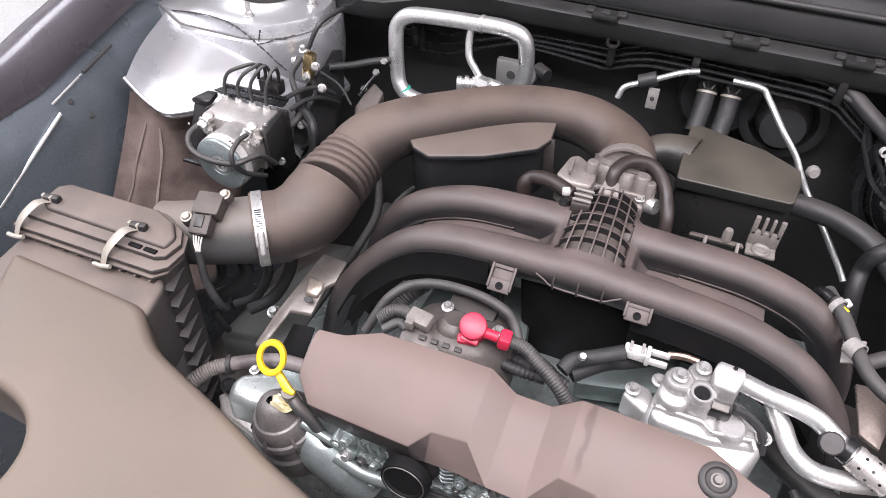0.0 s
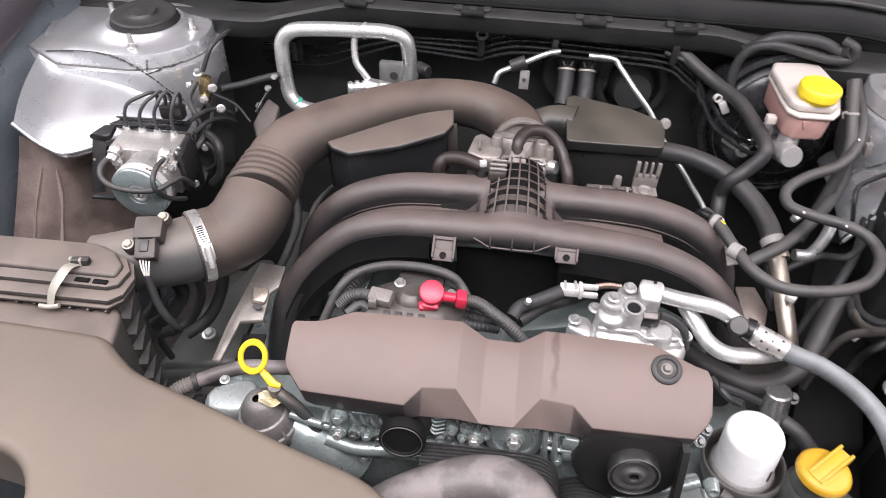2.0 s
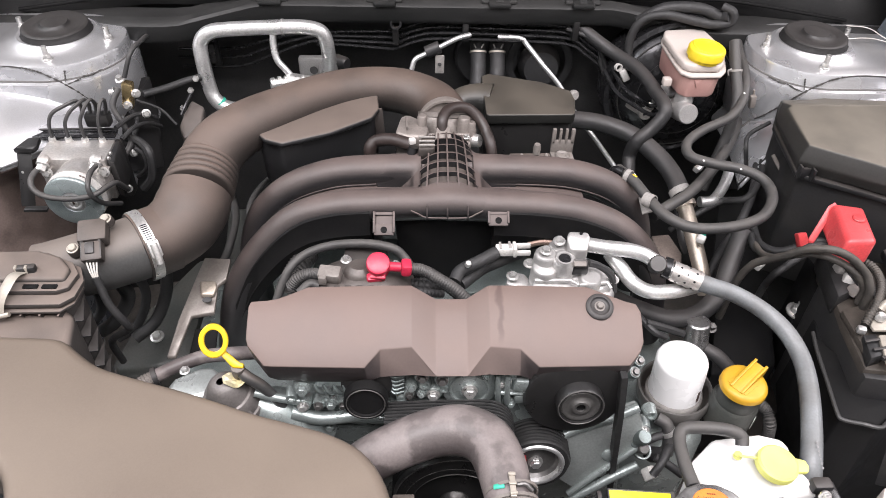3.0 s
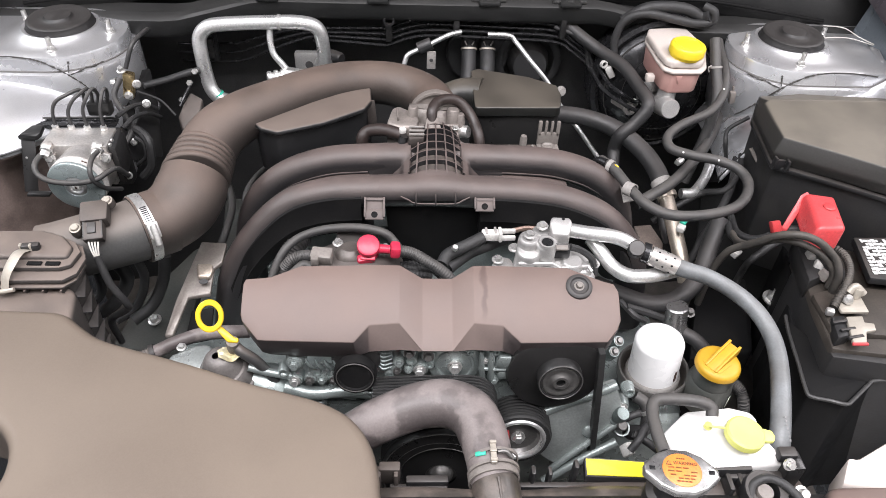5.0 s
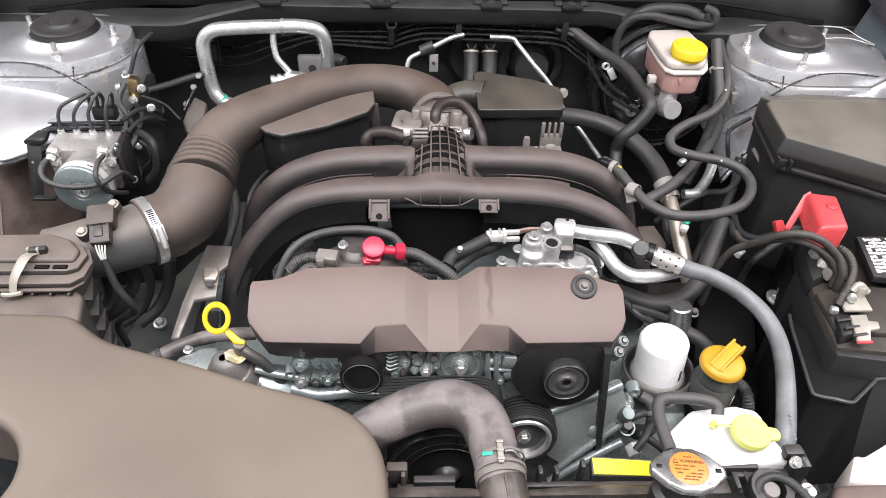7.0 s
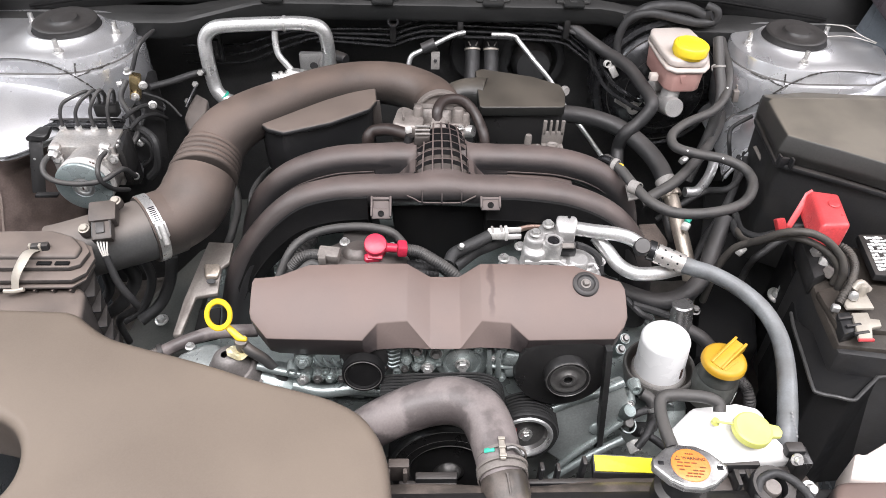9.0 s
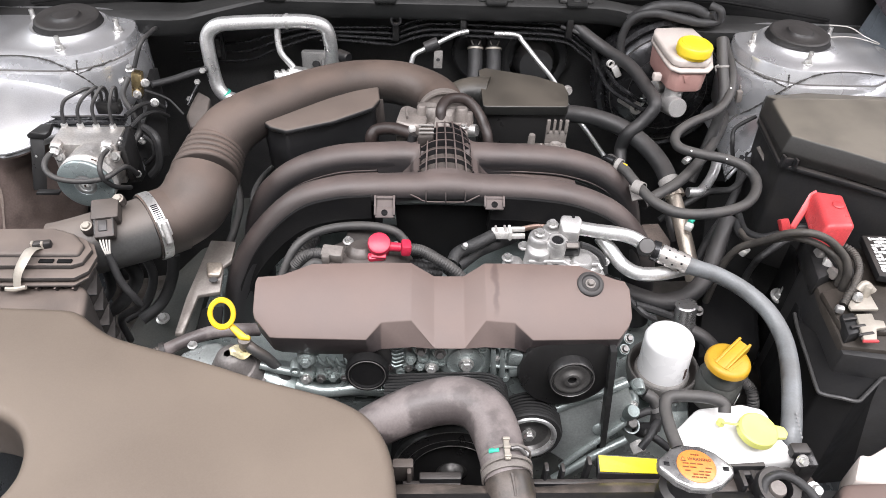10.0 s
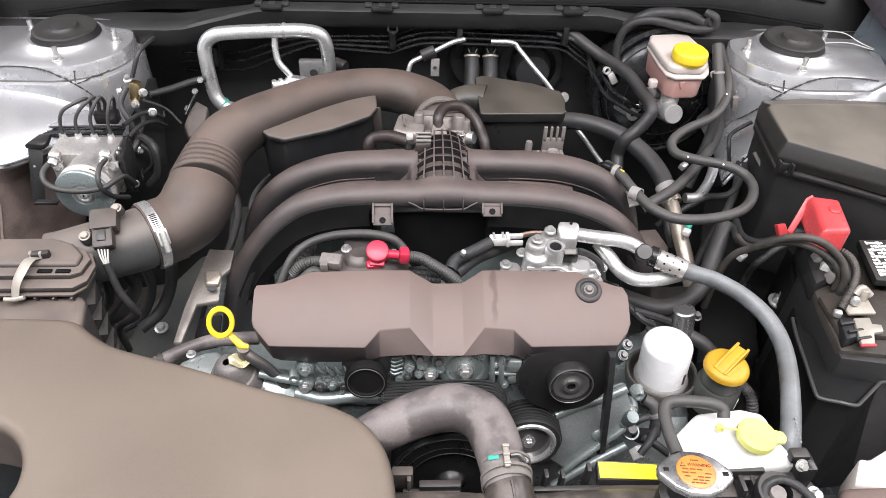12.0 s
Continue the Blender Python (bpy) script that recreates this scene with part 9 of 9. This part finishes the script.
for pts in ([(-0.0602, -0.1105, 0.93), (-0.0298, -0.1239, 0.935), (-0.0031, -0.1223, 0.93), (0.0141, -0.1213, 0.92)], [(-0.0795, -0.1241, 0.935), (-0.0397, -0.1337, 0.935), (-0.0064, -0.1268, 0.925)], [(-0.0535, -0.113, 0.925), (-0.013, -0.1143, 0.93), (0.0138, -0.1292, 0.92)]):
    hose("wiring_loom", pts, 0.0055, M_HARNESS, "black loom behind the engine cover", seg=10, ribs=(0.0045, 0.0003))

comp = thing("compressor", (0.13, -0.09, 0.88), "bright cast aluminium compressor housing with bolts", "compressor")
part("housing", slab([(0.0848, -0.1291, 0.94), (0.0984, -0.1044, 0.945), (0.124, -0.0917, 0.945), (0.1654, -0.0915, 0.945), (0.1849, -0.0996, 0.943), (0.1909, -0.1294, 0.937), (0.1761, -0.1591, 0.935), (0.0964, -0.1591, 0.935)], 0.1, 0.01, 0.02, 3), M_CAST, comp)
part("deck", slab([(0.0905, -0.1401, 0.95), (0.0994, -0.1177, 0.953), (0.1368, -0.1135, 0.953), (0.1489, -0.1241, 0.95), (0.1788, -0.1206, 0.947), (0.1832, -0.1369, 0.942), (0.1427, -0.146, 0.945), (0.0966, -0.1472, 0.946)], 0.02, 0.005, 0.0, 3), M_CAST, comp)
for p, r, h in (((0.1066, -0.1159, 0.974), 0.0125, 0.03), ((0.1063, -0.124, 0.962), 0.0145, 0.022), ((0.1264, -0.1216, 0.972), 0.0135, 0.026), ((0.1575, -0.1303, 0.952), 0.013, 0.012), ((0.1228, -0.101, 0.972), 0.011, 0.03)):
    part("boss", lathe([(0, 0.003), (r * 0.78, 0.003), (r * 0.94, 0.0012), (r, -0.002), (r * 1.08, -h)], pose(*p, 6, 0, 0), 30), M_CAST, comp)
part("port_hole", lathe([(0, 0.0005), (0.0068, 0.0005), (0.0075, 0.0022), (0.0095, 0.0022), (0.0105, -0.002)], pose(*(0.1262, -0.1247, 0.9755), 6, 0, 0), 26), M_CAST, comp)
part("port_recess", lathe([(0, 0.0012), (0.0066, 0.0012), (0.0068, 0.0)], pose(*(0.1262, -0.1247, 0.9755), 6, 0, 0), 26), M_DARKSTEEL, comp)
for p in ((0.0724, -0.1174, 0.942), (0.0924, -0.1051, 0.95), (0.1226, -0.1028, 0.982), (0.186, -0.123, 0.942), (0.1058, -0.1171, 0.98)):
    hex_bolt(comp, p, (0, -0.1, 1), r=0.0047, h=0.0055)
part("foot", slab([(0.0644, -0.1217, 0.936), (0.0712, -0.1037, 0.938), (0.0886, -0.1067, 0.938), (0.097, -0.1246, 0.936), (0.0894, -0.1343, 0.934)], 0.03, 0.004), M_CAST, comp)
for a_, b_ in (((0.0939, -0.1362, 0.9535), (0.1333, -0.136, 0.9535)), ((0.1333, -0.136, 0.9535), (0.1424, -0.1421, 0.952)), ((0.1424, -0.1421, 0.952), (0.1761, -0.1337, 0.948)), ((0.1761, -0.1337, 0.948), (0.18, -0.1402, 0.945))):
    part("cast_rib", tube([a_, b_], 0.0022, 8, 3), M_CAST, comp)
part("pipe_block", slab([(0.1335, -0.0947, 0.991), (0.155, -0.0966, 0.991), (0.1566, -0.1038, 0.99), (0.1515, -0.1195, 0.983), (0.1325, -0.1175, 0.983), (0.1305, -0.1028, 0.989)], 0.038, 0.003, 0.0, 3), M_CAST, comp, "aluminium pipe connecting block")
part("block_hole", lathe([(0, 0.0004), (0.0018, 0.0004), (0.002, -0.001)], pose(*(0.1466, -0.0995, 0.9912)), 10), M_DARKSTEEL, comp)
pg = part("plug", slab([(0.134, -0.1243, 0.976), (0.1523, -0.1242, 0.976), (0.1537, -0.1308, 0.968), (0.1341, -0.1309, 0.968)], 0.012, 0.002), M_BLACK, comp, "small black wiring plug")
part("plug_window", box((0.1427, -0.1301, 0.9725), (0.014, 0.006, 0.004), 0.0008, (25, 0, 0)), M_GREYPL, pg)
part("plug_wire", tube([(0.153, -0.1251, 0.97), (0.1675, -0.1217, 0.962), (0.1824, -0.124, 0.95), (0.1881, -0.1297, 0.93)], 0.0042, 8, 4), M_HARNESS, pg)
wc = thing("wiring_connector", (0.0695, -0.0809, 0.95), "pale grey wiring connector between two cables", "connector")
part("body", box((0.0671, -0.0833, 0.952), (0.024, 0.012, 0.011), 0.002, (0, 0, 2)), M_PALECONN, wc)
for p in ((0.0874, -0.0781, 0.954), (0.0867, -0.0874, 0.951)):
    part("prong", box(p, (0.018, 0.0045, 0.006), 0.001, (0, 0, 2)), M_PALECONN, wc)
part("collar", box((0.0771, -0.0846, 0.954), (0.004, 0.015, 0.013), 0.001, (0, 0, 2)), M_PALECONN, wc)
for p in ((0.0607, -0.0819, 0.957), (0.0717, -0.0808, 0.957)):
    part("latch_bar", box(p, (0.003, 0.012, 0.003), 0.0006, (0, 0, 2)), M_CONN, wc)
part("lug", box((0.0794, -0.0862, 0.95), (0.022, 0.005, 0.004), 0.001, (0, 0, 2)), M_PALECONN, wc)
hose("wiring_loom", [(0.007, -0.1178, 0.935), (0.0139, -0.1062, 0.94), (0.0343, -0.0987, 0.947), (0.0566, -0.0865, 0.951)], 0.0075, M_HARNESS, "black taped loom running up to the pale connector", seg=12)
hose("wiring_loom", [(0.0146, -0.1072, 0.92), (0.0396, -0.0858, 0.925), (0.0587, -0.0786, 0.93), (0.087, -0.0621, 0.93)], 0.0085, M_HARNESS, "black taped loom below the pale connector", seg=12)
single("loom_clip", lathe([(0, 0.005), (0.003, 0.005), (0.004, 0.003), (0.004, 0)], facing((0.0214, -0.1088, 0.952), (0.2, -0.4, 1)), 10), M_STEEL, "tiny bright clip on the loom", "clip")
hose("copper_wire", [(0.0947, -0.072, 0.95), (0.1084, -0.0712, 0.953), (0.1218, -0.0736, 0.955)], 0.0035, M_COPPER, "reddish taped wire beside the connector", seg=8)
single("engine_plate", slab([(0.0356, 0.0099, 0.89), (0.0984, 0.0166, 0.89), (0.143, -0.0016, 0.89), (0.1357, -0.0595, 0.885), (0.0168, -0.0867, 0.88)], 0.03, 0.008), M_BLOCKSHADE, "greenish cast engine top plate seen below the manifold", "engine plate")
single("engine_plate", slab([(-0.1643, 0.0086, 0.89), (-0.0573, 0.0155, 0.89), (-0.0409, -0.0601, 0.885), (-0.1713, -0.0659, 0.88)], 0.03, 0.008), M_BLOCKSHADE, "greenish cast engine top plate seen below the manifold", "engine plate")
for p in ((-0.084, -0.0372, 0.93), (0.1053, -0.0393, 0.93)):
    single("runner_stay", box(p, (0.012, 0.014, 0.05), 0.003), M_BLACK, "black plastic stay below the manifold runner", "stay", "runner stays")

# ---- right-hand engine side ----
eb = thing("heat_bracket", (0.3047, -0.1079, 0.84), "coppery steel bracket beside the engine", "bracket")
part("plate", slab([(0.2884, 0.0404, 0.87), (0.3137, 0.0432, 0.87), (0.3264, 0.0147, 0.86), (0.3177, -0.0198, 0.85), (0.2984, -0.008, 0.85)], 0.005, 0.0015), M_BRACKET, eb)
sleeve = part("sleeve", lathe([(0.0, 0.026), (0.012, 0.026), (0.0138, 0.024), (0.0138, -0.004), (0.0148, -0.006), (0.0148, -0.012), (0.0138, -0.014), (0.0138, -0.034)], facing((0.306, -0.128, 0.85), (-0.12, 0.1, 1)), 32), M_CAPSTEEL, eb, "bright steel pipe sleeve")
part("sleeve_band", ring_band((0.3077, -0.1295, 0.836), (-0.12, 0.1, 1), 0.014, 0.006, 0.0016), M_HUB, sleeve)
hex_bolt(eb, (0.331, -0.1085, 0.845), (0, -0.4, 1), r=0.0048, h=0.008, material=M_HUB)
hose("cable", [(0.2324, -0.1171, 0.875), (0.2466, -0.1368, 0.87), (0.263, -0.137, 0.86)], 0.004, M_HARNESS, "thin black cable behind the oil filter", seg=8)
hose("cable", [(0.2373, -0.1271, 0.875), (0.2644, -0.1271, 0.865), (0.2883, -0.1273, 0.855)], 0.005, M_HARNESS, "thin black cable behind the oil filter", seg=8)
hose("coolant_hose", [(0.3301, 0.078, 0.9), (0.3277, 0.0308, 0.88), (0.3352, 0.0173, 0.86)], 0.008, M_RUBBER, "dark pipe beside the coolant pipe", seg=12)
for pts, r in (([(0.3228, 0.0625, 0.86), (0.3489, 0.068, 0.88), (0.3886, 0.0786, 0.9), (0.4141, 0.0609, 0.92), (0.4458, 0.1007, 0.93), (0.4618, 0.1462, 0.94)], 0.005), ([(0.3673, 0.0027, 0.83), (0.3802, 0.0175, 0.86), (0.3957, 0.0252, 0.9), (0.4262, 0.0721, 0.92), (0.458, 0.1462, 0.93)], 0.0055)):
    hose("wiring_loom", pts, r, M_HARNESS, "black loom among the pipes beside the engine", seg=10)
for p, m_ in (((0.3956, -0.0532, 0.9), M_PALECONN), ((0.3615, 0.1172, 0.93), M_STEEL), ((0.2402, 0.0458, 0.965), M_PALECONN)):
    single("small_plug", box(p, (0.014, 0.009, 0.009), 0.002, (15, 0, 40)), m_, "small pale plug among the hoses", "connector", "small plugs")
stay = thing("stay_bracket", (0.1165, 0.0789, 0.965), "dusty rectangular wire bracket behind the manifold runner", "bracket")
part("foot_plate", slab([(0.086, 0.0815, 0.977), (0.1385, 0.083, 0.977), (0.1405, 0.0775, 0.976), (0.084, 0.0765, 0.976)], 0.004, 0.0012), M_DUSTBLK, stay)
part("loop", tube([(0.1015, 0.0775, 0.978), (0.1012, 0.0625, 0.972), (0.1015, 0.06, 0.971), (0.1335, 0.0605, 0.971), (0.134, 0.063, 0.972), (0.1338, 0.0785, 0.978)], 0.0019, 8, 4), M_GREYPL, stay, "bent bracket loop")
single("manifold_stud", lathe([(0, 0.014), (0.004, 0.014), (0.005, 0.01), (0.005, 0)], pose(*(0.1212, 0.0816, 0.977)), 10), M_GREYPL, "small dusty stud behind the runner", "stud")
